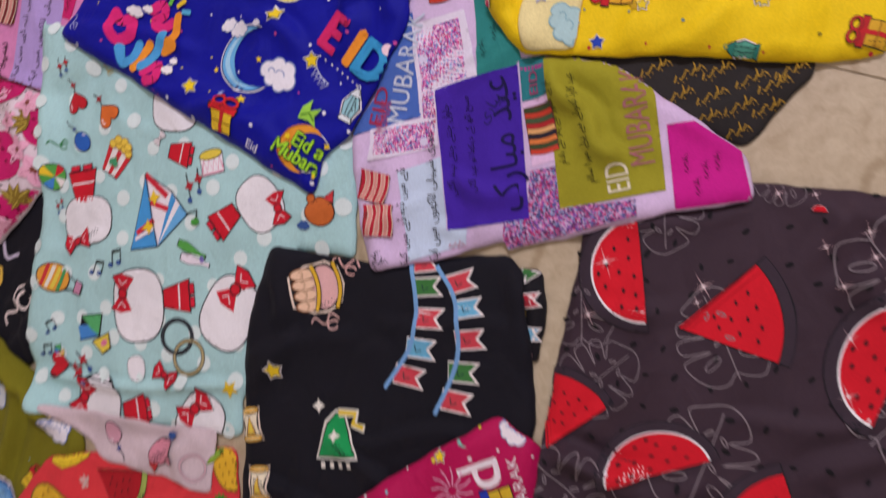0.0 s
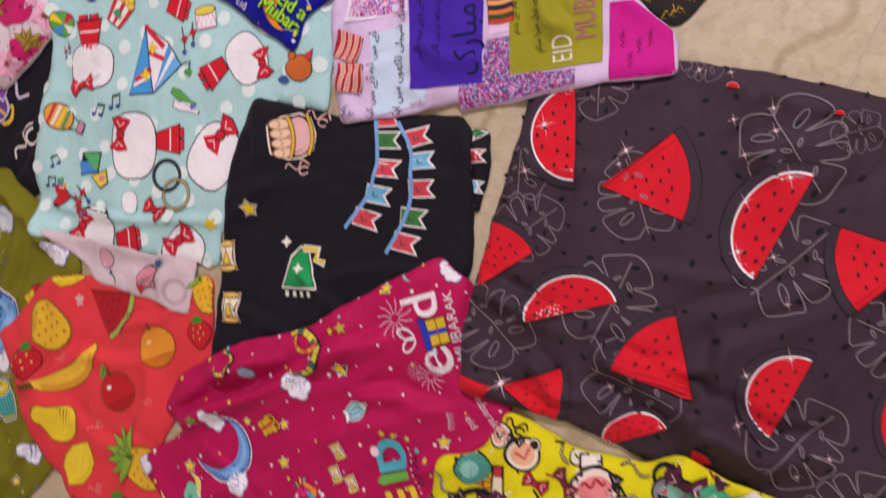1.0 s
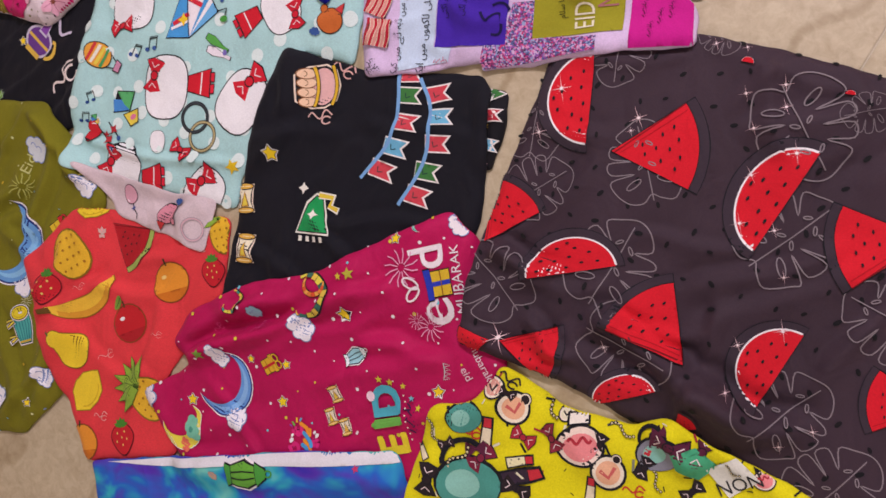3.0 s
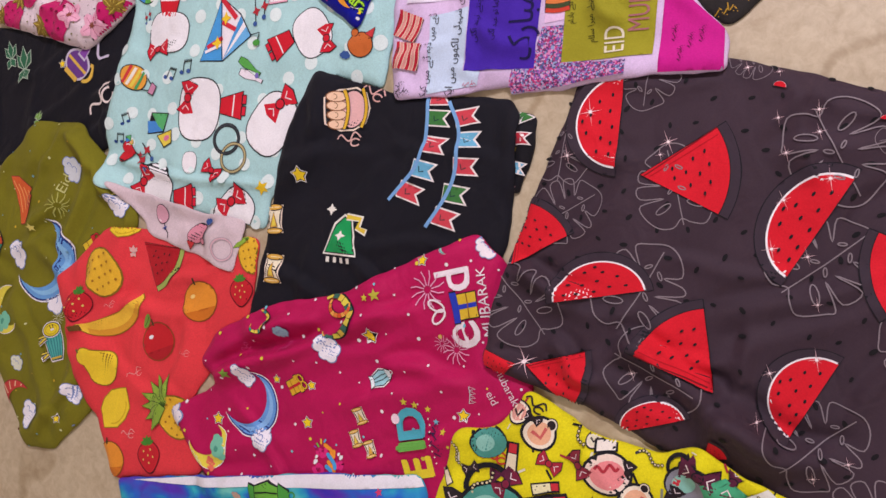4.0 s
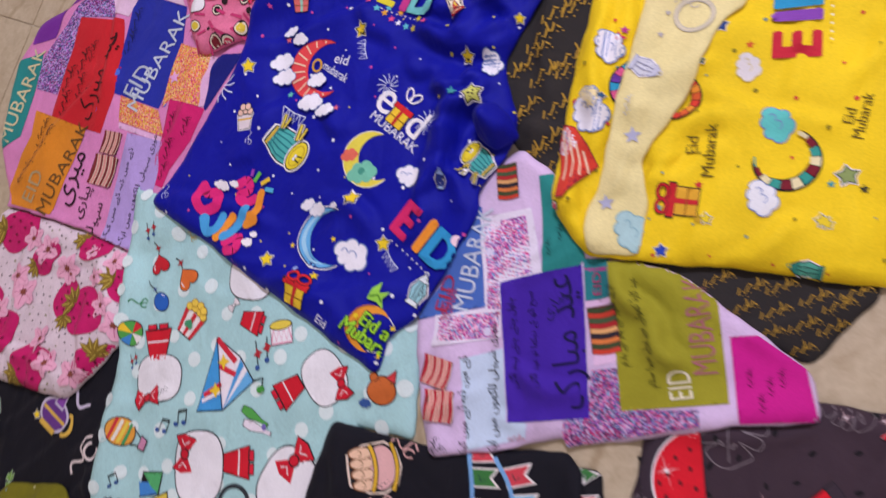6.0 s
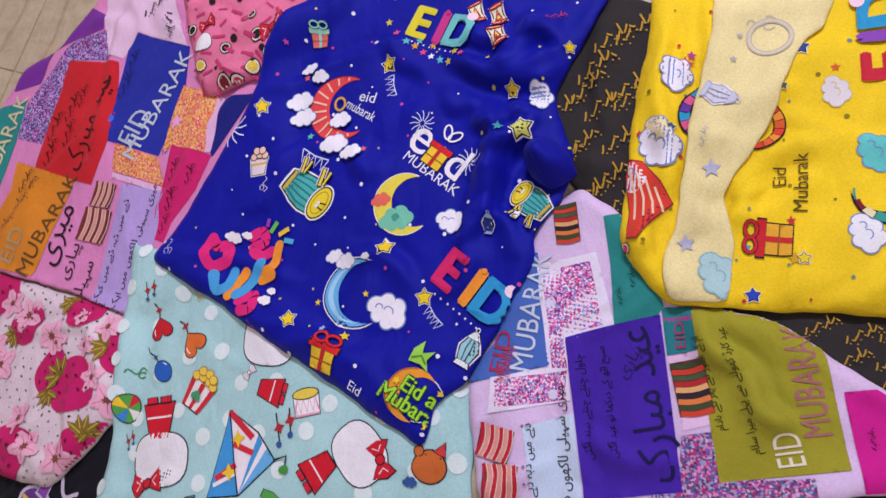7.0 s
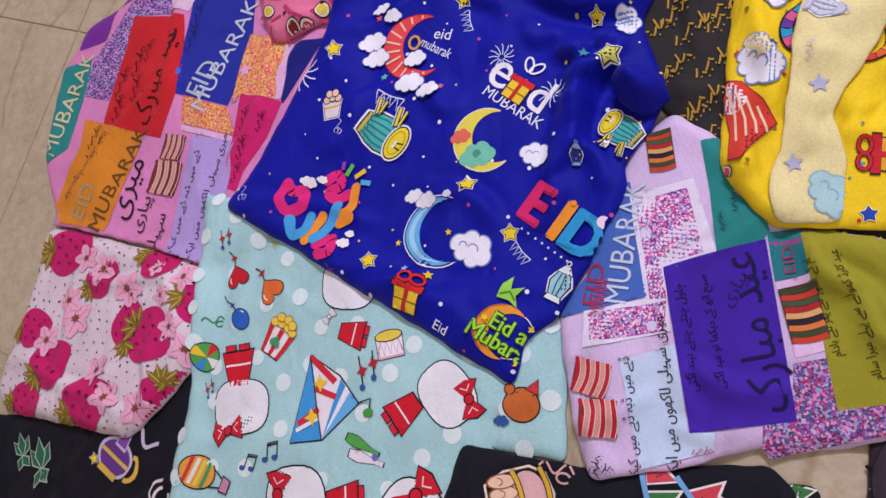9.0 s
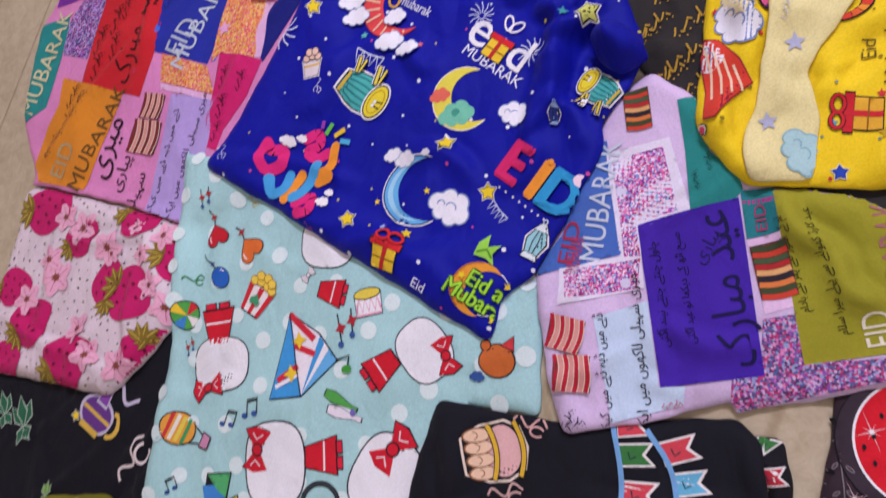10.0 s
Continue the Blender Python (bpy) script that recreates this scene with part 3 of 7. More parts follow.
def eid_letters(a="d8286a", b="f0962a", c="3c9ad0"):
    out = []
    for ch, dx, col in (("E", -1.35, a), ("I", 0.1, b), ("D", 1.5, c)):
        v, f = lettering(ch)
        k = 0.95
        for g, cc in ((0.09, col),):
            for ox, oy in ((-g, -g), (g, g), (-g, g), (g, -g), (0, 0), (1.5 * g, 0), (-1.5 * g, 0)):
                out.append((cc, ("glyphs", v * k + np.array((dx + ox, oy)), f)))
    out += [("f4d4e0", arc(1.9, 1.0, 0.34, 0.3, n=12)), (b, arc(0.1, 1.0, 0.14, 0.14, n=8))]
    out += [("e8e4d0", arc(-1.2 + 0.4 * k, -1.4, 0.06, 0.06, n=6)) for k in range(8)]
    return out


def greet_letters():
    """A festive greeting in bold brush letters of several colours, in two rows."""
    out = []
    for col, runs in (("e0287a", ([(-0.95, 0.35), (-0.98, -0.02), (-0.7, -0.28), (-0.42, 0.0), (-0.55, 0.3), (-0.75, 0.2), (-0.95, 0.35)], [(-0.1, 0.75), (0.1, 0.95), (0.3, 0.75), (0.05, 0.5), (0.35, 0.4), (0.6, 0.6)], [(0.45, -0.75), (0.75, -0.5), (0.85, -0.8), (0.6, -0.95)])),
                      ("f0962a", ([(0.75, 0.8), (0.85, 0.3), (0.7, 0.1)], [(0.2, -0.1), (0.1, -0.75)], [(0.95, 0.1), (0.7, -0.1)])),
                      ("4fa0d8", ([(0.5, 0.25), (0.45, -0.4), (0.3, -0.65)], [(-0.55, -0.45), (-0.3, -0.75), (-0.05, -0.55), (-0.1, -0.2)]))):
        for run in runs:
            out.append((col, brush(run, 0.26)))
    out += [("f4eef0", move(puff(), -0.5, 0.55, 0.2)), ("f4eef0", move(puff(), -0.22, 0.72, 0.14)), ("f4eef0", move(puff(), 1.1, -0.5, 0.18)), ("f4eef0", move(puff(), 1.12, -0.25, 0.13)),
            ("6cc04a", line([(0.35, 1.0), (0.42, 1.3)], 0.12)), ("f0c92a", line([(0.62, 1.02), (0.85, 1.25)], 0.12)), ("5ab0d8", line([(0.85, 0.95), (1.1, 1.0)], 0.12)), ("9a3fb0", line([(0.2, 1.1), (0.15, 1.3)], 0.1))]
    return out


def eid_gift(c=W, box="f0c92a", lid="d8242c"):
    v, f = lettering("e")
    v2, f2 = lettering("d")
    out = [(c, ("glyphs", v * 0.5 + np.array((-0.95, -0.1)), f)), (c, ("glyphs", v * 0.48 + np.array((-0.91, -0.12)), f)),
           (c, ("glyphs", v2 * 0.62 + np.array((0.9, 0.0)), f2)), (c, ("glyphs", v2 * 0.6 + np.array((0.94, 0.02)), f2))]
    for h, q in gift(box, lid, "c4262c" if lid == "d8242c" else lid)[:6]:
        out.append((h, ("ribbon", move(q[1], 0, -0.1, 0.6), move(q[2], 0, -0.1, 0.6)) if isinstance(q, tuple) else move(q, 0, -0.1, 0.6)))
    for sx in (-1, 1):
        out.append((c, line(spin(arc(0.3, 0, 0.3, 0.16, n=12), 90 - 38 * sx, 0, 0.5), 0.07, True)))
    return out


def eid_al():
    out = [("e89a2c", spin(crescent(1.0, 0.85, 0.4), 0)), ("b96a18", line(arc(0, 0, 0.98, 0.98, 110, 250, 12), 0.07)), (W, line(arc(0.35, 0.05, 0.85, 0.85, -80, 80, 16), 0.035))]
    for k, (b, y) in enumerate((("Eid al", 0.25), ("Mubarak", -0.38))):
        v, f = lettering(b)
        for g, c in ((0.055, "2a4a2c"), (0.0, "a8e02c")):
            for ox, oy in ((-g, 0), (g, 0), (0, g), (0, -g)) if g else ((0.015, 0), (-0.015, 0)):
                out.append((c, ("glyphs", v * np.array((0.27, 0.3)) + np.array((0.28 + ox, y + oy)), f)))
    out += [("9fd84a", [(-0.85, 1.5), (-0.65, 1.95), (-0.45, 1.5), (-0.05, 1.8), (-0.2, 1.35), (0.05, 1.0), (-0.35, 1.1), (-0.8, 1.0)]), ("5f9a2c", line([(-0.75, 1.15), (-0.45, 1.4), (-0.15, 1.2)], 0.08))]
    for dx, dy in ((-0.75, 0.15), (0.95, 0.6), (1.1, -0.7)):
        out.append(("f2d21c", move(spikes(5, 0.16, 0.08), dx, dy)))
    return out


def strawberry_print(c="c81a68", leaf="8a7026"):
    body = [(0.74 * math.sin(q) * (1 + 0.22 * math.cos(q)), -0.2 + 0.8 * math.cos(q) + 0.05 * math.cos(3 * q)) for q in [k * 6.2832 / 28 for k in range(28)]]
    out = [(c, body)]
    for k in range(5):
        a = 20 + k * 35
        out.append((leaf, move(spin([(0, -0.09), (0.3, -0.12), (0.58, 0), (0.3, 0.12), (0, 0.09)], a), 0, 0.45)))
        out.append(("c9b04a", line(move(spin([(0.05, 0), (0.5, 0)], a), 0, 0.45), 0.035)))
    for x, y in ((-0.35, 0.15), (0.1, 0.2), (0.45, 0.15), (-0.15, -0.15), (0.3, -0.2), (-0.4, -0.3), (0.05, -0.5), (0.2, -0.72)):
        out.append(("6a0f30", arc(x, y, 0.035, 0.06, n=6)))
    return out


def blossom(c="f3b3cb", mid="8a4a3a"):
    out = []
    for k in range(5):
        p = [(0.08, -0.14), (0.55, -0.36), (0.95, -0.16), (0.98, 0.14), (0.55, 0.36), (0.08, 0.14)]
        out.append((c, spin(p, 72 * k + 18)))
        out.append(("cf7898", line(spin([(0.15, 0), (0.75, 0)], 72 * k + 18), 0.04)))
    out.append((mid, spikes(7, 0.26, 0.14)))
    return out


def half_melon(c="d51728", deep=1.0):
    """Chord upright, rind to the left."""
    rind = arc(0, 0, 1.1, 1.15, 90, 270, 24)
    out = [(K, swell(rind, 0.02)), ("3a2e38", rind), (W, arc(0, 0, 0.89, 1.0, 92, 268, 24)), (c, [(-0.01, 0.97)] + arc(-0.01, 0, 0.845, 0.955, 93, 267, 24) + [(-0.01, -0.97)])]
    for x, y in ((-0.2, 0.6), (-0.45, 0.45), (-0.22, 0.25), (-0.6, 0.15), (-0.4, 0.0), (-0.15, -0.1), (-0.65, -0.25), (-0.35, -0.35), (-0.15, -0.45), (-0.4, -0.65), (-0.15, -0.7), (-0.75, 0.0)):
        out.append((K, arc(x, y, 0.03, 0.05, n=6)))
    return [(h, [(x * deep, y) for x, y in q]) for h, q in out]


def wedge_melon(c="d51728", skin="3a2e38"):
    """Point at the bottom, rind arched at the top."""
    rind = [(0, -1.0)] + [(2.14 * math.sin(radians(a)), -1.0 + 2.14 * math.cos(radians(a))) for a in range(-30, 31, 4)]
    red = [(0, -1.0)] + [(1.92 * math.sin(radians(a)), -1.0 + 1.92 * math.cos(radians(a))) for a in range(-30, 31, 4)]
    out = [(K, swell(rind, 0.03)), (skin, rind), (K, line(red[1:], 0.04)), (c, red), ("7c0d18", line([red[1], (0.03, -0.93)], 0.03)), ("b3101f", line([(red[1][0] + 0.16, red[1][1] + 0.02), (0.05, -0.8)], 0.02))]
    for x, y in ((-0.1, -0.3), (0.12, -0.25), (0.0, 0.0), (-0.3, 0.15), (0.3, 0.1), (0.05, 0.3), (-0.45, 0.4), (0.5, 0.4), (-0.15, 0.5), (0.25, 0.52)):
        out.append((K, arc(x, y, 0.055, 0.03, n=6)))
    return out


def leaf_lines(c="877b80"):
    """A broad split leaf drawn in pale line: rib, lobes parted by slits, long holes."""
    def smooth(edge, closed):
        sm, n = [], len(edge)
        at = lambda k: Vector(edge[k % n]) if closed else Vector(edge[max(0, min(n - 1, k))])
        for k in range(n if closed else n - 1):
            p0, p1, p2, p3 = (at(k + d) for d in (-1, 0, 1, 2))
            for s in (0, 0.25, 0.5, 0.75):
                sm.append(tuple(0.5 * (2 * p1 + (p2 - p0) * s + (2 * p0 - 5 * p1 + 4 * p2 - p3) * s * s + (3 * p1 - p0 - 3 * p2 + p3) * s ** 3)))
        return sm
    half = [(0, -0.8), (-0.22, -0.98), (-0.55, -0.92), (-0.82, -0.62), (-0.86, -0.32), (-0.3, -0.26), (-0.84, -0.16), (-0.84, 0.12), (-0.3, 0.06), (-0.78, 0.24), (-0.68, 0.5), (-0.26, 0.34), (-0.56, 0.66), (-0.34, 0.84), (0, 1.0)]
    wave = [(-x * 0.95, y + 0.06 * (1 if k % 2 else -1) * (0 < k < 14)) for k, (x, y) in enumerate(half)]
    out = [(c, line(smooth(half + wave[::-1][1:-1], True), 0.026, True)), (c, line([(0.02, -0.95), (0.02, 0.0), (-0.02, 0.85)], 0.024))]
    for x, y, a, r in ((-0.36, -0.5, 25, 0.2), (0.38, -0.5, -25, 0.2), (-0.13, -0.12, 40, 0.08), (0.14, -0.1, -35, 0.09), (-0.12, 0.45, 50, 0.08), (0.16, 0.4, -40, 0.09)):
        out.append((c, line(move(spin(arc(0, 0, r, r * 0.36, n=14), a), x, y), 0.024, True)))
    return out


def pale_head():
    """A plain white rounded patch with a dark contour."""
    p = [(1.16 * math.copysign(abs(x) ** 0.75, x), 0.96 * math.copysign(abs(y) ** 0.75, y)) for x, y in arc(0, 0, 1, 1, n=26)]
    return [(K, swell(p, 0.05)), ("f2eef0", p)]


def red_body():
    p = [(-0.45, 0.9), (0.45, 0.9), (0.85, -0.75), (-0.85, -0.75)]
    return [(K, swell(p, 0.09)), ("cf1a2c", p), (W, line([(-0.66, -0.1), (0.66, -0.1)], 0.09)), (K, swell([(-0.6, -0.75), (-0.1, -0.75), (-0.1, -1.05), (-0.6, -1.05)], 0.07)), ("d8203a", [(-0.6, -0.8), (-0.1, -0.8), (-0.1, -1.05), (-0.6, -1.05)]),
            (K, swell([(0.6, -0.75), (0.1, -0.75), (0.1, -1.05), (0.6, -1.05)], 0.07)), ("d8203a", [(0.6, -0.8), (0.1, -0.8), (0.1, -1.05), (0.6, -1.05)])]


def bow(c="d01c30"):
    l = [(0, 0.12), (-0.9, 0.75), (-1.1, 0.1), (-0.9, -0.7), (0, -0.12)]
    r = [(-x, y) for x, y in l]
    return [(K, swell(l, 0.09)), (K, swell(r, 0.09)), (c, l), (c, r), (K, arc(0, 0, 0.34, 0.34, n=12)), (c, arc(0, 0, 0.26, 0.26, n=12)), ("f2dfe0", line([(-0.8, 0.3), (-0.5, 0.05), (-0.75, -0.3)], 0.07)), ("f2dfe0", line([(0.8, 0.3), (0.5, 0.05), (0.75, -0.3)], 0.07))]


def balloon(c="c81f2c"):
    return [(K, arc(0, 0, 0.82, 1.0, n=20)), (c, arc(0, 0, 0.75, 0.93, n=20)), (W, line(arc(0.1, 0.15, 0.45, 0.55, 20, 60, 5), 0.09)), (K, line([(0, 0.95), (-0.1, 1.5), (-0.5, 2.2), (-0.45, 2.7)], 0.09)), ("3a4a8c", move(spikes(4, 0.32, 0.12), -0.1, 1.45))]


def heart(c="e0702c"):
    p = [(1.0 * 0.06 * 16 * math.sin(t) ** 3, 0.06 * (13 * math.cos(t) - 5 * math.cos(2 * t) - 2 * math.cos(3 * t) - math.cos(4 * t))) for t in [k * 6.283 / 24 for k in range(24)]]
    p = [(-x, -y) for x, y in p]
    return [(K, swell(p, 0.08)), (c, p), (W, line(arc(-0.2, -0.1, 0.5, 0.5, 150, 210, 5), 0.09)), (K, line([(0, 0.9), (0.2, 1.6), (0.0, 2.1)], 0.09)), ("a8242c", move(spikes(4, 0.36, 0.14), 0.15, 1.5))]


def popcorn():
    a = [(-0.5, -1), (0.5, -1), (0.75, 0.35), (-0.75, 0.35)]
    out = [(K, swell(a, 0.08)), ("f2e9e4", a)]
    for k in (-2, 0, 2):
        out.append(("cf2a34", [(k * 0.24 - 0.1, -1), (k * 0.24 + 0.1, -1), (k * 0.34 + 0.15, 0.33), (k * 0.34 - 0.15, 0.33)]))
    for x, y in ((-0.6, 0.5), (-0.2, 0.6), (0.25, 0.58), (0.6, 0.5), (-0.35, 0.85), (0.1, 0.92), (0.45, 0.8)):
        out += [("a8741c", arc(x, y, 0.27, 0.24, n=10)), ("f2cf4a", arc(x, y, 0.23, 0.2, n=10))]
    return out + [("4a9a6a", move(line(heart()[1][1], 0.2, True)[1], 0, -0.3, 0.28))]


def kite():
    q = [(0, 1.0), (0.62, 0.0), (-0.06, -1.0), (-0.6, -0.9)]
    return [(K, swell([(0, 1.0), (0.75, 0.35), (1.15, -0.35), (0.1, -1.0), (-0.75, -0.95)], 0.04)), ("4a9ad8", [(0, 1.0), (0.1, -1.0), (-0.75, -0.95)]), ("f2e9ee", [(0, 1.0), (0.75, 0.35), (0.1, -1.0)]), ("6fb4e6", [(0.75, 0.35), (1.15, -0.35), (0.1, -1.0)]),
            (W, [(0.75, 0.35), (0.98, -0.05), (0.1, -1.0)]), ("4a9ad8", [(0.78, 0.3), (0.88, 0.1), (0.1, -1.0)]), ("cf2a3c", line([(0, 0.98), (0.62, 0.25)], 0.16)), ("cf2a3c", line([(0.05, 0.2), (0.6, -0.1)], 0.14)), ("cf2a3c", line([(-0.5, -0.55), (0.1, -0.3)], 0.14)),
            ("f2e9ee", line([(-0.56, -0.7), (0.08, -0.5)], 0.1)), ("f0c92a", move(spikes(4, 0.22, 0.1), 0.2, 0.3)), ("f0c92a", move(spikes(4, 0.22, 0.1), -0.1, -0.45)), (K, line([(0, 1.0), (0.1, -1.0)], 0.03)), (K, line([(1.15, -0.35), (1.5, -0.3), (1.4, -0.7)], 0.05)), ("4a9a3c", arc(1.4, -0.6, 0.14, 0.1, n=8))]


def toy_drum():
    a = [(-0.9, -0.85), (0.9, -0.85), (0.95, 0.6), (-0.95, 0.6)]
    out = [(K, swell(a, 0.07)), ("f4eef0", a)]
    zig = [(-0.9 + 1.8 * k / 8, 0.3 if k % 2 else -0.6) for k in range(9)]
    return out + [("e08aa8", line(zig, 0.14)), ("e6a8bc", line([(-0.9, -0.78), (0.9, -0.78)], 0.14)), (K, arc(0, 0.62, 1.02, 0.4)), ("e8cf4a", arc(0, 0.62, 0.94, 0.33))]


def note_pair(c="3a5a9a"):
    return [(c, arc(-0.5, -0.75, 0.34, 0.26, n=10)), (c, arc(0.55, -0.55, 0.34, 0.26, n=10)), (K, line([(-0.22, -0.7), (-0.2, 0.7), (0.85, 0.9), (0.83, -0.5)], 0.14)), (K, line([(-0.2, 0.5), (0.85, 0.7)], 0.14))]


def sticks():
    return [(K, line([(-0.6, -0.9), (-0.2, 0.9)], 0.1)), (K, line([(0.3, -0.6), (0.75, 0.8)], 0.1)), ("b02a34", move(spikes(4, 0.4, 0.2), -0.3, 0.0)), ("b02a34", move(spikes(4, 0.4, 0.2), 0.55, 0.1)), ("3a5a9a", arc(-0.65, -0.9, 0.2, 0.2, n=8)), ("3a5a9a", arc(0.25, -0.7, 0.2, 0.2, n=8))]


def hot_balloon():
    out = [(K, arc(0, 0.2, 0.72, 0.8)), ("e8a23c", arc(0, 0.2, 0.66, 0.74))]
    for y, c in ((0.6, "cf3a3c"), (0.35, "f2e9d8"), (0.1, "e8cf4a"), (-0.15, "4a9a5a")):
        out.append((c, line([(-0.55, y), (0.55, y)], 0.15)))
    return out + [(K, line([(-0.4, -0.45), (-0.2, -1.0)], 0.06)), (K, line([(0.4, -0.45), (0.2, -1.0)], 0.06)), (K, [(-0.36, -1.0), (0.36, -1.0), (0.3, -1.5), (-0.3, -1.5)]), ("c98aa8", [(-0.3, -1.05), (0.3, -1.05), (0.25, -1.45), (-0.25, -1.45)])]


def pins():
    p = [(-0.12, 1.0), (0.12, 1.0), (0.1, 0.5), (0.28, -0.4), (0.2, -1.0), (-0.2, -1.0), (-0.28, -0.4), (-0.1, 0.5)]
    return [(K, swell(move(spin(p, 75), 0, 0.3), 0.07)), ("f0e6ee", move(spin(p, 75), 0, 0.3)), (K, swell(move(spin(p, 65), 0.2, -0.35), 0.07)), ("5aa84a", move(spin(p, 65), 0.2, -0.35)), ("7a6ab8", move(arc(0, 0, 0.16, 0.2, n=10), -0.5, 0.2))]


def hoop(c="b09a5a", e=K):
    return [(e, line(arc(0, 0, 1.0, 0.95, n=30), 0.26, True)), (c, line(arc(0, 0, 1.0, 0.95, n=30), 0.14, True))]


def toy_box():
    return [(K, swell([(-0.8, 0.1), (0.1, -0.2), (0.7, 0.5), (-0.2, 0.95)], 0.08)), ("4a8ad0", [(-0.8, 0.1), (0.1, -0.2), (0.2, 0.3), (-0.6, 0.7)]), ("5ab06a", [(0.1, -0.2), (0.7, 0.5), (-0.2, 0.95), (-0.1, 0.2)]), (K, swell([(-0.3, -0.3), (0.6, -0.4), (0.4, -1.0), (-0.1, -1.0)], 0.08)), ("e8cf4a", [(-0.3, -0.3), (0.6, -0.4), (0.4, -1.0), (-0.1, -1.0)]), ("e07a9a", arc(0.2, -0.65, 0.2, 0.14, n=10))]


def toy_round(c="c8682c"):
    return [(K, arc(0, 0, 0.95, 0.85)), (c, arc(0, 0, 0.88, 0.78)), (K, arc(-0.7, 0.65, 0.3, 0.3, n=10)), (c, arc(-0.7, 0.65, 0.24, 0.24, n=10)), (K, swell([(0.1, 0.75), (0.8, 0.55), (0.65, 1.25)], 0.06)), ("cf3a3c", [(0.1, 0.75), (0.8, 0.55), (0.65, 1.25)]), ("3a5a9a", move(puff(), -0.9, -0.9, 0.4))]


def beach_ball():
    out = [(K, arc(0, 0, 1, 1)), ("5aa84a", arc(0, 0, 0.92, 0.92))]
    for k, c in enumerate(("cf2a34", "f0c92a", "4a8ad0", "f2e9e4")):
        out.append((c, [(0, 0)] + arc(0, 0, 0.92, 0.92, k * 90, k * 90 + 45, 6)))
    return out


def squiggle(c="e8d9d4", w=0.16):
    return [(c, line(wiggle(1.1, 0.3, 1.6), w * 0.8)), (c, line(move(arc(0, 0, 0.42, 0.3, 20, 320, 18), 0.5, -0.5), w * 0.8))]


def pot(c="efc9a8", band="dcb02c"):
    """A round bowl on its side: ridged on one half, smooth and pink on the other, between curved yellow bands."""
    shell = [(-0.95, -0.55), (-0.3, -0.82), (0.35, -0.85), (0.85, -0.6), (1.0, 0.0), (0.85, 0.6), (0.4, 0.85), (-0.35, 0.8), (-0.95, 0.5)]
    out = [("f0dcc8", swell(shell, 0.12)), (K, swell(shell, 0.04)), ("e6b4b0", arc(0.25, 0, 0.62, 0.8, n=24))]
    for y in (-0.6, -0.2, 0.2, 0.58):
        out += [("8a5a3a", arc(-0.5, y, 0.46, 0.24, n=14)), (c, arc(-0.48, y, 0.42, 0.2, n=14)), ("8a5a3a", line(arc(-0.62, y, 0.16, 0.12, -80, 80, 6), 0.03))]
    for dx in (0.08, 0.98):
        out += [(K, line([(dx - 0.22 + 0.2 * math.cos(q * 0.15), 0.085 * q) for q in range(-10, 11)], 0.2)), (band, line([(dx - 0.22 + 0.2 * math.cos(q * 0.15), 0.085 * q) for q in range(-10, 11)], 0.14))]
    return out


def bell(c="1f9a52"):
    p = [(-0.7, -0.7), (0.75, -0.7), (0.5, -0.1), (0.4, 0.6), (0.1, 0.75), (-0.25, 0.4)]
    out = [("e8e4d8", swell(p, 0.16)), (K, swell(p, 0.06)), (c, p), ("e8e4d8", line([(0.2, 0.8), (0.9, 0.75), (0.75, 0.35), (1.15, 0.2)], 0.3)), ("e0c43a", line([(0.2, 0.8), (0.85, 0.74), (0.72, 0.38), (1.1, 0.24)], 0.18))]
    for k in range(4):
        out.append(("e8e4d8", line([(-0.55 + k * 0.36, -0.9), (-0.55 + k * 0.36, -1.12)], 0.16)))
    return out + [("e8e4d8", spikes(4, 0.22, 0.1)), ("e8e4d8", move(spikes(4, 0.26, 0.12), -0.55, 1.05))]


def oil_lamp(c="e3b04a"):
    """A waisted lantern between two rims, a flame inside."""
    side = [(-0.6, -0.7), (-0.38, -0.2), (-0.4, 0.3), (-0.55, 0.75), (0.55, 0.75), (0.4, 0.3), (0.38, -0.2), (0.6, -0.7)]
    out = [("f0dcc8", swell(side, 0.24)), (K, swell(side, 0.12)), ("f2e6c8", side)]
    for y, w in ((-0.75, 0.66), (0.78, 0.62)):
        out += [(K, arc(0, y, w + 0.07, 0.23, n=16)), (c, arc(0, y, w, 0.17, n=16)), ("f4e6b0", line([(-w * 0.7, y), (w * 0.7, y)], 0.06))]
    return out + [(c, [(-0.3, -0.5), (0.3, -0.5), (0.0, 0.45)]), ("e8d24a", [(-0.16, -0.42), (0.16, -0.42), (0, 0.25)]), (K, line([(-0.3, -0.5), (0.0, 0.45), (0.3, -0.5)], 0.05))]


def pennant(c="cf4450"):
    """A swallow-tailed flag; its tail points up."""
    p = [(-0.62, -1.0), (0.62, -1.0), (0.62, 1.0), (0.0, 0.45), (-0.62, 1.0)]
    return [("efe6e2", [(-0.75, -1.05), (0.75, -1.05), (0.75, 1.3), (0.0, 0.68), (-0.75, 1.3)]), (c, p), ("1f3a3c", line([(-0.2, -0.4), (0.25, -0.3), (0.1, 0.1)], 0.1))]


def pineapple(c="e9b72c"):
    out = [("8a6a1c", arc(0, -0.1, 0.8, 0.95)), (c, arc(0, -0.1, 0.74, 0.89))]
    for x in (-0.4, -0.1, 0.2, 0.5):
        for y in (-0.6, -0.25, 0.1, 0.45):
            out.append(("a8741c", arc(x - 0.05, y, 0.05, 0.05, n=6)))
    return out


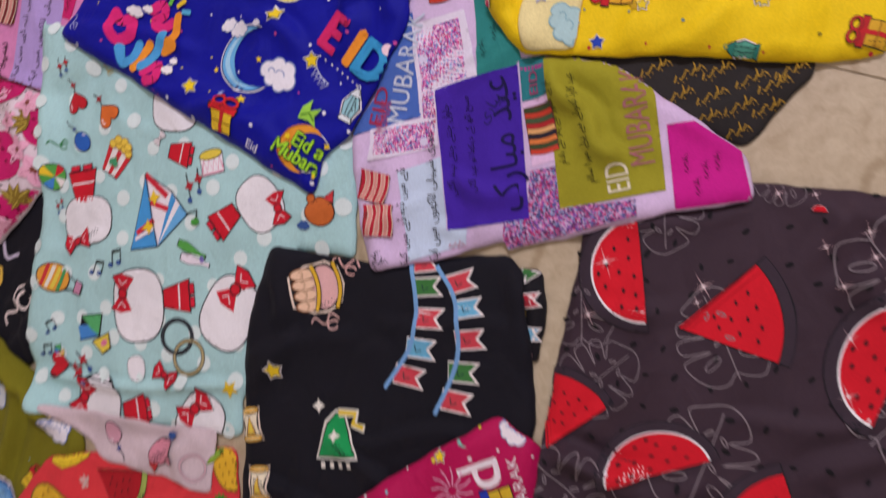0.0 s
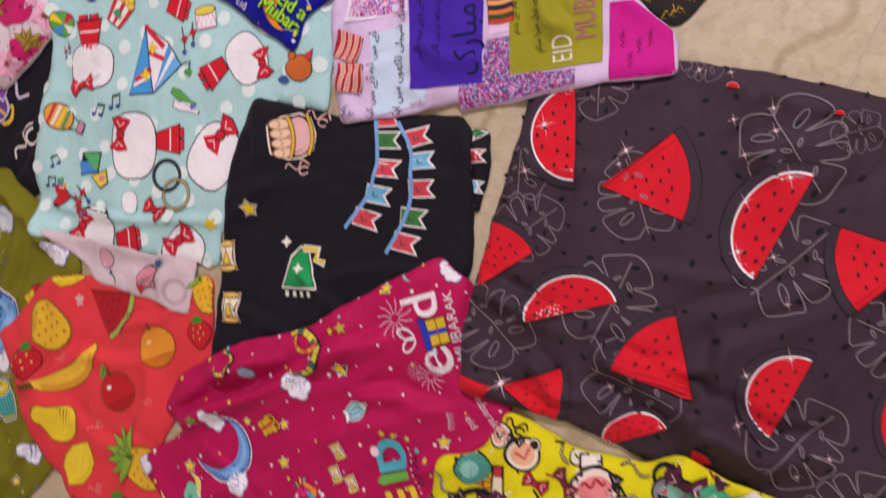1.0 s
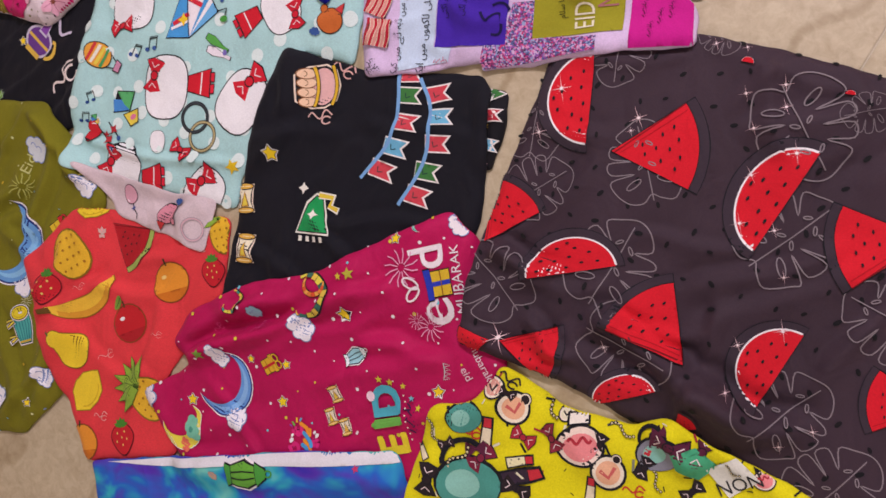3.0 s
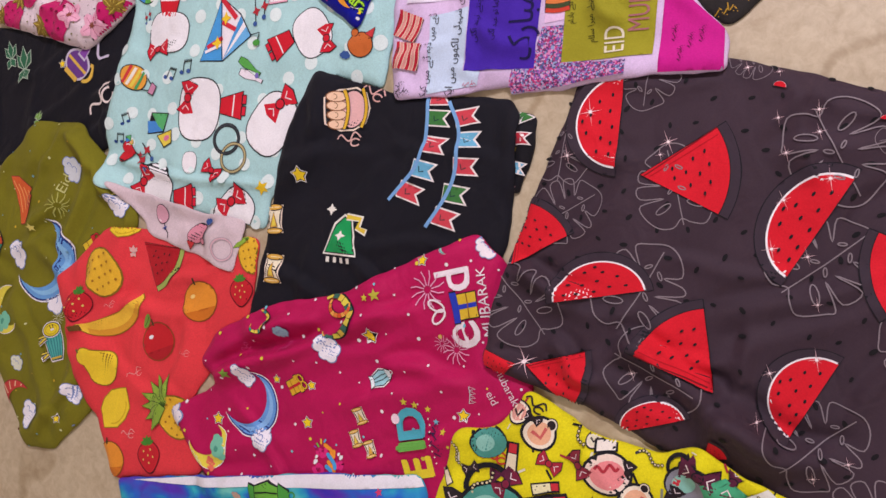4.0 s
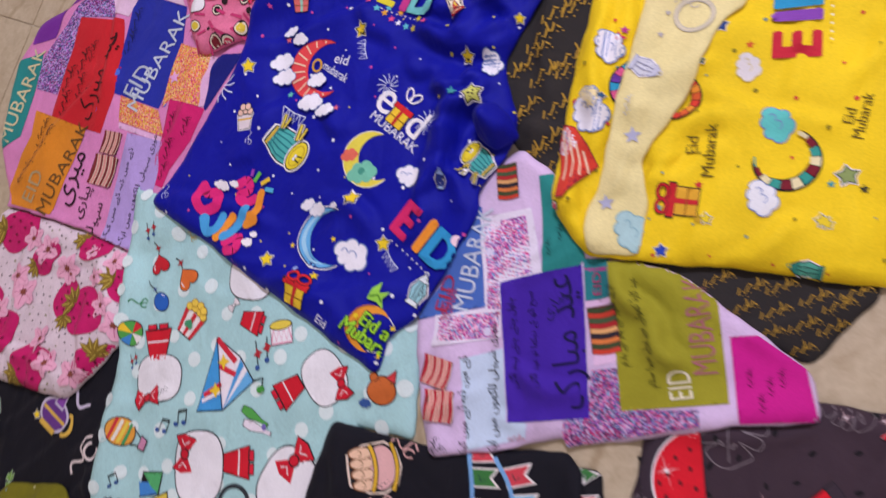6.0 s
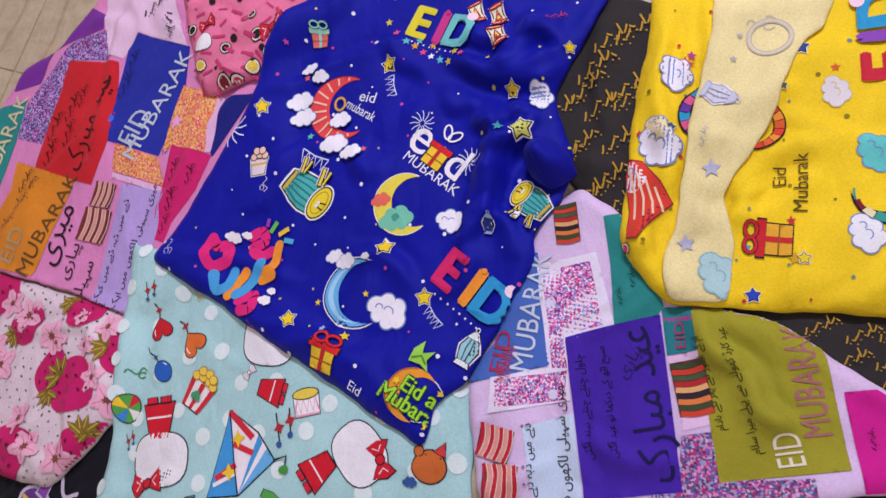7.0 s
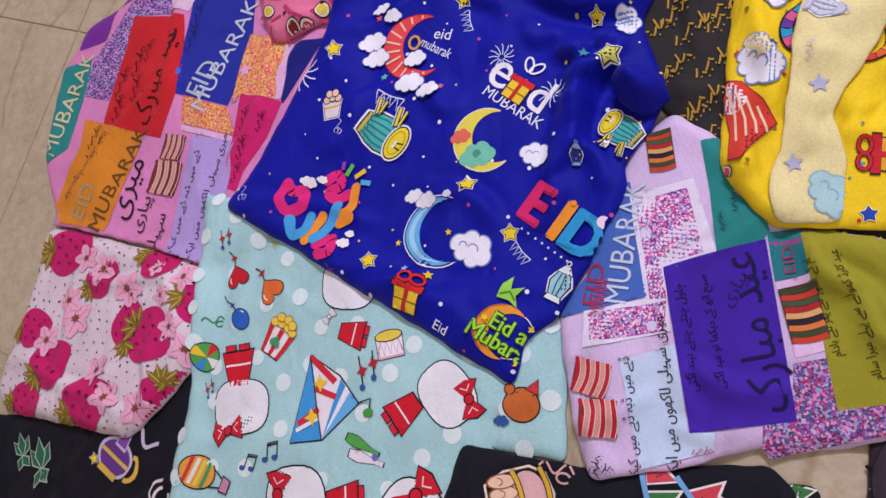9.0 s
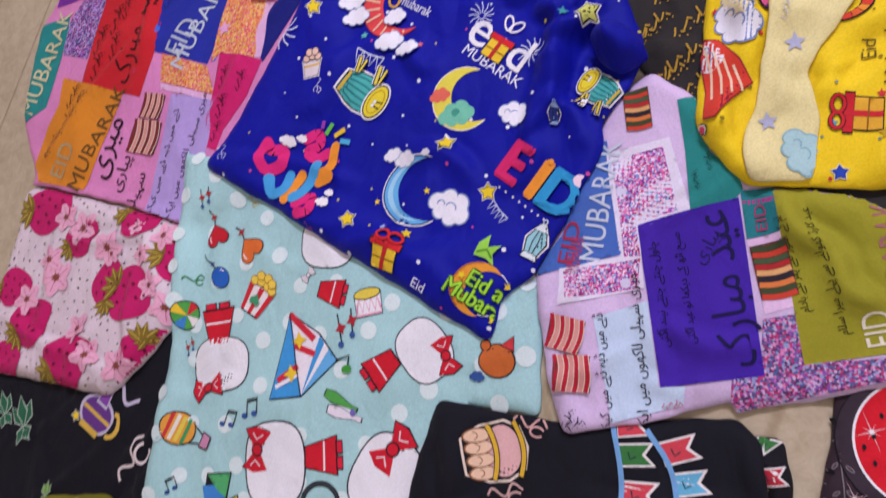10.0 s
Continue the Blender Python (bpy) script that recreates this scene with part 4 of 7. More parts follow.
def pine_leaf(c="8fb03a"):
    out = []
    for k in range(7):
        p = [(-0.12, 0), (0.12, 0), (0.16, 0.6), (0, 1.1), (-0.16, 0.6)]
        out += [("3f5a1c", swell(spin(p, -75 + k * 25), 0.04)), (c, spin(p, -75 + k * 25))]
    return out


def banana(c="efc03a"):
    p = arc(0.42, 0, 1.2, 1.2, 127, 233, 18) + arc(2.62, 0, 2.95, 2.95, 199, 161, 10)
    return [("9a6a1c", swell(p, 0.03)), (c, p), ("d89a2c", arc(0.42, 0, 1.2, 1.2, 140, 225, 16) + arc(0.62, 0, 1.24, 1.24, 222, 142, 14)), ("6a4a1c", [(-0.36, 0.9), (-0.2, 0.9), (-0.14, 1.18), (-0.26, 1.2)])]


def round_fruit(c="e8942c", d="d0741c"):
    return [("8a4a1c", arc(0, 0, 1.02, 0.95)), (c, arc(0, 0, 0.96, 0.89)), (d, arc(0, 0, 0.96, 0.89, 200, 330, 14)), (W if c < "e0" else "f6cf7a", arc(-0.35, 0.35, 0.16, 0.1, n=8)), ("3f3a1c", line([(0, 0.8), (0.05, 1.12)], 0.1))]


def apple():
    return round_fruit("c81f28", "b01a24") + [("7da03a", move(spin(arc(0, 0, 0.42, 0.18, n=12), 35), -0.25, 1.15)), ("3f5a1c", line([(-0.5, 0.98), (0.05, 1.3)], 0.04))]


def pear(c="f0cf2c"):
    p = arc(0, -0.3, 0.85, 0.7, 150, 390, 16) + arc(0.15, 0.55, 0.42, 0.45, -10, 190, 10)
    return [("8a6a1c", swell(p, 0.05)), (c, p), ("4a6a2c", line([(0.15, 0.95), (0.2, 1.2)], 0.1))]


def lemon(c="f0cf2c"):
    p = [(0, 1.1), (0.22, 0.88), (0.62, 0.5), (0.7, 0), (0.58, -0.55), (0.2, -0.88), (0, -1.05), (-0.25, -0.85), (-0.6, -0.5), (-0.7, 0), (-0.6, 0.5), (-0.25, 0.88)]
    return [("a8841c", swell(p, 0.05)), (c, p), ("d8b01c", line(arc(0.05, 0, 0.5, 0.7, -70, 60, 10), 0.06))]


def berry():
    out = [("5a0f18", [(x, y) for x, y in move(strawberry_print()[0][1], 0, 0, 1.08)]), ("c8202c", strawberry_print()[0][1])]
    for k in range(5):
        out.append(("4a8a2c", move(spin([(0, -0.09), (0.3, -0.12), (0.5, 0), (0.3, 0.12), (0, 0.09)], 20 + k * 35), 0, 0.5)))
    for x, y in ((-0.3, 0.15), (0.2, 0.2), (0.0, -0.1), (0.35, -0.2), (-0.35, -0.3), (0.05, -0.5)):
        out.append(("e8c86a", arc(x, y, 0.05, 0.07, n=6)))
    return out


def spool(c="c8552c"):
    out = [("6a3a2c", [(-0.62, -1), (0.62, -1), (0.62, 1), (-0.62, 1)])]
    cols = ("c8402c", "3f4a2c", "d87a3c", "2a2430", "e0a86a", "b02a2c", "4a5a3c")
    for k in range(9):
        out.append((cols[k % 7], line([(0.058 * q, -0.88 + k * 0.22 - 0.08 * math.cos(q * 0.157)) for q in range(-10, 11)], 0.2)))
    return out


def bangles(c="b81f34"):
    out = [("7a3030", [(-0.98, -0.9), (0.98, -0.9), (0.98, 0.9), (-0.98, 0.9)])]
    for k in range(7):
        x = -0.85 + k * 0.28
        out.append((c if k % 2 == 0 else "d8948a", line([(x + 0.16 * math.cos(q * 0.16) - 0.08, 0.095 * q) for q in range(-10, 11)], 0.21)))
        out.append(("e8d0b8", line([(x + 0.14 + 0.16 * math.cos(q * 0.16) - 0.08, 0.095 * q) for q in range(-10, 11)], 0.05)))
    return out


def script(c="b8902c"):
    """Handwriting too small to read: short slanting bars along a line."""
    out = []
    for x, l, y, up in ((-1.9, 0.6, 0.2, 0.5), (-1.3, 0.3, -0.2, -0.5), (-0.75, 0.8, 0.1, 0.35), (-0.1, 0.35, 0.4, -0.6), (0.45, 0.7, -0.15, 0.4), (0.95, 0.2, 0.35, 0.9), (1.4, 0.6, 0.05, 0.3), (1.9, 0.25, -0.2, -0.7)):
        out.append((c, line([(x - l / 2, y - up / 2 - 0.12), (x, y - 0.06), (x + l / 2, y + up / 2 + 0.12)], 0.17)))
        out.append((c, arc(x + 0.1, y - 0.6, 0.09, 0.09, n=6)))
    return out


def bottle(c="e88a8a"):
    return [(K, arc(0, -0.2, 0.9, 0.78)), ("f0d9c8", arc(0, -0.2, 0.8, 0.68)), (c, arc(0, -0.25, 0.62, 0.5)), (K, [(-0.4, 0.55), (0.4, 0.55), (0.4, 1.0), (-0.4, 1.0)]), ("efe6d8", [(-0.32, 0.6), (0.32, 0.6), (0.32, 0.94), (-0.32, 0.94)]), ("b0303c", line(wiggle(0.4, 0.1, 2), 0.1))]


def tube(c="e8d9b8"):
    return [(K, [(-0.4, -1), (0.4, -1), (0.32, 1), (-0.32, 1)]), (c, [(-0.3, -0.9), (0.3, -0.9), (0.24, 0.3), (-0.24, 0.3)]), ("c8303c", [(-0.22, 0.35), (0.22, 0.35), (0.2, 0.9), (-0.2, 0.9)])]


def bag(c="4f9a8c"):
    return [(K, arc(0, -0.2, 0.99, 0.79)), (c, arc(0, -0.25, 0.92, 0.72)), ("8fc8b8", arc(-0.15, -0.2, 0.5, 0.4)), (K, line(arc(0, 0.4, 0.6, 0.6, 0, 180, 12), 0.16)), ("5a1f3a", move(bow()[2][1], 0.4, 0.7, 0.3)), ("5a1f3a", move(bow()[3][1], 0.4, 0.7, 0.3))]


def disc(c="e8b08a", mid="c8605a"):
    return [(K, arc(0, 0, 1, 1)), ("efe0c8", arc(0, 0, 0.85, 0.85)), (c, arc(0, 0, 0.65, 0.65)), (mid, line([(-0.4, 0.2), (0, -0.25), (0.4, 0.25)], 0.2))]


def chain():
    out = []
    for k in range(9):
        x, y = -2 + k * 0.5, 0.5 * math.sin(k * 0.8)
        out += [(K, arc(x, y, 0.3, 0.3, n=8)), ("d8c89a", arc(x, y, 0.17, 0.17, n=8))]
    return out


def sprig(c="2f6a4a"):
    out = []
    for a, s in ((60, 1), (120, 1), (90, 1.2), (240, 0.7), (300, 0.7)):
        p = [(0, 0), (0.4 * s, 0.2), (0.85 * s, 0), (0.4 * s, -0.2)]
        out += [("b9c8b4", swell(spin(p, a), 0.06)), (c, spin(p, a))]
    return out


def incense():
    return [("cfc4d8", swell(arc(0, -0.3, 0.62, 0.5), 0.1)), ("6a3a8a", arc(0, -0.3, 0.62, 0.5)), ("e0b84a", line([(-0.6, -0.3), (0.6, -0.3)], 0.12)), ("cfc4d8", swell([(-0.2, 0.1), (0.2, 0.1), (0.1, 0.75), (-0.1, 0.75)], 0.1)), ("8a4aa8", [(-0.2, 0.1), (0.2, 0.1), (0.1, 0.75), (-0.1, 0.75)]),
            ("e0b84a", line(arc(0.75, -0.2, 0.3, 0.35, -90, 120, 8), 0.14)), ("e0b84a", line([(-0.4, -0.8), (0.4, -0.8)], 0.2)), ("cfc4d8", line(move(wiggle(0.6, 0.2, 1.2), 0.6, 0.8), 0.12))]


DRAW = dict(cloud=cloud, star=star, star_plain=star_plain, sparkle=sparkle, crescent_moon=moon, clouded_moon=moon_cloud, striped_moon=moon_striped, banded_moon=moon_ring, striped_hat=striped_hat, drum=drum,
            gift_box=gift, lantern=lantern, sweet_cup=cup, firework=firework, bunting=bunting, lettering=text, eid_lettering=eid_letters, greeting=greet_letters, eid_gift=eid_gift,
            eid_emblem=eid_al, strawberry=strawberry_print, blossom=blossom, melon_half=half_melon, melon_wedge=wedge_melon, leaf_outline=leaf_lines, white_patch=pale_head,
            red_patch=red_body, bow=bow, balloon=balloon, heart_balloon=heart, popcorn=popcorn, kite=kite, toy_drum=toy_drum, music_note=note_pair, drum_stick=sticks,
            hot_air_balloon=hot_balloon, bowling_pin=pins, hoop=hoop, toy_box=toy_box, toy=toy_round, beach_ball=beach_ball, squiggle=squiggle, pot=pot, bell=bell,
            oil_lamp=oil_lamp, pennant=pennant, pineapple=pineapple, pineapple_leaf=pine_leaf, banana=banana, orange=round_fruit, apple=apple, pear=pear, lemon=lemon,
            berry=berry, spool=spool, bangle_stack=bangles, script=script, perfume_bottle=bottle, lipstick=tube, handbag=bag, badge=disc, chain=chain, sprig=sprig, incense=incense)


def densify(pts, step, closed=True):
    out = []
    n = len(pts)
    for k in range(n if closed else n - 1):
        a, b = pts[k], pts[(k + 1) % n]
        m = max(1, int(math.hypot(b[0] - a[0], b[1] - a[1]) / step))
        out += [(a[0] + (b[0] - a[0]) * i / m, a[1] + (b[1] - a[1]) * i / m) for i in range(m)]
    if not closed:
        out.append(pts[-1])
    return out


def fill(pts, step=0.005):
    """Triangles of a flat outline, fine enough to follow the cloth."""
    pts = densify(pts, step)
    arr = np.array(pts)
    lo, hi = arr.min(0), arr.max(0)
    n = len(pts)
    extra = []
    if max(hi - lo) > step * 1.8:
        gx, gy = np.meshgrid(np.arange(lo[0], hi[0], step), np.arange(lo[1], hi[1], step), indexing="ij")
        ok = within(arr, gx, gy)
        ok &= edge_distance(arr, gx, gy) > step * 0.4
        extra = list(zip(gx[ok], gy[ok]))
    vs, _, fs, _, _, _ = delaunay_2d_cdt([Vector(p) for p in list(pts) + extra], [(k, (k + 1) % n) for k in range(n)], [], 0, 1e-7)
    v = np.array([tuple(p) for p in vs])
    mid = np.array([v[list(f)].mean(0) for f in fs]) if fs else np.zeros((0, 2))
    ok = within(arr, mid[:, 0], mid[:, 1]) if len(fs) else []
    return v, [tuple(f) for f, o in zip(fs, ok) if o]


class Print:
    """Collects draped flat pieces of one motif."""

    def __init__(self, sheet, lift):
        self.s, self.lift, self.v, self.f, self.m, self.mats, self.n = sheet, lift, [], [], [], [], 0

    def add(self, material, v, faces):
        v = np.asarray(v, float)
        if not len(v) or not faces:
            return
        z = sample(self.s.top, v[:, 0], v[:, 1]) + (self.lift + 0.0002 * self.n) * sample(self.s.steep, v[:, 0], v[:, 1]) + 0.75 * sample(self.s.bulge, v[:, 0], v[:, 1])
        self.n += 1
        mid = np.array([v[list(f)].mean(0) for f in faces])
        ok = within(self.s.poly, mid[:, 0], mid[:, 1])
        base = len(self.v)
        self.v += [(x, y, h) for (x, y), h in zip(v, z)]
        if material not in self.mats:
            self.mats.append(material)
        k = self.mats.index(material)
        for f, o in zip(faces, ok):
            if o:
                a, b, c = v[f[0]], v[f[1]], v[f[2]]
                up = (b[0] - a[0]) * (c[1] - a[1]) - (b[1] - a[1]) * (c[0] - a[0]) > 0
                self.f.append(tuple(base + i for i in (f if up else f[::-1])))
                self.m.append(k)

    def item(self, colour, shape, x, y, deg, size):
        c, s = math.cos(radians(deg)), math.sin(radians(deg))
        place = lambda p: (x + size * (p[0] * c - p[1] * s), y + size * (p[0] * s + p[1] * c))
        if isinstance(shape, tuple) and shape[0] == "ribbon":
            l, r = [place(p) for p in shape[1]], [place(p) for p in shape[2]]
            m = 1 + int(max([math.hypot(a[0] - b[0], a[1] - b[1]) for a, b in zip(l, l[1:])] + [0]) / 0.008)
            if m > 1:
                l = [(a[0] + (b[0] - a[0]) * i / m, a[1] + (b[1] - a[1]) * i / m) for a, b in zip(l, l[1:]) for i in range(m)] + [l[-1]]
                r = [(a[0] + (b[0] - a[0]) * i / m, a[1] + (b[1] - a[1]) * i / m) for a, b in zip(r, r[1:]) for i in range(m)] + [r[-1]]
            n = len(l)
            self.add(ink(colour), l + r, [(k, n + k, n + k + 1, k + 1) for k in range(n - 1)])
        elif isinstance(shape, tuple) and shape[0] == "glyphs":
            self.add(ink(colour), [place(p) for p in shape[1]], shape[2])
        else:
            self.add(ink(colour), *fill([place(p) for p in shape]))

    def done(self, name, parent, label="", kind=""):
        if not self.f:
            return None
        used = sorted({i for f in self.f for i in f})
        at = {i: k for k, i in enumerate(used)}
        ob = link_mesh(name, [self.v[i] for i in used], [tuple(at[i] for i in f) for f in self.f], self.mats, parent, label, True, self.m)
        return tagged(ob, kind=kind)


RINGS = {"spool": "thread_band", "bangle_stack": "bangle", "greeting": "letter"}


def printed(sheet, rows, lift=0.001):
    for kind, x, y, deg, size, *more in rows:
        p = Print(sheet, lift)
        shapes = DRAW[kind](*more)
        if kind in RINGS:
            p.item(*shapes[0], x, y, deg, size)
            base = p.done(kind, sheet.ob)
            for k, (colour, shape) in enumerate(shapes[1:]):
                ring = Print(sheet, lift + 0.0002 * (k + 1))
                ring.item(colour, shape, x, y, deg, size)
                ring.done(RINGS[kind], base)
            continue
        for colour, shape in shapes:
            p.item(colour, shape, x, y, deg, size)
        p.done(kind, sheet.ob)


def panels(sheet, rows, lift=0.0006):
    """Patches of another print, each a sheet of ink in the cloth."""
    for name, colour, pts in rows:
        p = Print(sheet, lift)
        p.add(GLITTER[colour]() if colour in GLITTER else ink(colour), *fill(pts))
        p.done(name, sheet.ob)
        lift += 0.00003


def scatter(sheet, name, colours, count, size, seed, shape="dot", keep=None, lift=0.0007, spread=0.4):
    """Many small printed marks as one piece of stuff."""
    rng = random.Random(seed)
    lo, hi = sheet.poly.min(0), sheet.poly.max(0)
    p = Print(sheet, lift)
    pts, tries = [], 0
    gap = 0.75 * math.sqrt((hi[0] - lo[0]) * (hi[1] - lo[1]) / max(count, 1))
    groups = {}
    while len(pts) < count and tries < count * 30:
        tries += 1
        x, y = rng.uniform(lo[0], hi[0]), rng.uniform(lo[1], hi[1])
        if any(abs(x - a) < gap and abs(y - b) < gap and math.hypot(x - a, y - b) < gap for a, b in pts):
            continue
        if not within(sheet.poly, np.array([x]), np.array([y]))[0] or (keep and not keep(x, y)):
            continue
        pts.append((x, y))
        r = size * rng.uniform(1 - spread, 1 + spread)
        a = rng.uniform(0, 360)
        if shape == "dot":
            q = arc(0, 0, 1, 1, n=14)
        elif shape == "seed":
            q = arc(0, 0, 1, 0.55, n=8)
        elif shape == "dash":
            q = [(-1, -0.22), (1, -0.22), (1, 0.22), (-1, 0.22)]
        else:
            q = spikes(5, 1, 0.5)
        v, f = groups.setdefault(rng.choice(colours), ([], []))
        b = len(v)
        v.extend((x + r * px, y + r * py) for px, py in spin(q, a))
        f.append(tuple(range(b, b + len(q))))
    for col, (v, f) in groups.items():
        p.n = 0
        p.add(ink(col), v, f)
    p.done(name, sheet.ob, kind="stuff")


def glitter(name, cols, scale):
    m = bpy.data.materials.new(name)
    m.use_nodes = True
    t = m.node_tree
    b = t.nodes["Principled BSDF"]
    co = t.nodes.new("ShaderNodeTexCoord")
    vor = node(t, "ShaderNodeTexVoronoi", Scale=scale)
    t.links.new(co.outputs["Object"], vor.inputs["Vector"])
    sep = t.nodes.new("ShaderNodeSeparateColor")
    t.links.new(vor.outputs["Color"], sep.inputs[0])
    ramp = t.nodes.new("ShaderNodeValToRGB")
    ramp.color_ramp.interpolation = "CONSTANT"
    for k, c in enumerate(cols):
        if k < 2:
            e = ramp.color_ramp.elements[k]
            e.position = k / len(cols)
        else:
            e = ramp.color_ramp.elements.new(k / len(cols))
        e.color = lin(c)
    t.links.new(sep.outputs[0], ramp.inputs["Fac"])
    t.links.new(ramp.outputs[0], b.inputs["Base Color"])
    b.inputs["Roughness"].default_value = 0.75
    return m


from functools import lru_cache
GLITTER = {"glit_pink": lru_cache(lambda: glitter("pink_glitter_print", ["e86ab0", "f4dff0", "9a3aa8", "c8286a", "7aa8d8", "e8a8d0", "6a2a7a"], 480.0)),
           "glit_purple": lru_cache(lambda: glitter("purple_glitter_print", ["6a2a8a", "b86ac8", "2a4a7a", "d8a8e0", "8a1f5a", "9aa8d8", "3a1f5a"], 450.0)),
           "glit_orange": lru_cache(lambda: glitter("orange_glitter_print", ["e8762c", "f2c88a", "c83a5a", "f0a84a", "e86a8a", "d8b42c"], 480.0)),
           "glit_mix": lru_cache(lambda: glitter("mixed_flake_print", ["b8286a", "c8a8cc", "4a5a90", "7a2f6a", "d07aac", "4a2a5a", "8a98c0", "8a4aa4"], 400.0))}

# ---- the clothes, lowest first ----
black_left = lay("black_kurta", [(-0.823, 0.114), (-0.524, 0.273), (-0.449, 0.109), (-0.437, -0.040), (-0.571, -0.132), (-0.773, -0.184), (-0.977, -0.130), (-1.052, 0.068), (-0.993, 0.092)], 0.008, cloth("black_cotton_worn", "15141d"), 11, "black cotton kurta with small printed festive motifs", wrinkle=0.004)
printed(black_left, [
    ("sprig", -0.771, 0.033, 26, 0.0501),
    ("incense", -0.609, 0.089, -26, 0.0523),
    ("squiggle", -0.525, 0.023, 68, 0.0377),
    ("sprig", -0.820, 0.046, 28, 0.0385),
    ("star", -0.658, 0.067, 18, 0.0095),
    ("sprig", -0.683, -0.062, 11, 0.0214, "7aa83a"),
])

strawberry = lay("strawberry_dress", [(-0.883, 0.447), (-0.715, 0.424), (-0.494, 0.391), (-0.474, 0.311), (-0.487, 0.239), (-0.531, 0.169), (-0.591, 0.109), (-0.765, 0.112), (-0.892, 0.114), (-0.919, 0.145), (-0.903, 0.226), (-0.888, 0.350)], 0.022, cloth("white_cotton", "e9d6dc"), 12, "folded white dress printed with pink strawberries and blossoms",
                 folds=[(-0.830, 0.203, -0.590, 0.144, 0.005, 0.014), (-0.572, 0.386, -0.498, 0.238, 0.005, 0.016)])
scatter(strawberry, "speck", ["3a2a2c", "7d7a24", "3a2a2c"], 420, 0.0022, 3, "seed")
printed(strawberry, [
    ("strawberry", -0.631, 0.276, -175, 0.0501),
    ("strawberry", -0.586, 0.273, 71, 0.0620),
    ("strawberry", -0.504, 0.336, 84, 0.0519),
    ("strawberry", -0.606, 0.399, 79, 0.0487),
    ("strawberry", -0.818, 0.400, 97, 0.0623),
    ("strawberry", -0.720, 0.351, 131, 0.0448),
    ("strawberry", -0.685, 0.145, 122, 0.0643),
    ("strawberry", -0.532, 0.176, -10, 0.0547),
    ("strawberry", -0.855, 0.259, 102, 0.0467),
    ("strawberry", -0.793, 0.199, 130, 0.0569),
    ("strawberry", -0.838, 0.132, 97, 0.0472),
    ("strawberry", -0.507, 0.197, 75, 0.0339),
    ("blossom", -0.715, 0.372, 31, 0.0318),
    ("blossom", -0.648, 0.342, 50, 0.0317),
    ("blossom", -0.751, 0.284, 26, 0.0351),
    ("blossom", -0.634, 0.166, 43, 0.0282),
    ("blossom", -0.569, 0.157, 61, 0.0333),
    ("blossom", -0.532, 0.369, 34, 0.0258),
    ("blossom", -0.537, 0.287, 17, 0.0252),
    ("blossom", -0.499, 0.256, 40, 0.0286),
    ("blossom", -0.677, 0.205, 53, 0.0267),
    ("blossom", -0.566, 0.335, 29, 0.0195),
    ("blossom", -0.595, 0.380, 29, 0.0155),
    ("blossom", -0.772, 0.313, 29, 0.0286),
    ("blossom", -0.809, 0.242, 41, 0.0288),
    ("blossom", -0.639, 0.333, 15, 0.0199),
    ("blossom", -0.760, 0.389, 28, 0.0264),
])

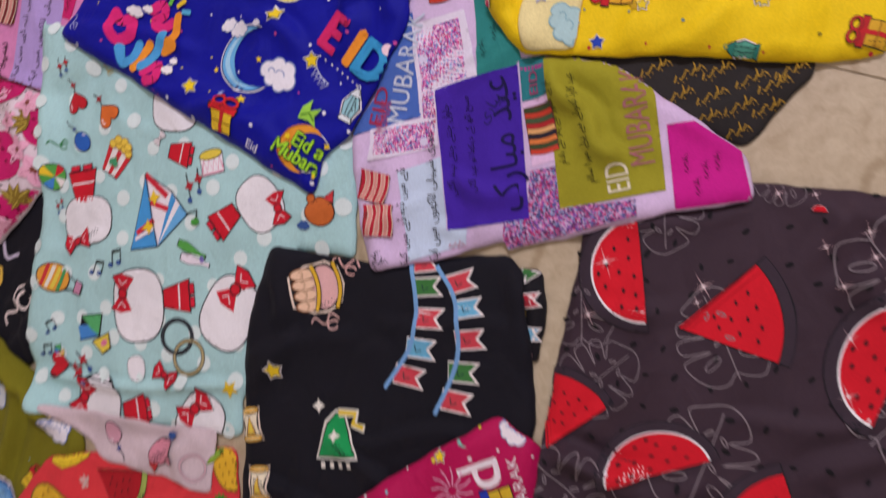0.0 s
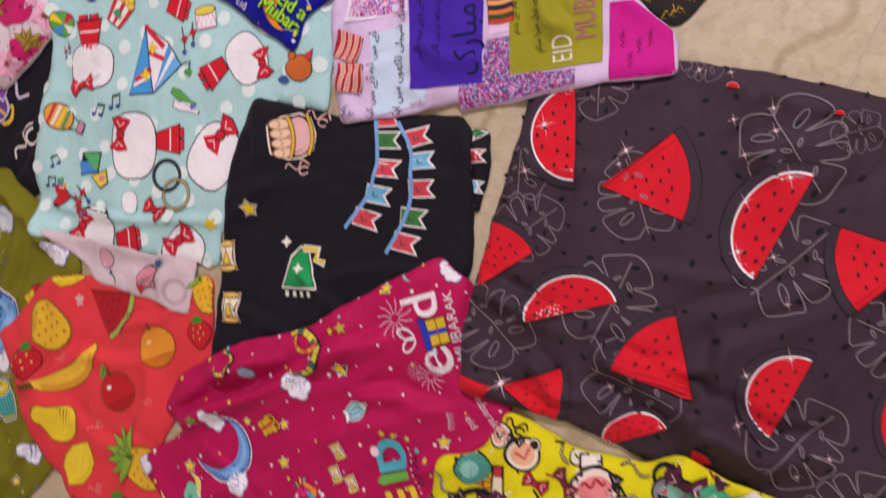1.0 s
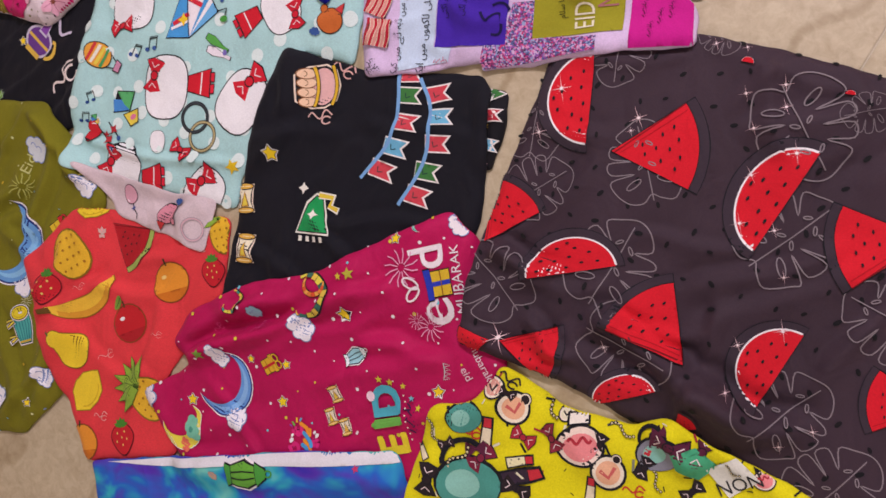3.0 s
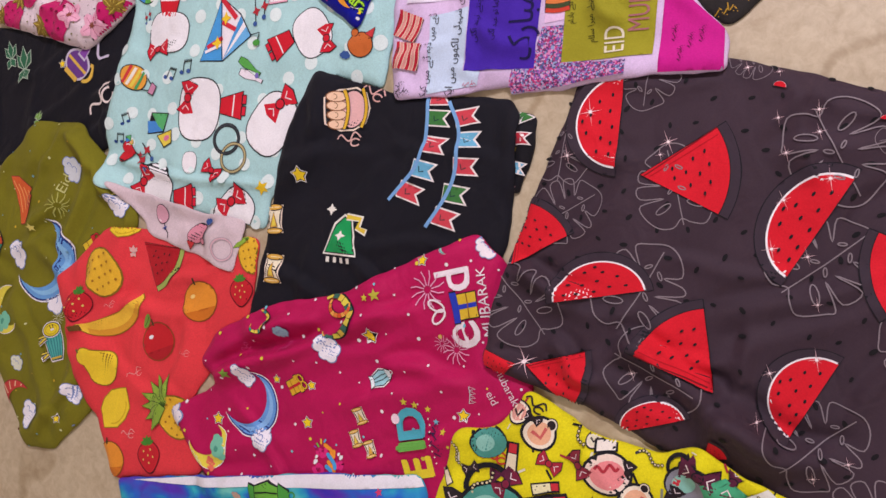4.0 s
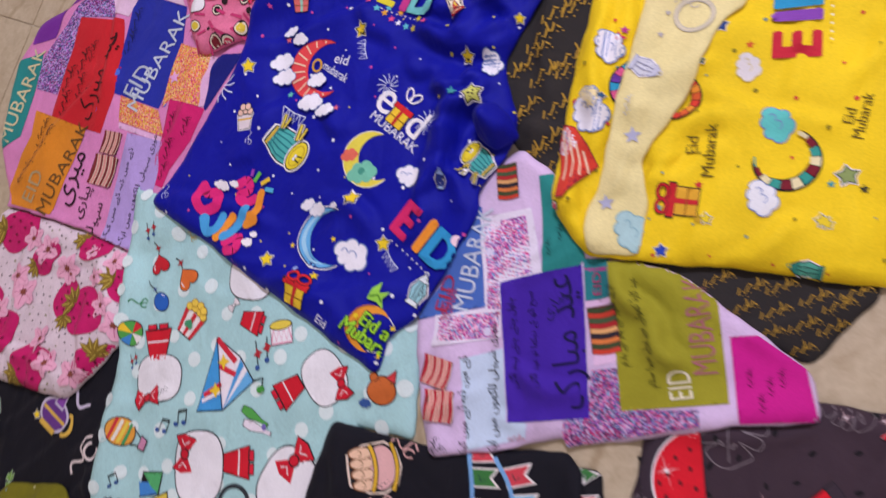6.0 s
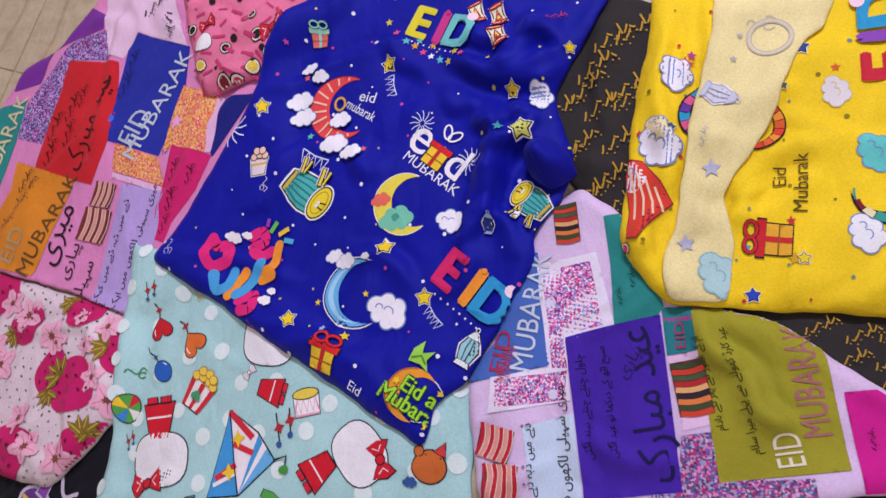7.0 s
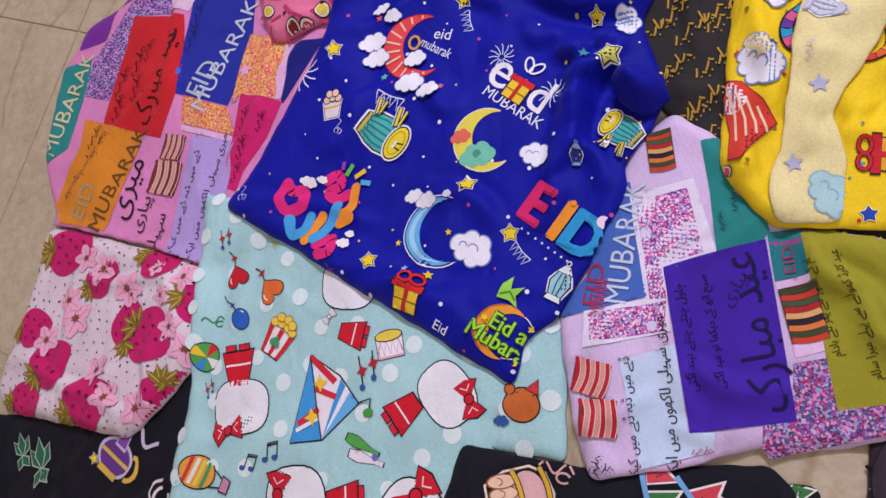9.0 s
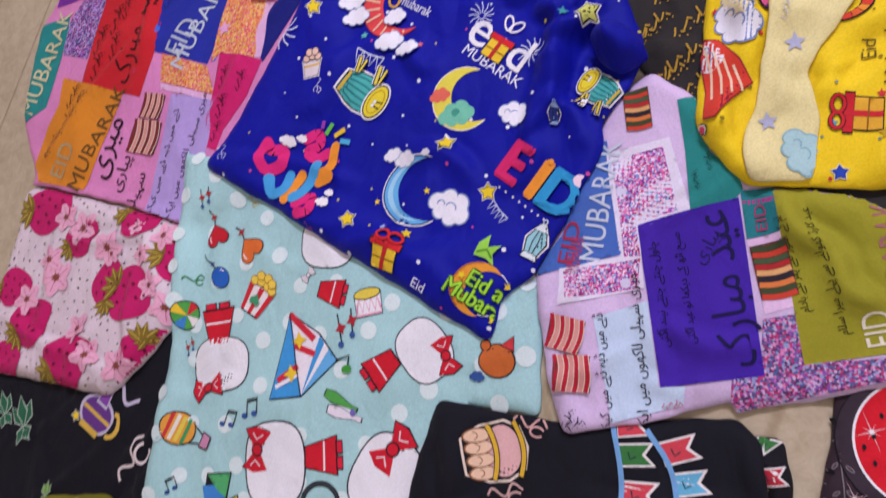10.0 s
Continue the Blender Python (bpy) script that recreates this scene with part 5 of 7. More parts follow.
pink_eid = lay("patchwork_dress", [(-0.759, 1.008), (-0.775, 0.968), (-0.805, 0.934), (-0.838, 0.881), (-0.907, 0.848), (-0.933, 0.799), (-0.956, 0.754), (-0.952, 0.643), (-0.946, 0.568), (-0.892, 0.483), (-0.878, 0.449), (-0.684, 0.427), (-0.496, 0.391), (-0.374, 0.462), (-0.264, 0.645), (-0.313, 0.922)], 0.012, cloth("pink_lawn", "e08cc0"), 13, "pink printed patchwork dress with coloured festive panels", wrinkle=0.0035)
panels(pink_eid, [
    ("panel", "e6c4dc", [(-0.738, 0.978), (-0.601, 1.011), (-0.518, 0.871), (-0.636, 0.902), (-0.659, 0.852), (-0.700, 0.859)]),
    ("panel", "7a2f9a", [(-0.778, 0.967), (-0.724, 0.942), (-0.725, 0.915), (-0.788, 0.900), (-0.835, 0.875), (-0.817, 0.927)]),
    ("panel", "glit_purple", [(-0.715, 0.913), (-0.699, 0.853), (-0.787, 0.853), (-0.807, 0.686), (-0.872, 0.697), (-0.882, 0.746), (-0.854, 0.800), (-0.815, 0.857), (-0.783, 0.897)]),
    ("panel", "7a2f9a", [(-0.906, 0.846), (-0.834, 0.872), (-0.853, 0.809), (-0.915, 0.793)]),
    ("panel", "2f8a86", [(-0.952, 0.755), (-0.877, 0.778), (-0.873, 0.740), (-0.878, 0.672), (-0.884, 0.594), (-0.932, 0.565), (-0.974, 0.643)]),
    ("panel", "c81f28", [(-0.791, 0.853), (-0.666, 0.845), (-0.638, 0.723), (-0.661, 0.610), (-0.802, 0.633), (-0.804, 0.716), (-0.793, 0.790)]),
    ("panel", "262f9e", [(-0.635, 0.900), (-0.513, 0.869), (-0.498, 0.749), (-0.524, 0.664), (-0.644, 0.691), (-0.654, 0.797), (-0.653, 0.868)]),
    ("panel", "glit_orange", [(-0.508, 0.796), (-0.426, 0.773), (-0.428, 0.672), (-0.502, 0.681), (-0.517, 0.666), (-0.515, 0.726)]),
    ("panel", "e8b8dc", [(-0.428, 0.771), (-0.411, 0.767), (-0.417, 0.673), (-0.429, 0.671)]),
    ("panel", "1c1f7a", [(-0.410, 0.767), (-0.354, 0.776), (-0.413, 0.664), (-0.418, 0.671)]),
    ("panel", "glit_orange", [(-0.627, 0.688), (-0.524, 0.661), (-0.499, 0.611), (-0.621, 0.637)]),
    ("panel", "e8b8dc", [(-0.621, 0.635), (-0.497, 0.609), (-0.495, 0.599), (-0.618, 0.624)]),
    ("panel", "d01f6c", [(-0.501, 0.684), (-0.415, 0.668), (-0.430, 0.606), (-0.464, 0.549), (-0.471, 0.514), (-0.498, 0.521), (-0.502, 0.587)]),
    ("panel", "de8a1e", [(-0.857, 0.651), (-0.700, 0.617), (-0.704, 0.588), (-0.723, 0.498), (-0.743, 0.440), (-0.854, 0.451), (-0.882, 0.483), (-0.869, 0.557), (-0.851, 0.598)]),
    ("panel", "b9a0dc", [(-0.593, 0.615), (-0.498, 0.602), (-0.490, 0.537), (-0.490, 0.493), (-0.491, 0.391), (-0.593, 0.407), (-0.592, 0.456), (-0.592, 0.535)]),
])
printed(pink_eid, [
    ("lettering", -0.692, 0.726, 82, 0.0253, "greet", "3a0a10", 0.85),
    ("script", -0.753, 0.760, 80, 0.0143, "2a0f14"),
    ("script", -0.741, 0.707, 81, 0.0128, "2a0f14"),
    ("script", -0.782, 0.721, 80, 0.0144, "2a0f14"),
    ("script", -0.772, 0.668, 81, 0.0129, "2a0f14"),
    ("script", -0.734, 0.781, 80, 0.0104, "2a0f14"),
    ("lettering", -0.590, 0.717, 70, 0.0203, "EID", "b8c0cc", 0.8),
    ("lettering", -0.552, 0.760, 70, 0.0165, "MUBARAK", "c8d0dc", 0.98),
    ("script", -0.634, 0.844, 76, 0.0126, "1a1f5a"),
    ("script", -0.637, 0.799, 76, 0.0125, "1a1f5a"),
    ("lettering", -0.809, 0.493, 76, 0.0175, "EID", "b8a070", 0.9),
    ("lettering", -0.737, 0.535, 72, 0.0158, "MUBARAK", "6a4a1c", 0.95),
    ("script", -0.821, 0.560, 69, 0.0140, "3a1f14"),
    ("script", -0.793, 0.597, 66, 0.0127, "3a1f14"),
    ("script", -0.843, 0.523, 70, 0.0127, "3a1f14"),
    ("script", -0.817, 0.614, 66, 0.0116, "3a1f14"),
    ("lettering", -0.909, 0.683, 78, 0.0177, "MUBARAK", "d8d0a0", 0.9),
    ("lettering", -0.697, 0.515, 79, 0.0179, "my", "2a1420", 1.0),
    ("lettering", -0.664, 0.472, 81, 0.0162, "dear", "2a1420", 1.0),
    ("lettering", -0.623, 0.437, 83, 0.0146, "pal", "2a1420", 1.0),
    ("lettering", -0.576, 0.495, 85, 0.0089, "box", "20182a", 1.15),
    ("lettering", -0.529, 0.506, 84, 0.0088, "friend", "20182a", 1.05),
    ("script", -0.483, 0.640, 78, 0.0100, "2a0f1c"),
    ("script", -0.475, 0.589, 77, 0.0098, "2a0f1c"),
    ("script", -0.446, 0.633, 76, 0.0087, "2a0f1c"),
    ("script", -0.478, 0.547, 76, 0.0086, "2a0f1c"),
    ("bangle_stack", -0.628, 0.593, -6, 0.0235, "7a2a2c"),
    ("bangle_stack", -0.632, 0.538, -6, 0.0313, "7a2a2c"),
    ("script", -0.611, 0.958, 49, 0.0140, "1b1a20"),
    ("script", -0.568, 0.914, -64, 0.0137, "1b1a20"),
    ("star_plain", -0.501, 0.726, 15, 0.0139, "e8a8d8"),
], 0.0021)
scatter(pink_eid, "sequin", ["e8c83a", "4a6ad0", "d83a8a", "f2e0c8"], 60, 0.006, 8, keep=lambda x, y: -0.72 < x < -0.48 and 0.5 < y < 0.75 and x + 0.55 * y > -0.33)

pink_dots = lay("pink_top", [(-0.573, 1.028), (-0.526, 0.920), (-0.483, 0.825), (-0.445, 0.767), (-0.359, 0.797), (-0.273, 0.857), (-0.199, 0.911), (-0.201, 0.983)], 0.020, cloth("pink_cotton", "e67a9c"), 14, "pink printed child's top bunched beside the blue kurta", wrinkle=0.007, scale=0.05)
scatter(pink_dots, "spot", ["2a1a20"], 22, 0.0055, 4)
scatter(pink_dots, "letter_bar", ["c83a70"], 90, 0.011, 5, "dash")
printed(pink_dots, [
    ("white_patch", -0.310, 0.832, 22, 0.0209),
    ("bow", -0.324, 0.879, 23, 0.0247),
    ("badge", -0.355, 0.870, 12, 0.0136, "1b1a20", "1b1a20"),
    ("badge", -0.278, 0.857, 12, 0.0154, "1b1a20", "1b1a20"),
    ("white_patch", -0.457, 0.856, 14, 0.0155),
    ("bow", -0.459, 0.893, 24, 0.0157),
    ("badge", -0.492, 0.885, 14, 0.0110, "1b1a20", "1b1a20"),
    ("badge", -0.413, 0.848, 13, 0.0104, "1b1a20", "1b1a20"),
    ("badge", -0.405, 0.788, 13, 0.0136, "7a1f2c", "7a1f2c"),
    ("badge", -0.371, 0.906, 13, 0.0093, "1b1a20", "1b1a20"),
    ("badge", -0.354, 0.815, 22, 0.0134, "e0c43a", "e0c43a"),
    ("badge", -0.454, 0.816, 14, 0.0106, "e0c43a", "e0c43a"),
    ("badge", -0.379, 0.786, 13, 0.0155, "c83a5a", "7a1f2c"),
    ("badge", -0.316, 0.797, 12, 0.0130, "c83a5a", "7a1f2c"),
])

olive = lay("olive_kurta", [(-0.679, -0.062), (-0.547, -0.038), (-0.398, -0.135), (-0.351, -0.179), (-0.333, -0.567), (-0.415, -0.691), (-0.486, -0.716), (-0.611, -0.603), (-0.847, -0.505), (-0.881, -0.304), (-0.739, -0.151)], 0.012, cloth("olive_cotton", "7a7516"), 15, "olive green kurta with small festive prints, loosely folded", wrinkle=0.006, creases=14, crease=0.006, scale=0.06,
            folds=[(-0.557, -0.047, -0.400, -0.153, 0.012, 0.018), (-0.490, -0.079, -0.505, -0.344, 0.009, 0.02), (-0.571, -0.303, -0.371, -0.406, 0.008, 0.02), (-0.354, -0.446, -0.452, -0.676, 0.01, 0.018), (-0.546, -0.189, -0.612, -0.291, 0.009, 0.02), (-0.596, -0.045, -0.373, -0.163, 0.009, 0.018), (-0.618, -0.429, -0.399, -0.640, 0.006, 0.02), (-0.438, -0.298, -0.377, -0.607, 0.007, 0.02)])
printed(olive, [
    ("crescent_moon", -0.555, -0.332, 159, 0.0829, "6aa0d8", "24357c", "8ac0e8", 0),
    ("cloud", -0.501, -0.397, -49, 0.0253),
    ("gift_box", -0.436, -0.263, -41, 0.0231, "e0c02a", "c8282c", "e0c02a"),
    ("cloud", -0.539, -0.132, -38, 0.0238, "d0d4d8"),
    ("cloud", -0.395, -0.169, -40, 0.0198),
    ("cloud", -0.632, -0.341, -42, 0.0268),
    ("cloud", -0.377, -0.553, -54, 0.0175),
    ("drum", -0.475, -0.478, 31, 0.0332),
    ("star_plain", -0.386, -0.086, 32, 0.0168, "d8862c"),
    ("banded_moon", -0.421, -0.114, -52, 0.0226, "c8802c", "d8b42c", "6a4a3c"),
    ("star", -0.332, -0.133, 19, 0.0101),
    ("star_plain", -0.383, -0.321, 20, 0.0106, "d8c83a"),
    ("lantern", -0.332, -0.420, 31, 0.0209, "4a5a6a", "8a94a0"),
    ("striped_hat", -0.666, -0.226, 34, 0.0559, "d8602c", "e89a5a"),
    ("clouded_moon", -0.630, -0.464, 40, 0.0504),
    ("striped_moon", -0.539, -0.643, 6, 0.0519, "c8403a", "f0c8a0", 0),
    ("cloud", -0.488, -0.641, -54, 0.0227),
    ("firework", -0.548, -0.212, 34, 0.0280, "b8b860"),
    ("firework", -0.477, -0.430, 20, 0.0165, "d8d9b0"),
    ("star_plain", -0.402, -0.143, 19, 0.0092, "e0d070"),
    ("star", -0.407, -0.619, 20, 0.0096),
    ("star_plain", -0.302, -0.567, 19, 0.0077, "d8d9b0"),
    ("lettering", -0.554, -0.166, 83, 0.0113, "Eid", "c8c880"),
    ("cloud", -0.562, -0.558, -31, 0.0147, "d8d8c0"),
    ("star_plain", -0.600, -0.275, 20, 0.0086, "e0d070"),
    ("banded_moon", -0.737, -0.354, -115, 0.0469, "3f8a6c", "c8502c", "e0c04a"),
    ("cloud", -0.352, -0.625, -7, 0.0159, "e0e0c8"),
])
scatter(olive, "dot", ["d8d9a0", "d8b42c", "7ab0c8"], 90, 0.0022, 7)

fruit = lay("fruit_shirt", [(-0.404, -0.215), (-0.211, -0.167), (-0.059, -0.136), (-0.030, -0.275), (-0.085, -0.401), (-0.116, -0.479), (-0.036, -0.559), (-0.053, -0.593), (-0.239, -0.676), (-0.323, -0.580), (-0.424, -0.462), (-0.499, -0.354)], 0.010, cloth("coral_cotton", "e43e44"), 16, "coral red shirt printed with yellow and red fruit", wrinkle=0.0028)
printed(fruit, [
    ("pineapple", -0.384, -0.297, 43, 0.0538),
    ("melon_wedge", -0.267, -0.235, -111, 0.0470, "b01a24", "a8b85a"),
    ("banana", -0.346, -0.353, 132, 0.0780),
    ("orange", -0.144, -0.282, 36, 0.0399),
    ("apple", -0.215, -0.386, 40, 0.0391),
    ("pear", -0.331, -0.476, 79, 0.0408),
    ("lemon", -0.275, -0.545, -17, 0.0449),
    ("berry", -0.167, -0.593, 28, 0.0343),
    ("berry", -0.411, -0.373, 17, 0.0347),
    ("berry", -0.063, -0.231, 23, 0.0293),
    ("pineapple", -0.130, -0.501, 66, 0.0481),
    ("pineapple_leaf", -0.155, -0.491, 88, 0.0536),
    ("orange", -0.255, -0.644, 31, 0.0382),
    ("pineapple", -0.061, -0.159, 29, 0.0402),
    ("pineapple_leaf", -0.081, -0.144, 62, 0.0271),
    ("lemon", -0.361, -0.195, -53, 0.0358),
    ("squiggle", -0.345, -0.355, 43, 0.0117, "eab0aa", 0.07),
    ("squiggle", -0.252, -0.461, 55, 0.0151, "eab0aa", 0.07),
    ("squiggle", -0.105, -0.200, 29, 0.0160, "eab0aa", 0.07),
    ("squiggle", -0.143, -0.381, 30, 0.0107, "eab0aa", 0.07),
    ("squiggle", -0.229, -0.576, 31, 0.0150, "eab0aa", 0.1),
    ("sprig", -0.329, -0.245, 17, 0.0139, "eaa8a4"),
    ("squiggle", -0.233, -0.262, 83, 0.0122, "e88088", 0.07),
])

mint = lay("mint_trousers", [(-0.521, 0.506), (-0.448, 0.497), (0.010, 0.351), (0.086, 0.350), (0.103, 0.178), (-0.000, 0.183), (0.024, 0.175), (0.007, 0.011), (-0.058, -0.051), (-0.051, -0.113), (-0.235, -0.131), (-0.442, -0.142), (-0.476, -0.030), (-0.492, 0.270), (-0.525, 0.513)], 0.010, cloth("mint_cotton", "b2dad8"), 17, "mint green spotted cotton trousers with red and white prints", wrinkle=0.0016, crease=0.0028,
           folds=[(-0.452, -0.090, -0.051, -0.040, 0.009, 0.008), (-0.425, 0.453, -0.416, 0.151, 0.002, 0.02)])
scatter(mint, "polka_dot", ["e2f0ec"], 95, 0.0125, 9, spread=0.08)
printed(mint, [
    ("white_patch", -0.389, 0.183, -170, 0.0409),
    ("red_patch", -0.406, 0.240, -165, 0.0315),
    ("bow", -0.403, 0.146, 25, 0.0242),
    ("white_patch", -0.237, 0.378, 3, 0.0381),
    ("red_patch", -0.218, 0.307, 84, 0.0237),
    ("bow", -0.262, 0.328, 54, 0.0109, "e8e0e0"),
    ("white_patch", -0.063, 0.241, -44, 0.0371),
    ("red_patch", -0.122, 0.210, -45, 0.0275),
    ("bow", -0.031, 0.238, -62, 0.0232),
    ("white_patch", -0.267, 0.057, 103, 0.0501),
    ("red_patch", -0.193, 0.081, 103, 0.0300),
    ("bow", -0.299, 0.072, 92, 0.0289),
    ("white_patch", -0.095, 0.069, 68, 0.0489),
    ("bow", -0.088, 0.107, 53, 0.0309),
    ("white_patch", -0.321, -0.116, 90, 0.0434),
    ("red_patch", -0.247, -0.109, 106, 0.0276),
    ("bow", -0.353, -0.107, 71, 0.0291),
    ("white_patch", -0.125, -0.107, 64, 0.0413),
    ("bow", -0.136, -0.087, 46, 0.0299),
    ("white_patch", -0.256, -0.043, 107, 0.0168),
    ("bow", -0.200, -0.045, -18, 0.0211),
    ("heart_balloon", -0.437, 0.376, 27, 0.0203, "c81f2c"),
    ("heart_balloon", -0.372, 0.360, 48, 0.0224),
    ("balloon", -0.419, 0.312, 38, 0.0178, "2f62b8"),
    ("popcorn", -0.344, 0.292, -24, 0.0309),
    ("kite", -0.265, 0.212, 17, 0.0597),
    ("toy_drum", -0.157, 0.297, 18, 0.0212),
    ("drum_stick", -0.188, 0.261, 32, 0.0239),
    ("music_note", -0.324, 0.128, 9, 0.0158),
    ("music_note", -0.358, 0.108, -9, 0.0148),
    ("hot_air_balloon", -0.434, 0.079, 76, 0.0346),
    ("bowling_pin", -0.170, 0.149, -173, 0.0272),
    ("hoop", -0.185, 0.019, 23, 0.0277, "3a3f44", "16161a"),
    ("hoop", -0.159, -0.010, 23, 0.0275, "b8a878", "4a4438"),
    ("toy_box", -0.348, 0.001, 39, 0.0373),
    ("toy", 0.041, 0.240, -1, 0.0266),
    ("beach_ball", -0.467, 0.248, 39, 0.0230),
    ("squiggle", -0.463, 0.306, 16, 0.0141, "3a8a4a"),
    ("heart_balloon", -0.412, -0.062, -81, 0.0217, "c81f2c"),
    ("drum_stick", -0.368, -0.061, 72, 0.0253),
    ("music_note", -0.438, -0.002, 30, 0.0116, "2a4a8a"),
    ("music_note", -0.440, -0.041, 4, 0.0116, "2a4a8a"),
    ("star_plain", -0.076, -0.045, 40, 0.0145, "e8c21c"),
    ("drum_stick", -0.464, 0.435, 27, 0.0148),
    ("squiggle", -0.382, 0.435, -24, 0.0099, "c8a83a"),
    ("drum_stick", -0.454, 0.203, 41, 0.0128),
    ("toy_box", -0.416, -0.039, 53, 0.0116),
])
mint_hem = lay("turned_hem", [(-0.423, -0.129), (-0.203, -0.127), (-0.094, -0.109), (-0.090, -0.210), (-0.180, -0.202), (-0.303, -0.199)], 0.003, cloth("mint_reverse", "d8c4c8"), 18, "pale reverse side of the cloth turned out", parent=mint.ob, wrinkle=0.0022)
printed(mint_hem, [
    ("balloon", -0.292, -0.155, -145, 0.0194, "d8a0b0"),
    ("toy", -0.187, -0.163, -163, 0.0240, "d88a9a"),
    ("hoop", -0.122, -0.175, -163, 0.0209, "d8b0b8", "b0a0a8"),
])

under_layer = lay("lower_layer", [(0.340, 0.191), (0.380, 0.195), (0.392, 0.145), (0.387, 0.073), (0.370, 0.074)], 0.006, cloth("black_cotton_under", "18161c"), 31, "folded lower layer with a coloured print")
printed(under_layer, [
    ("pennant", 0.361, 0.188, -48, 0.0124, "3f7a3c"),
    ("pennant", 0.369, 0.153, -76, 0.0133, "b82a3c"),
    ("pennant", 0.375, 0.109, -86, 0.0125, "6fb4d4"),
    ("star_plain", 0.363, 0.136, 17, 0.0054, "d8b03a"),
    ("star_plain", 0.377, 0.078, 17, 0.0062, "e0a8b0"),
])
black_cake = lay("black_shirt", [(-0.033, 0.181), (0.125, 0.173), (0.331, 0.209), (0.355, 0.187), (0.377, 0.094), (0.394, -0.009), (0.391, -0.157), (-0.026, -0.294), (-0.035, -0.202), (-0.055, 0.051)], 0.012, cloth("black_cotton", "15141d"), 19, "folded black shirt printed with a string of little flags", wrinkle=0.003, creases=12, crease=0.005,
                 folds=[(0.119, -0.086, 0.318, -0.031, 0.005, 0.014), (0.154, 0.096, 0.363, 0.116, 0.003, 0.018)])
printed(black_cake, [
    ("pot", 0.054, 0.128, 17, 0.0392),
    ("squiggle", 0.094, 0.170, -1, 0.0201, "d8a8a0"),
    ("squiggle", 0.073, 0.084, 23, 0.0206, "d8b0a8"),
    ("squiggle", 0.085, 0.195, -1, 0.0202, "c8b04a"),
    ("squiggle", 0.023, 0.188, 17, 0.0145, "a87ab0"),
    ("star", 0.002, -0.002, 17, 0.0139),
    ("bell", 0.110, -0.079, 12, 0.0412),
    ("oil_lamp", -0.032, -0.091, 17, 0.0274),
    ("oil_lamp", -0.004, -0.174, 13, 0.0274),
    ("star_plain", 0.078, -0.040, 17, 0.0073, "e8e4d8"),
    ("lantern", -0.058, -0.050, -169, 0.0187, "e8c83a", "cf3a3c"),
])
under_layer.ob.parent = black_cake.ob
for key in ("category", "group"):
    del under_layer.ob[key]
strings = Print(black_cake, 0.0022)
for run in ([(0.195, 0.181), (0.210, 0.125), (0.211, 0.068), (0.179, 0.003)], [(0.234, 0.183), (0.267, 0.137), (0.280, 0.061), (0.256, -0.021)]):
    pts = []
    for k in range(3):
        p0, p1, p2, p3 = (Vector(run[max(0, min(3, k + d))]) for d in (-1, 0, 1, 2))
        for i in range(8):
            q = i / 8
            pts.append(tuple(0.5 * (2 * p1 + (p2 - p0) * q + (2 * p0 - 5 * p1 + 4 * p2 - p3) * q * q + (3 * p1 - p0 - 3 * p2 + p3) * q ** 3)))
    pts.append(run[3])
    strings.item("7aa8d8", line(pts, 0.0062), 0, 0, 0, 1)
strings.done("bunting_string", black_cake.ob)
printed(black_cake, [
    ("pennant", 0.216, 0.184, -77, 0.0162),
    ("pennant", 0.223, 0.152, -80, 0.0181, "3f7a3c"),
    ("pennant", 0.231, 0.109, -84, 0.0191),
    ("pennant", 0.225, 0.066, -89, 0.0192, "6fb4d4"),
    ("pennant", 0.212, 0.025, -95, 0.0194),
    ("pennant", 0.271, 0.165, -67, 0.0186),
    ("pennant", 0.286, 0.131, -74, 0.0176, "6fb4d4"),
    ("pennant", 0.294, 0.089, -78, 0.0186),
    ("pennant", 0.289, 0.043, -85, 0.0196, "3f7a3c"),
    ("pennant", 0.284, 0.002, -91, 0.0198),
], 0.0015)

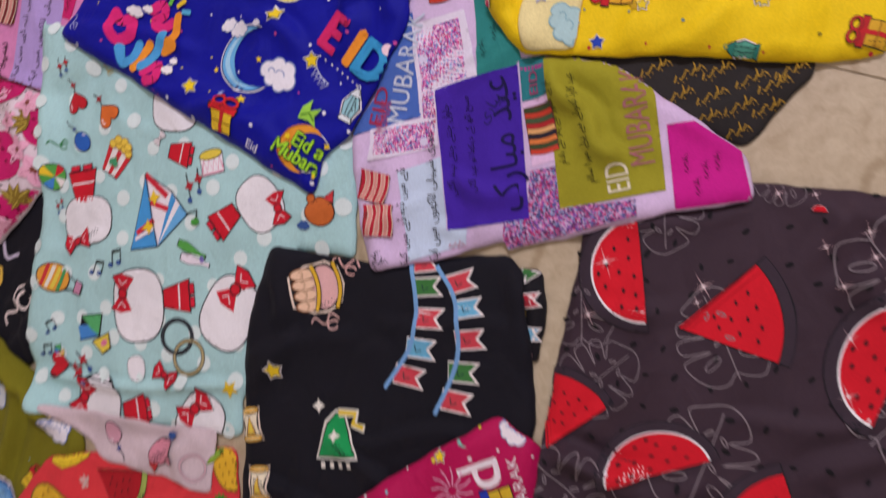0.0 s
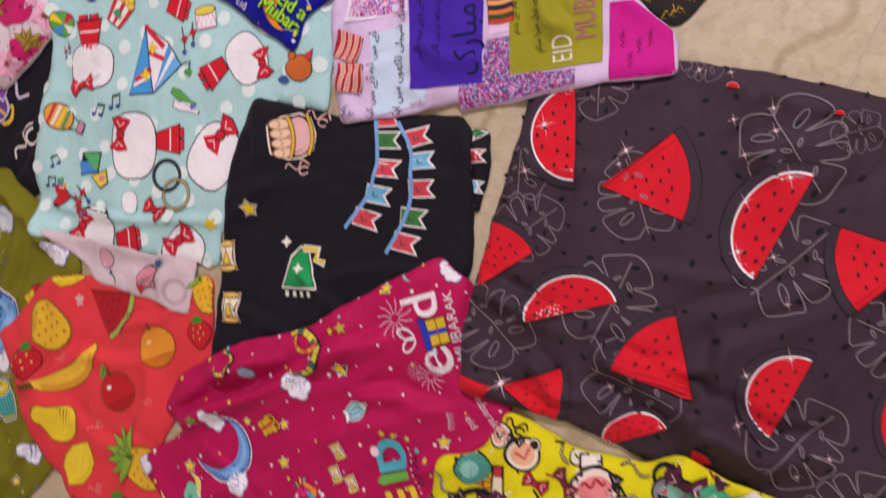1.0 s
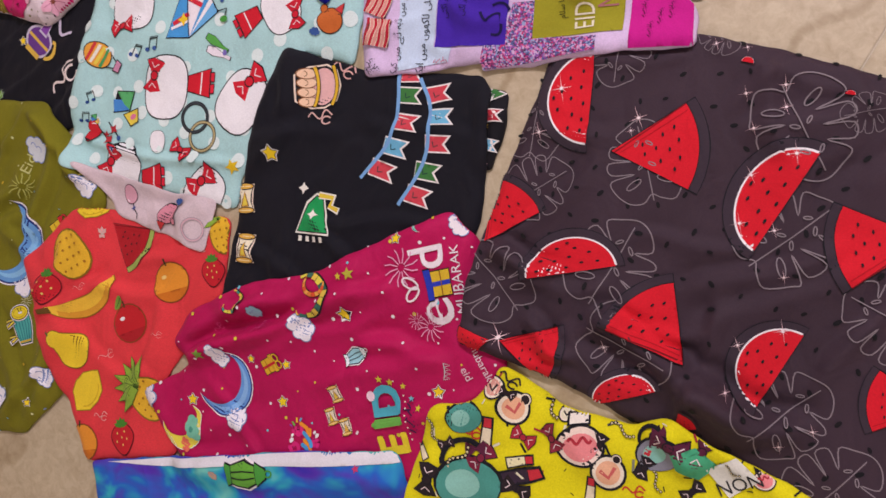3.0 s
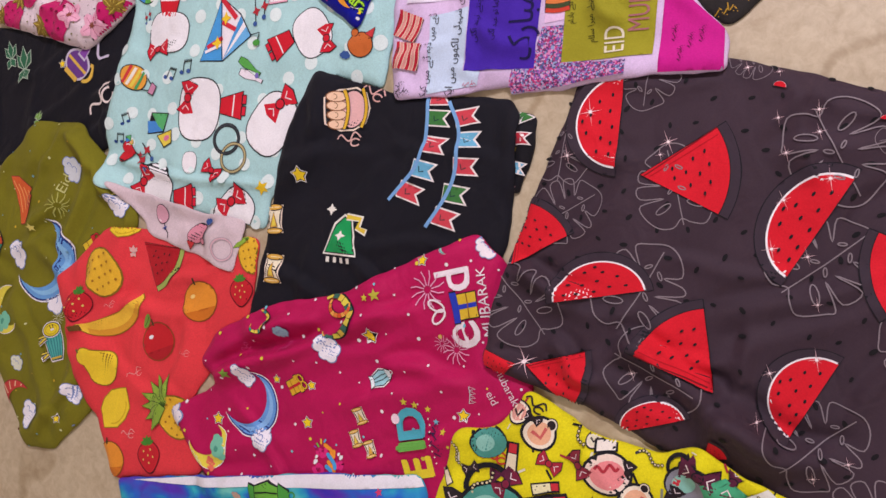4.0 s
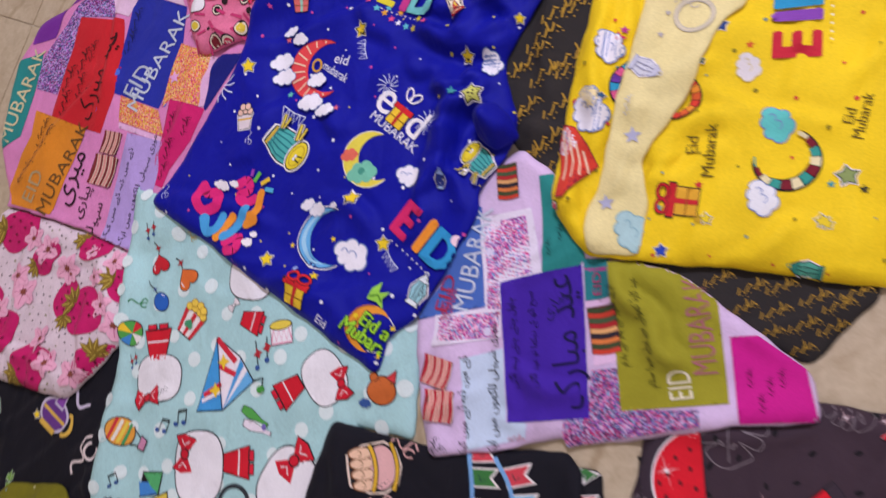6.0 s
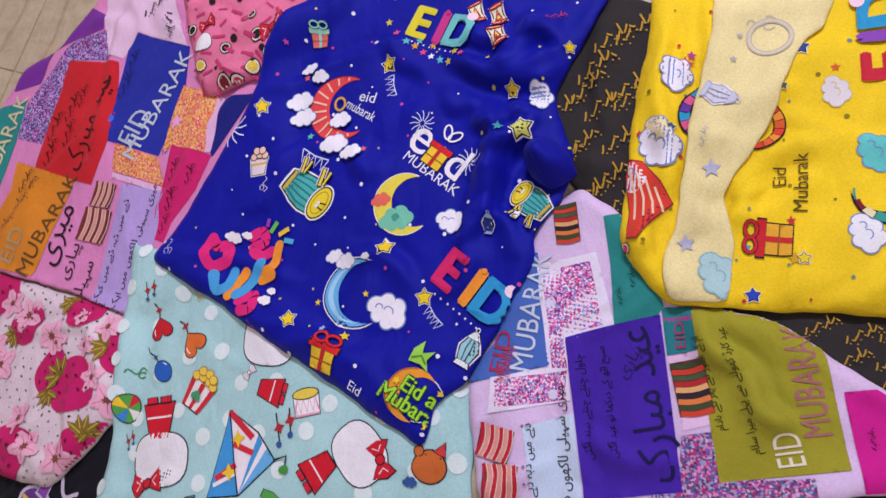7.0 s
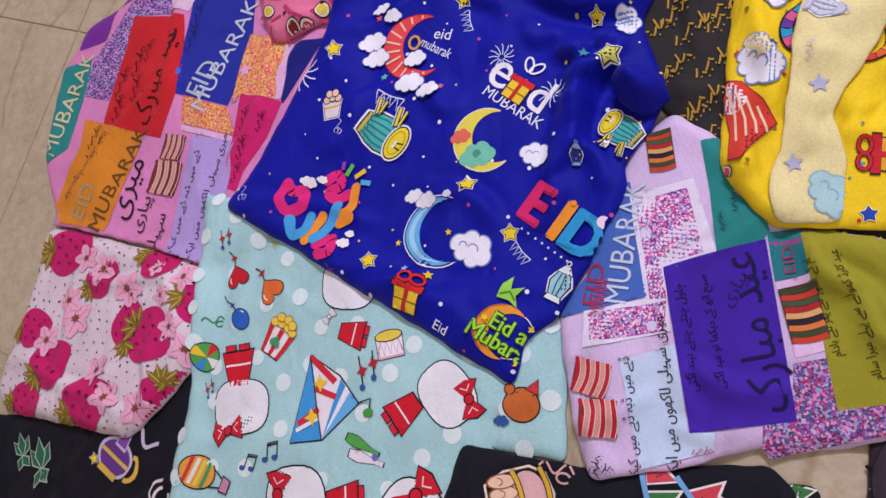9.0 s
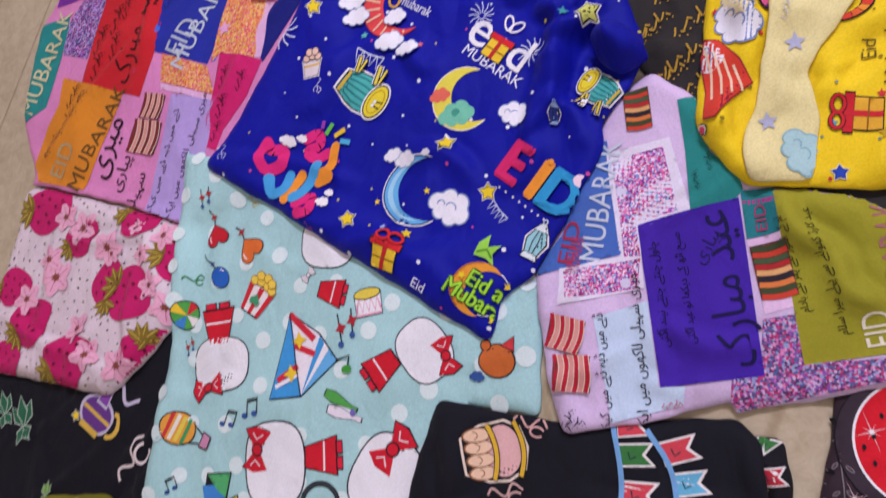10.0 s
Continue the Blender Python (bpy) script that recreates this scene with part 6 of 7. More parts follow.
dark_gold = lay("charcoal_kurta", [(0.127, 0.780), (0.133, 0.713), (0.190, 0.630), (0.342, 0.471), (0.564, 0.394), (0.612, 0.375), (0.677, 0.472), (0.676, 0.501), (0.614, 0.775), (0.218, 0.920), (0.145, 0.811), (0.164, 0.866)], 0.008, cloth("charcoal_cotton", "2f2b2a"), 20, "charcoal kurta with gold handwriting print", wrinkle=0.0035)
printed(dark_gold, [
    ("script", 0.161, 0.742, 42, 0.0149),
    ("script", 0.193, 0.691, 42, 0.0135),
    ("script", 0.218, 0.745, 39, 0.0142),
    ("script", 0.245, 0.696, 42, 0.0135),
    ("script", 0.195, 0.772, 45, 0.0141),
    ("script", 0.238, 0.642, 42, 0.0135),
    ("script", 0.174, 0.669, 45, 0.0141),
    ("script", 0.216, 0.620, 42, 0.0135),
    ("script", 0.255, 0.758, 42, 0.0135),
    ("script", 0.253, 0.608, 42, 0.0120),
    ("script", 0.204, 0.801, 42, 0.0149),
    ("script", 0.224, 0.843, 42, 0.0149),
    ("script", 0.252, 0.773, 42, 0.0149),
    ("script", 0.253, 0.857, 40, 0.0156),
    ("script", 0.494, 0.469, 32, 0.0094),
    ("script", 0.536, 0.463, 32, 0.0094),
    ("script", 0.526, 0.434, 32, 0.0094),
    ("script", 0.569, 0.468, 32, 0.0094),
    ("script", 0.566, 0.436, 32, 0.0094),
    ("script", 0.609, 0.459, 32, 0.0094),
    ("script", 0.600, 0.424, 32, 0.0094),
    ("script", 0.635, 0.453, 32, 0.0094),
    ("script", 0.597, 0.392, 32, 0.0094),
    ("script", 0.632, 0.425, 32, 0.0094),
    ("script", 0.562, 0.408, 27, 0.0089),
    ("script", 0.652, 0.471, 32, 0.0094),
])

magenta = lay("magenta_shirt", [(0.347, -0.004), (0.405, -0.034), (0.441, -0.122), (0.502, -0.201), (0.502, -0.264), (0.432, -0.423), (0.306, -0.497), (0.011, -0.603), (-0.057, -0.554), (-0.135, -0.490), (-0.055, -0.406), (-0.102, -0.384), (-0.078, -0.311), (0.015, -0.234), (0.141, -0.174), (0.256, -0.077)], 0.014, cloth("magenta_cotton", "b60852", 0.66, 0.14, 0.22, 0.02, 0.24), 21, "magenta shirt with festive prints, loosely folded", wrinkle=0.004, creases=12, crease=0.0055,
              folds=[(-0.103, -0.430, 0.165, -0.230, 0.02, 0.02), (0.165, -0.230, 0.288, -0.133, 0.009, 0.018), (0.254, -0.250, 0.413, -0.223, 0.008, 0.02), (0.194, -0.351, 0.375, -0.237, 0.006, 0.022), (0.020, -0.278, 0.116, -0.211, 0.008, 0.016), (-0.072, -0.352, 0.069, -0.232, 0.008, 0.018), (0.078, -0.341, 0.293, -0.188, 0.006, 0.02), (-0.031, -0.531, 0.128, -0.426, 0.006, 0.025)])
printed(magenta, [
    ("eid_gift", 0.357, -0.122, 119, 0.0463, "ecdfe4", "d8b42c", "2a3ab0"),
    ("lettering", 0.394, -0.100, 114, 0.0073, "MUBARAK", "ecdfe4", 1.1),
    ("crescent_moon", 0.030, -0.412, 158, 0.0557, "6a9ad8", "24357c", "8ab8e8", 0),
    ("cloud", 0.072, -0.457, -46, 0.0198),
    ("cloud", 0.156, -0.262, -50, 0.0196),
    ("cloud", 0.009, -0.366, -62, 0.0168),
    ("star", 0.224, -0.217, 22, 0.0129),
    ("star", -0.028, -0.464, 17, 0.0114),
    ("star", 0.149, -0.400, 26, 0.0105),
    ("star", 0.413, -0.280, 17, 0.0110),
    ("star", 0.276, -0.071, 17, 0.0096),
    ("star", 0.139, -0.336, 29, 0.0084),
    ("star", 0.070, -0.351, 17, 0.0076),
    ("gift_box", 0.112, -0.345, -45, 0.0181, "e0b02a", "e0b02a"),
    ("lantern", 0.260, -0.275, -46, 0.0246),
    ("oil_lamp", 0.243, -0.349, 38, 0.0150),
    ("oil_lamp", 0.246, -0.388, 38, 0.0151),
    ("oil_lamp", 0.276, -0.394, 38, 0.0148),
    ("banded_moon", 0.154, -0.206, -166, 0.0381, "e0c04a", "3a6a5a", "e0d04a"),
    ("banded_moon", 0.157, -0.185, 81, 0.0226, "e0803a", "d8542c", "e8a04a"),
    ("banded_moon", 0.012, -0.265, 162, 0.0210, "e0c04a", "3a8a7a", "d8c84a"),
    ("star_plain", 0.216, -0.149, 28, 0.0110, "b8b03a"),
    ("star_plain", 0.199, -0.159, 17, 0.0070, "d8c83a"),
    ("clouded_moon", -0.032, -0.517, 135, 0.0415),
    ("cloud", 0.062, -0.267, 29, 0.0097, "9ac8d8"),
    ("cloud", -0.110, -0.377, 30, 0.0105, "7ab0c8"),
    ("star_plain", -0.021, -0.373, 17, 0.0103, "7aa03a"),
    ("eid_lettering", 0.350, -0.357, 120, 0.0248, "e6cf2c", "6cb04a", "4fa8b8"),
    ("script", 0.382, -0.332, 120, 0.0122, "3a1f4a"),
    ("script", -0.149, -0.313, 54, 0.0071, "d84a8a"),
    ("greeting", 0.205, -0.449, 64, 0.0268),
    ("firework", 0.300, -0.112, 28, 0.0323, "e0a0c0"),
    ("firework", 0.371, -0.187, 17, 0.0250, "e0a0c0"),
    ("firework", 0.346, -0.186, 50, 0.0150, "e0a0c0"),
    ("lettering", 0.449, -0.236, -44, 0.0063, "eid", "e6c8d4"),
    ("lettering", 0.466, -0.210, -44, 0.0062, "mubarak", "e6c8d4"),
    ("bunting", 0.417, -0.244, 105, 0.0082, "c8d8dc"),
    ("squiggle", -0.015, -0.322, 64, 0.0101, "d84a8a", 0.1),
    ("squiggle", 0.074, -0.288, 73, 0.0097, "d84a8a", 0.1),
    ("cloud", 0.371, -0.020, -38, 0.0154, "e8dfe2"),
    ("crescent_moon", 0.308, -0.034, -5, 0.0159, "7ac0b0", "2a6a6a", "a0d8c8", 0),
    ("cloud", -0.129, -0.492, -54, 0.0239, "e8dfe2"),
    ("star_plain", 0.330, -0.295, 17, 0.0067, "d8c83a"),
    ("star_plain", 0.353, -0.293, 17, 0.0057, "d8c83a"),
    ("star_plain", 0.372, -0.307, 17, 0.0056, "7ac0d0"),
    ("star_plain", 0.390, -0.315, 17, 0.0056, "d8c83a"),
    ("star_plain", 0.311, -0.297, 17, 0.0067, "d8c83a"),
])
scatter(magenta, "dot", ["ecdfe4", "d8c83a", "7ac0d0", "ecdfe4"], 150, 0.0024, 12)

watermelon = lay("watermelon_kurta", [(0.628, 0.332), (0.750, 0.332), (0.953, 0.314), (1.040, 0.057), (1.077, -0.241), (0.901, -0.233), (0.798, -0.211), (0.696, -0.213), (0.589, -0.197), (0.497, -0.194), (0.420, -0.192), (0.411, -0.114), (0.409, -0.023), (0.413, 0.059), (0.424, 0.177), (0.428, 0.255), (0.491, 0.309)], 0.013, cloth("charcoal_violet", "3c2c36", 0.7, 0.14, 0.22, 0.02, 0.22), 22, "dark grey kurta printed with red watermelon slices", wrinkle=0.003, scale=0.09, creases=16, crease=0.005,
                 folds=[(0.415, -0.040, 0.538, -0.048, 0.014, 0.02), (0.600, -0.087, 0.752, -0.115, 0.014, 0.022), (0.742, -0.146, 0.916, -0.142, 0.013, 0.028), (0.504, -0.120, 0.594, -0.163, 0.01, 0.016), (0.762, -0.112, 0.840, -0.147, 0.009, 0.02), (0.846, 0.238, 0.814, 0.162, 0.004, 0.02), (0.705, -0.127, 0.868, -0.171, 0.013, 0.034), (0.431, -0.178, 0.590, -0.188, 0.013, 0.016),
                        (0.424, 0.251, 0.633, 0.303, 0.004, 0.012), (0.577, -0.147, 0.716, -0.165, 0.006, 0.02), (0.636, 0.319, 0.868, 0.296, 0.004, 0.010)])
scatter(watermelon, "seed", ["161418"], 190, 0.0052, 13, "seed", spread=0.2)
printed(watermelon, [
    ("leaf_outline", 0.794, 0.235, -140, 0.0705),
    ("leaf_outline", 0.820, 0.096, -37, 0.0681),
    ("leaf_outline", 0.881, -0.127, -36, 0.0624),
    ("leaf_outline", 0.610, 0.144, 28, 0.0599),
    ("leaf_outline", 0.610, -0.008, -15, 0.0707),
    ("leaf_outline", 0.666, -0.115, -100, 0.0665),
    ("leaf_outline", 0.447, -0.082, 53, 0.0634),
    ("leaf_outline", 0.528, 0.284, -174, 0.0502),
    ("leaf_outline", 0.473, 0.070, -46, 0.0528),
    ("leaf_outline", 0.438, 0.154, 6, 0.0498),
    ("leaf_outline", 0.957, 0.030, 74, 0.0584),
    ("leaf_outline", 0.965, -0.199, -27, 0.0616),
    ("leaf_outline", 0.655, 0.334, 90, 0.0301),
    ("leaf_outline", 0.856, 0.272, 114, 0.0298),
])
printed(watermelon, [
    ("melon_half", 0.509, 0.211, 12, 0.0675, "d51728", 1.08),
    ("melon_wedge", 0.619, 0.165, -72, 0.0618),
    ("melon_half", 0.802, 0.137, -15, 0.0763, "d51728", 0.9),
    ("melon_half", 0.557, -0.038, -64, 0.0663, "d51728", 0.88),
    ("melon_half", 0.860, -0.078, -13, 0.0583, "d51728", 1.06),
    ("melon_half", 0.681, -0.186, -55, 0.0477, "d51728", 0.8),
    ("melon_wedge", 0.695, -0.076, 54, 0.0582),
    ("melon_wedge", 0.920, 0.116, 112, 0.0548),
    ("melon_wedge", 0.430, 0.015, -17, 0.0499),
    ("melon_wedge", 0.531, -0.166, -88, 0.0461),
    ("melon_wedge", 1.001, -0.069, 101, 0.0407),
    ("melon_wedge", 0.448, -0.183, 118, 0.0286),
    ("melon_half", 0.700, 0.304, -90, 0.0081),
    ("melon_wedge", 0.765, -0.190, -30, 0.0167),
    ("melon_half", 0.832, 0.290, -89, 0.0062),
], 0.0013)
printed(watermelon, [
    ("sparkle", 0.462, 0.216, 24, 0.0169),
    ("sparkle", 0.449, 0.146, 27, 0.0137),
    ("sparkle", 0.755, 0.286, 21, 0.0107),
    ("sparkle", 0.583, 0.200, 36, 0.0143),
    ("sparkle", 0.711, 0.263, 25, 0.0088),
    ("sparkle", 0.734, 0.220, 30, 0.0102),
    ("sparkle", 0.754, 0.095, 26, 0.0125),
    ("sparkle", 0.794, 0.202, 23, 0.0135),
    ("sparkle", 0.749, 0.161, 39, 0.0110),
    ("sparkle", 0.798, 0.098, 30, 0.0100),
    ("sparkle", 0.827, 0.042, 25, 0.0085),
    ("sparkle", 0.800, -0.062, 35, 0.0103),
    ("sparkle", 0.847, -0.026, 25, 0.0128),
    ("sparkle", 0.804, -0.127, 26, 0.0089),
    ("sparkle", 0.918, -0.138, 30, 0.0083),
    ("sparkle", 0.886, -0.171, 26, 0.0085),
    ("sparkle", 0.654, 0.321, 30, 0.0090),
    ("sparkle", 0.694, 0.324, 25, 0.0074),
    ("sparkle", 0.481, -0.164, 38, 0.0193),
    ("sparkle", 0.578, 0.180, 26, 0.0080),
    ("sparkle", 0.764, 0.258, 30, 0.0100),
    ("sparkle", 0.633, -0.126, 32, 0.0097),
], 0.0026)

patchwork = lay("patchwork_kurta", [(0.078, 0.358), (0.092, 0.396), (0.131, 0.503), (0.146, 0.592), (0.199, 0.626), (0.248, 0.598), (0.296, 0.550), (0.340, 0.481), (0.438, 0.472), (0.528, 0.418), (0.612, 0.369), (0.629, 0.311), (0.543, 0.289), (0.449, 0.257), (0.330, 0.217), (0.324, 0.229), (0.223, 0.189), (0.136, 0.163), (0.117, 0.202), (0.090, 0.306)], 0.014, cloth("lilac_lawn", "dac0e2"), 23, "lilac patchwork kurta with coloured panels of handwriting", wrinkle=0.0025,
                folds=[(0.347, 0.476, 0.412, 0.402, 0.012, 0.02), (0.412, 0.402, 0.461, 0.344, 0.009, 0.02), (0.210, 0.417, 0.247, 0.238, 0.004, 0.012), (0.221, 0.234, 0.299, 0.242, 0.004, 0.012), (0.078, 0.347, 0.148, 0.172, 0.004, 0.02)])
panels(patchwork, [
    ("panel", "4a6ab8", [(0.128, 0.534), (0.153, 0.534), (0.186, 0.388), (0.068, 0.349), (0.108, 0.409)]),
    ("panel", "e6dcec", [(0.153, 0.518), (0.230, 0.539), (0.265, 0.441), (0.204, 0.422), (0.217, 0.348), (0.114, 0.318), (0.110, 0.364), (0.184, 0.385)]),
    ("panel", "glit_pink", [(0.162, 0.509), (0.223, 0.527), (0.248, 0.444), (0.199, 0.429), (0.209, 0.387), (0.189, 0.385)]),
    ("panel", "glit_pink", [(0.115, 0.361), (0.209, 0.384), (0.209, 0.347), (0.123, 0.327)]),
    ("panel", "2f8580", [(0.236, 0.585), (0.261, 0.593), (0.278, 0.521), (0.314, 0.489), (0.319, 0.475), (0.312, 0.463), (0.283, 0.449), (0.263, 0.442), (0.250, 0.521)]),
    ("panel", "2f7f86", [(0.316, 0.473), (0.352, 0.477), (0.361, 0.425), (0.327, 0.416)]),
    ("panel", "b03a8a", [(0.319, 0.461), (0.354, 0.465), (0.355, 0.460), (0.320, 0.456)]),
    ("panel", "c8d8ec", [(0.159, 0.307), (0.222, 0.333), (0.244, 0.233), (0.273, 0.238), (0.273, 0.217), (0.194, 0.184)]),
    ("panel", "e8c4e4", [(0.327, 0.414), (0.362, 0.425), (0.388, 0.344), (0.352, 0.330)]),
    ("panel", "glit_mix", [(0.322, 0.253), (0.351, 0.264), (0.350, 0.324), (0.386, 0.334), (0.395, 0.281), (0.442, 0.291), (0.443, 0.260), (0.323, 0.220)]),
    ("panel", "glit_mix", [(0.332, 0.245), (0.367, 0.260), (0.360, 0.326), (0.391, 0.332), (0.403, 0.279), (0.491, 0.299), (0.495, 0.278), (0.331, 0.217)]),
    ("panel", "4422a2", [(0.202, 0.425), (0.315, 0.465), (0.356, 0.261), (0.246, 0.233)]),
    ("panel", "9c9620", [(0.351, 0.472), (0.421, 0.486), (0.488, 0.454), (0.499, 0.431), (0.526, 0.313), (0.395, 0.278)]),
    ("panel", "c8188a", [(0.517, 0.395), (0.549, 0.402), (0.608, 0.370), (0.626, 0.310), (0.540, 0.290)]),
])
printed(patchwork, [
    ("lettering", 0.119, 0.399, 85, 0.0097, "EID", "a02a4a", 1.4),
    ("lettering", 0.153, 0.456, 86, 0.0141, "MUBARAK", "c8d0e0", 0.85),
    ("lettering", 0.128, 0.385, 86, 0.0088, "MUBARAK", "b04a7a", 0.4),
    ("spool", 0.188, 0.575, 11, 0.0258),
    ("bangle_stack", 0.127, 0.283, -8, 0.0221),
    ("bangle_stack", 0.140, 0.236, 5, 0.0237),
    ("spool", 0.358, 0.381, 16, 0.0318),
    ("lettering", 0.178, 0.242, 100, 0.0092, "box", "1b1a28", 0.88),
    ("lettering", 0.218, 0.273, 100, 0.0090, "friend", "1b1a28", 0.88),
    ("lettering", 0.235, 0.343, 102, 0.0079, "rice", "1a1038", 0.92),
    ("lettering", 0.264, 0.353, 103, 0.0078, "morning", "1a1038", 0.92),
    ("lettering", 0.312, 0.358, 105, 0.0253, "greet", "191248", 0.85),
    ("lettering", 0.286, 0.403, 64, 0.0108, "dear", "2a1f66", 1.0),
    ("script", 0.279, 0.507, 103, 0.0056, "10302e"),
    ("script", 0.266, 0.484, 104, 0.0056, "10302e"),
    ("lettering", 0.340, 0.441, 100, 0.0059, "EID", "a83a6a", 1.3),
    ("lettering", 0.377, 0.388, 109, 0.0074, "grape", "2a280c", 0.84),
    ("lettering", 0.410, 0.385, 109, 0.0081, "card", "2a280c", 0.84),
    ("lettering", 0.464, 0.325, 106, 0.0145, "EID", "e6dcc0", 0.62),
    ("lettering", 0.479, 0.405, 104, 0.0154, "MUBARAK", "a86a6a", 0.62),
    ("script", 0.546, 0.349, 100, 0.0055, "4a0f34"),
    ("script", 0.570, 0.343, 100, 0.0054, "4a0f34"),
    ("script", 0.563, 0.321, 100, 0.0054, "4a0f34"),
    ("script", 0.582, 0.355, 100, 0.0054, "4a0f34"),
    ("script", 0.150, 0.177, 18, 0.0075, "1b1a28"),
    ("script", 0.146, 0.177, 92, 0.0079, "1b1a28"),
    ("script", 0.261, 0.215, 17, 0.0056, "c83a6a"),
], 0.0021)
scatter(patchwork, "sequin", ["5aa8c8", "d83a9a", "c86ad0", "d8d0e8"], 34, 0.008, 18, keep=lambda x, y: (0.05 < x < 0.2 and 0.33 < y < 0.385) or (0.12 < x < 0.2 and 0.44 < y < 0.55))

yellow = lay("yellow_kurta", [(0.273, 0.858), (0.260, 0.718), (0.261, 0.548), (0.303, 0.495), (0.321, 0.477), (0.512, 0.484), (0.677, 0.481), (0.755, 0.496), (0.758, 0.932), (0.265, 0.967)], 0.016, cloth("yellow_cotton", "f4d000", 0.7, 0.14, 0.22, 0.02, 0.2), 24, "bright yellow kurta with festive prints", wrinkle=0.0045, creases=12, crease=0.005,
             folds=[(0.291, 0.860, 0.311, 0.605, 0.012, 0.018), (0.311, 0.605, 0.279, 0.532, 0.009, 0.016), (0.322, 0.816, 0.324, 0.608, 0.007, 0.014), (0.445, 0.679, 0.392, 0.609, 0.005, 0.02), (0.393, 0.582, 0.487, 0.642, 0.005, 0.02), (0.512, 0.486, 0.675, 0.489, 0.003, 0.015)])
printed(yellow, [
    ("eid_lettering", 0.551, 0.823, 94, 0.0287, "c8283a", "8a4ab0", "3a9ac8"),
    ("gift_box", 0.432, 0.563, 89, 0.0260, "e0a82a", "c8242c"),
    ("lettering", 0.441, 0.641, 92, 0.0073, "Eid", "5a4a1c"),
    ("lettering", 0.464, 0.634, 92, 0.0079, "Mubarak", "5a4a1c", 0.9),
    ("lettering", 0.623, 0.689, 83, 0.0062, "Eid", "5a4a1c"),
    ("lettering", 0.638, 0.691, 83, 0.0068, "Mubarak", "5a4a1c", 0.9),
    ("banded_moon", 0.558, 0.627, 128, 0.0402),
    ("cloud", 0.541, 0.672, -65, 0.0194, "6ac8c0"),
    ("cloud", 0.534, 0.575, -74, 0.0191, "ecebee"),
    ("star", 0.628, 0.612, 14, 0.0148, "8a9a5a"),
    ("star_plain", 0.611, 0.600, 6, 0.0054, "4a9aa0"),
    ("star_plain", 0.648, 0.597, 5, 0.0066, "3a3a2c"),
    ("star", 0.606, 0.553, 14, 0.0101, "e8cc1c"),
    ("cloud", 0.498, 0.752, -81, 0.0161, "e4dcdc", "d8c88a"),
    ("star_plain", 0.497, 0.783, 1, 0.0061, "d8602c"),
    ("banded_moon", 0.412, 0.706, 175, 0.0328, "d8602c", "e8922c", "d8402c"),
    ("star", 0.419, 0.495, 7, 0.0096, "2f4ab8"),
    ("star", 0.457, 0.809, 5, 0.0113, "2f4a8a"),
    ("star", 0.439, 0.755, 10, 0.0063, "4a5a3a"),
    ("cloud", 0.312, 0.778, -76, 0.0197),
    ("star_plain", 0.323, 0.788, 3, 0.0121, "d8305a"),
    ("star_plain", 0.330, 0.802, 3, 0.0068, "b83a8a"),
    ("banded_moon", 0.357, 0.724, -2, 0.0378, "3a9ac0", "d85a8a", "6a3a9a"),
    ("cloud", 0.299, 0.676, -57, 0.0251),
    ("cloud", 0.269, 0.637, -79, 0.0178),
    ("cloud", 0.296, 0.698, -57, 0.0164, "ecd9a0"),
    ("star", 0.313, 0.701, 3, 0.0066, "2f5a8a"),
    ("star_plain", 0.272, 0.697, 4, 0.0053, "c8303a"),
    ("star_plain", 0.462, 0.540, 6, 0.0088, "c8a01c"),
    ("star_plain", 0.456, 0.587, 9, 0.0058, "c8303a"),
    ("star_plain", 0.409, 0.551, 7, 0.0059, "6a9ab0"),
    ("badge", 0.267, 0.539, 11, 0.0086, "d84a6a", "c83a5a"),
    ("striped_hat", 0.286, 0.608, 4, 0.0568),
    ("lantern", 0.594, 0.490, 83, 0.0200, "5aa890", "3a8a7a"),
    ("gift_box", 0.729, 0.516, 80, 0.0211, "d8a82a", "b82a2c"),
    ("star", 0.471, 0.541, 7, 0.0086, "e8cc1c"),
    ("star", 0.612, 0.549, 6, 0.0079, "e8cc1c"),
])
scatter(yellow, "dot", ["8a7a1c", "c8303a", "6a8a8a"], 70, 0.0022, 14)
lining = lay("turned_lining", [(0.355, 0.918), (0.497, 0.902), (0.483, 0.838), (0.455, 0.813), (0.442, 0.771), (0.431, 0.724), (0.413, 0.674), (0.386, 0.637), (0.378, 0.613), (0.393, 0.559), (0.394, 0.485), (0.324, 0.479), (0.317, 0.523), (0.327, 0.573), (0.334, 0.668), (0.336, 0.710), (0.343, 0.761), (0.351, 0.818)], 0.0055, cloth("yellow_reverse", "ecdd9c"), 25, "pale cream reverse side of the cloth", parent=yellow.ob, wrinkle=0.0035,
             folds=[(0.383, 0.629, 0.330, 0.551, 0.007, 0.016), (0.375, 0.696, 0.354, 0.603, 0.004, 0.02)])
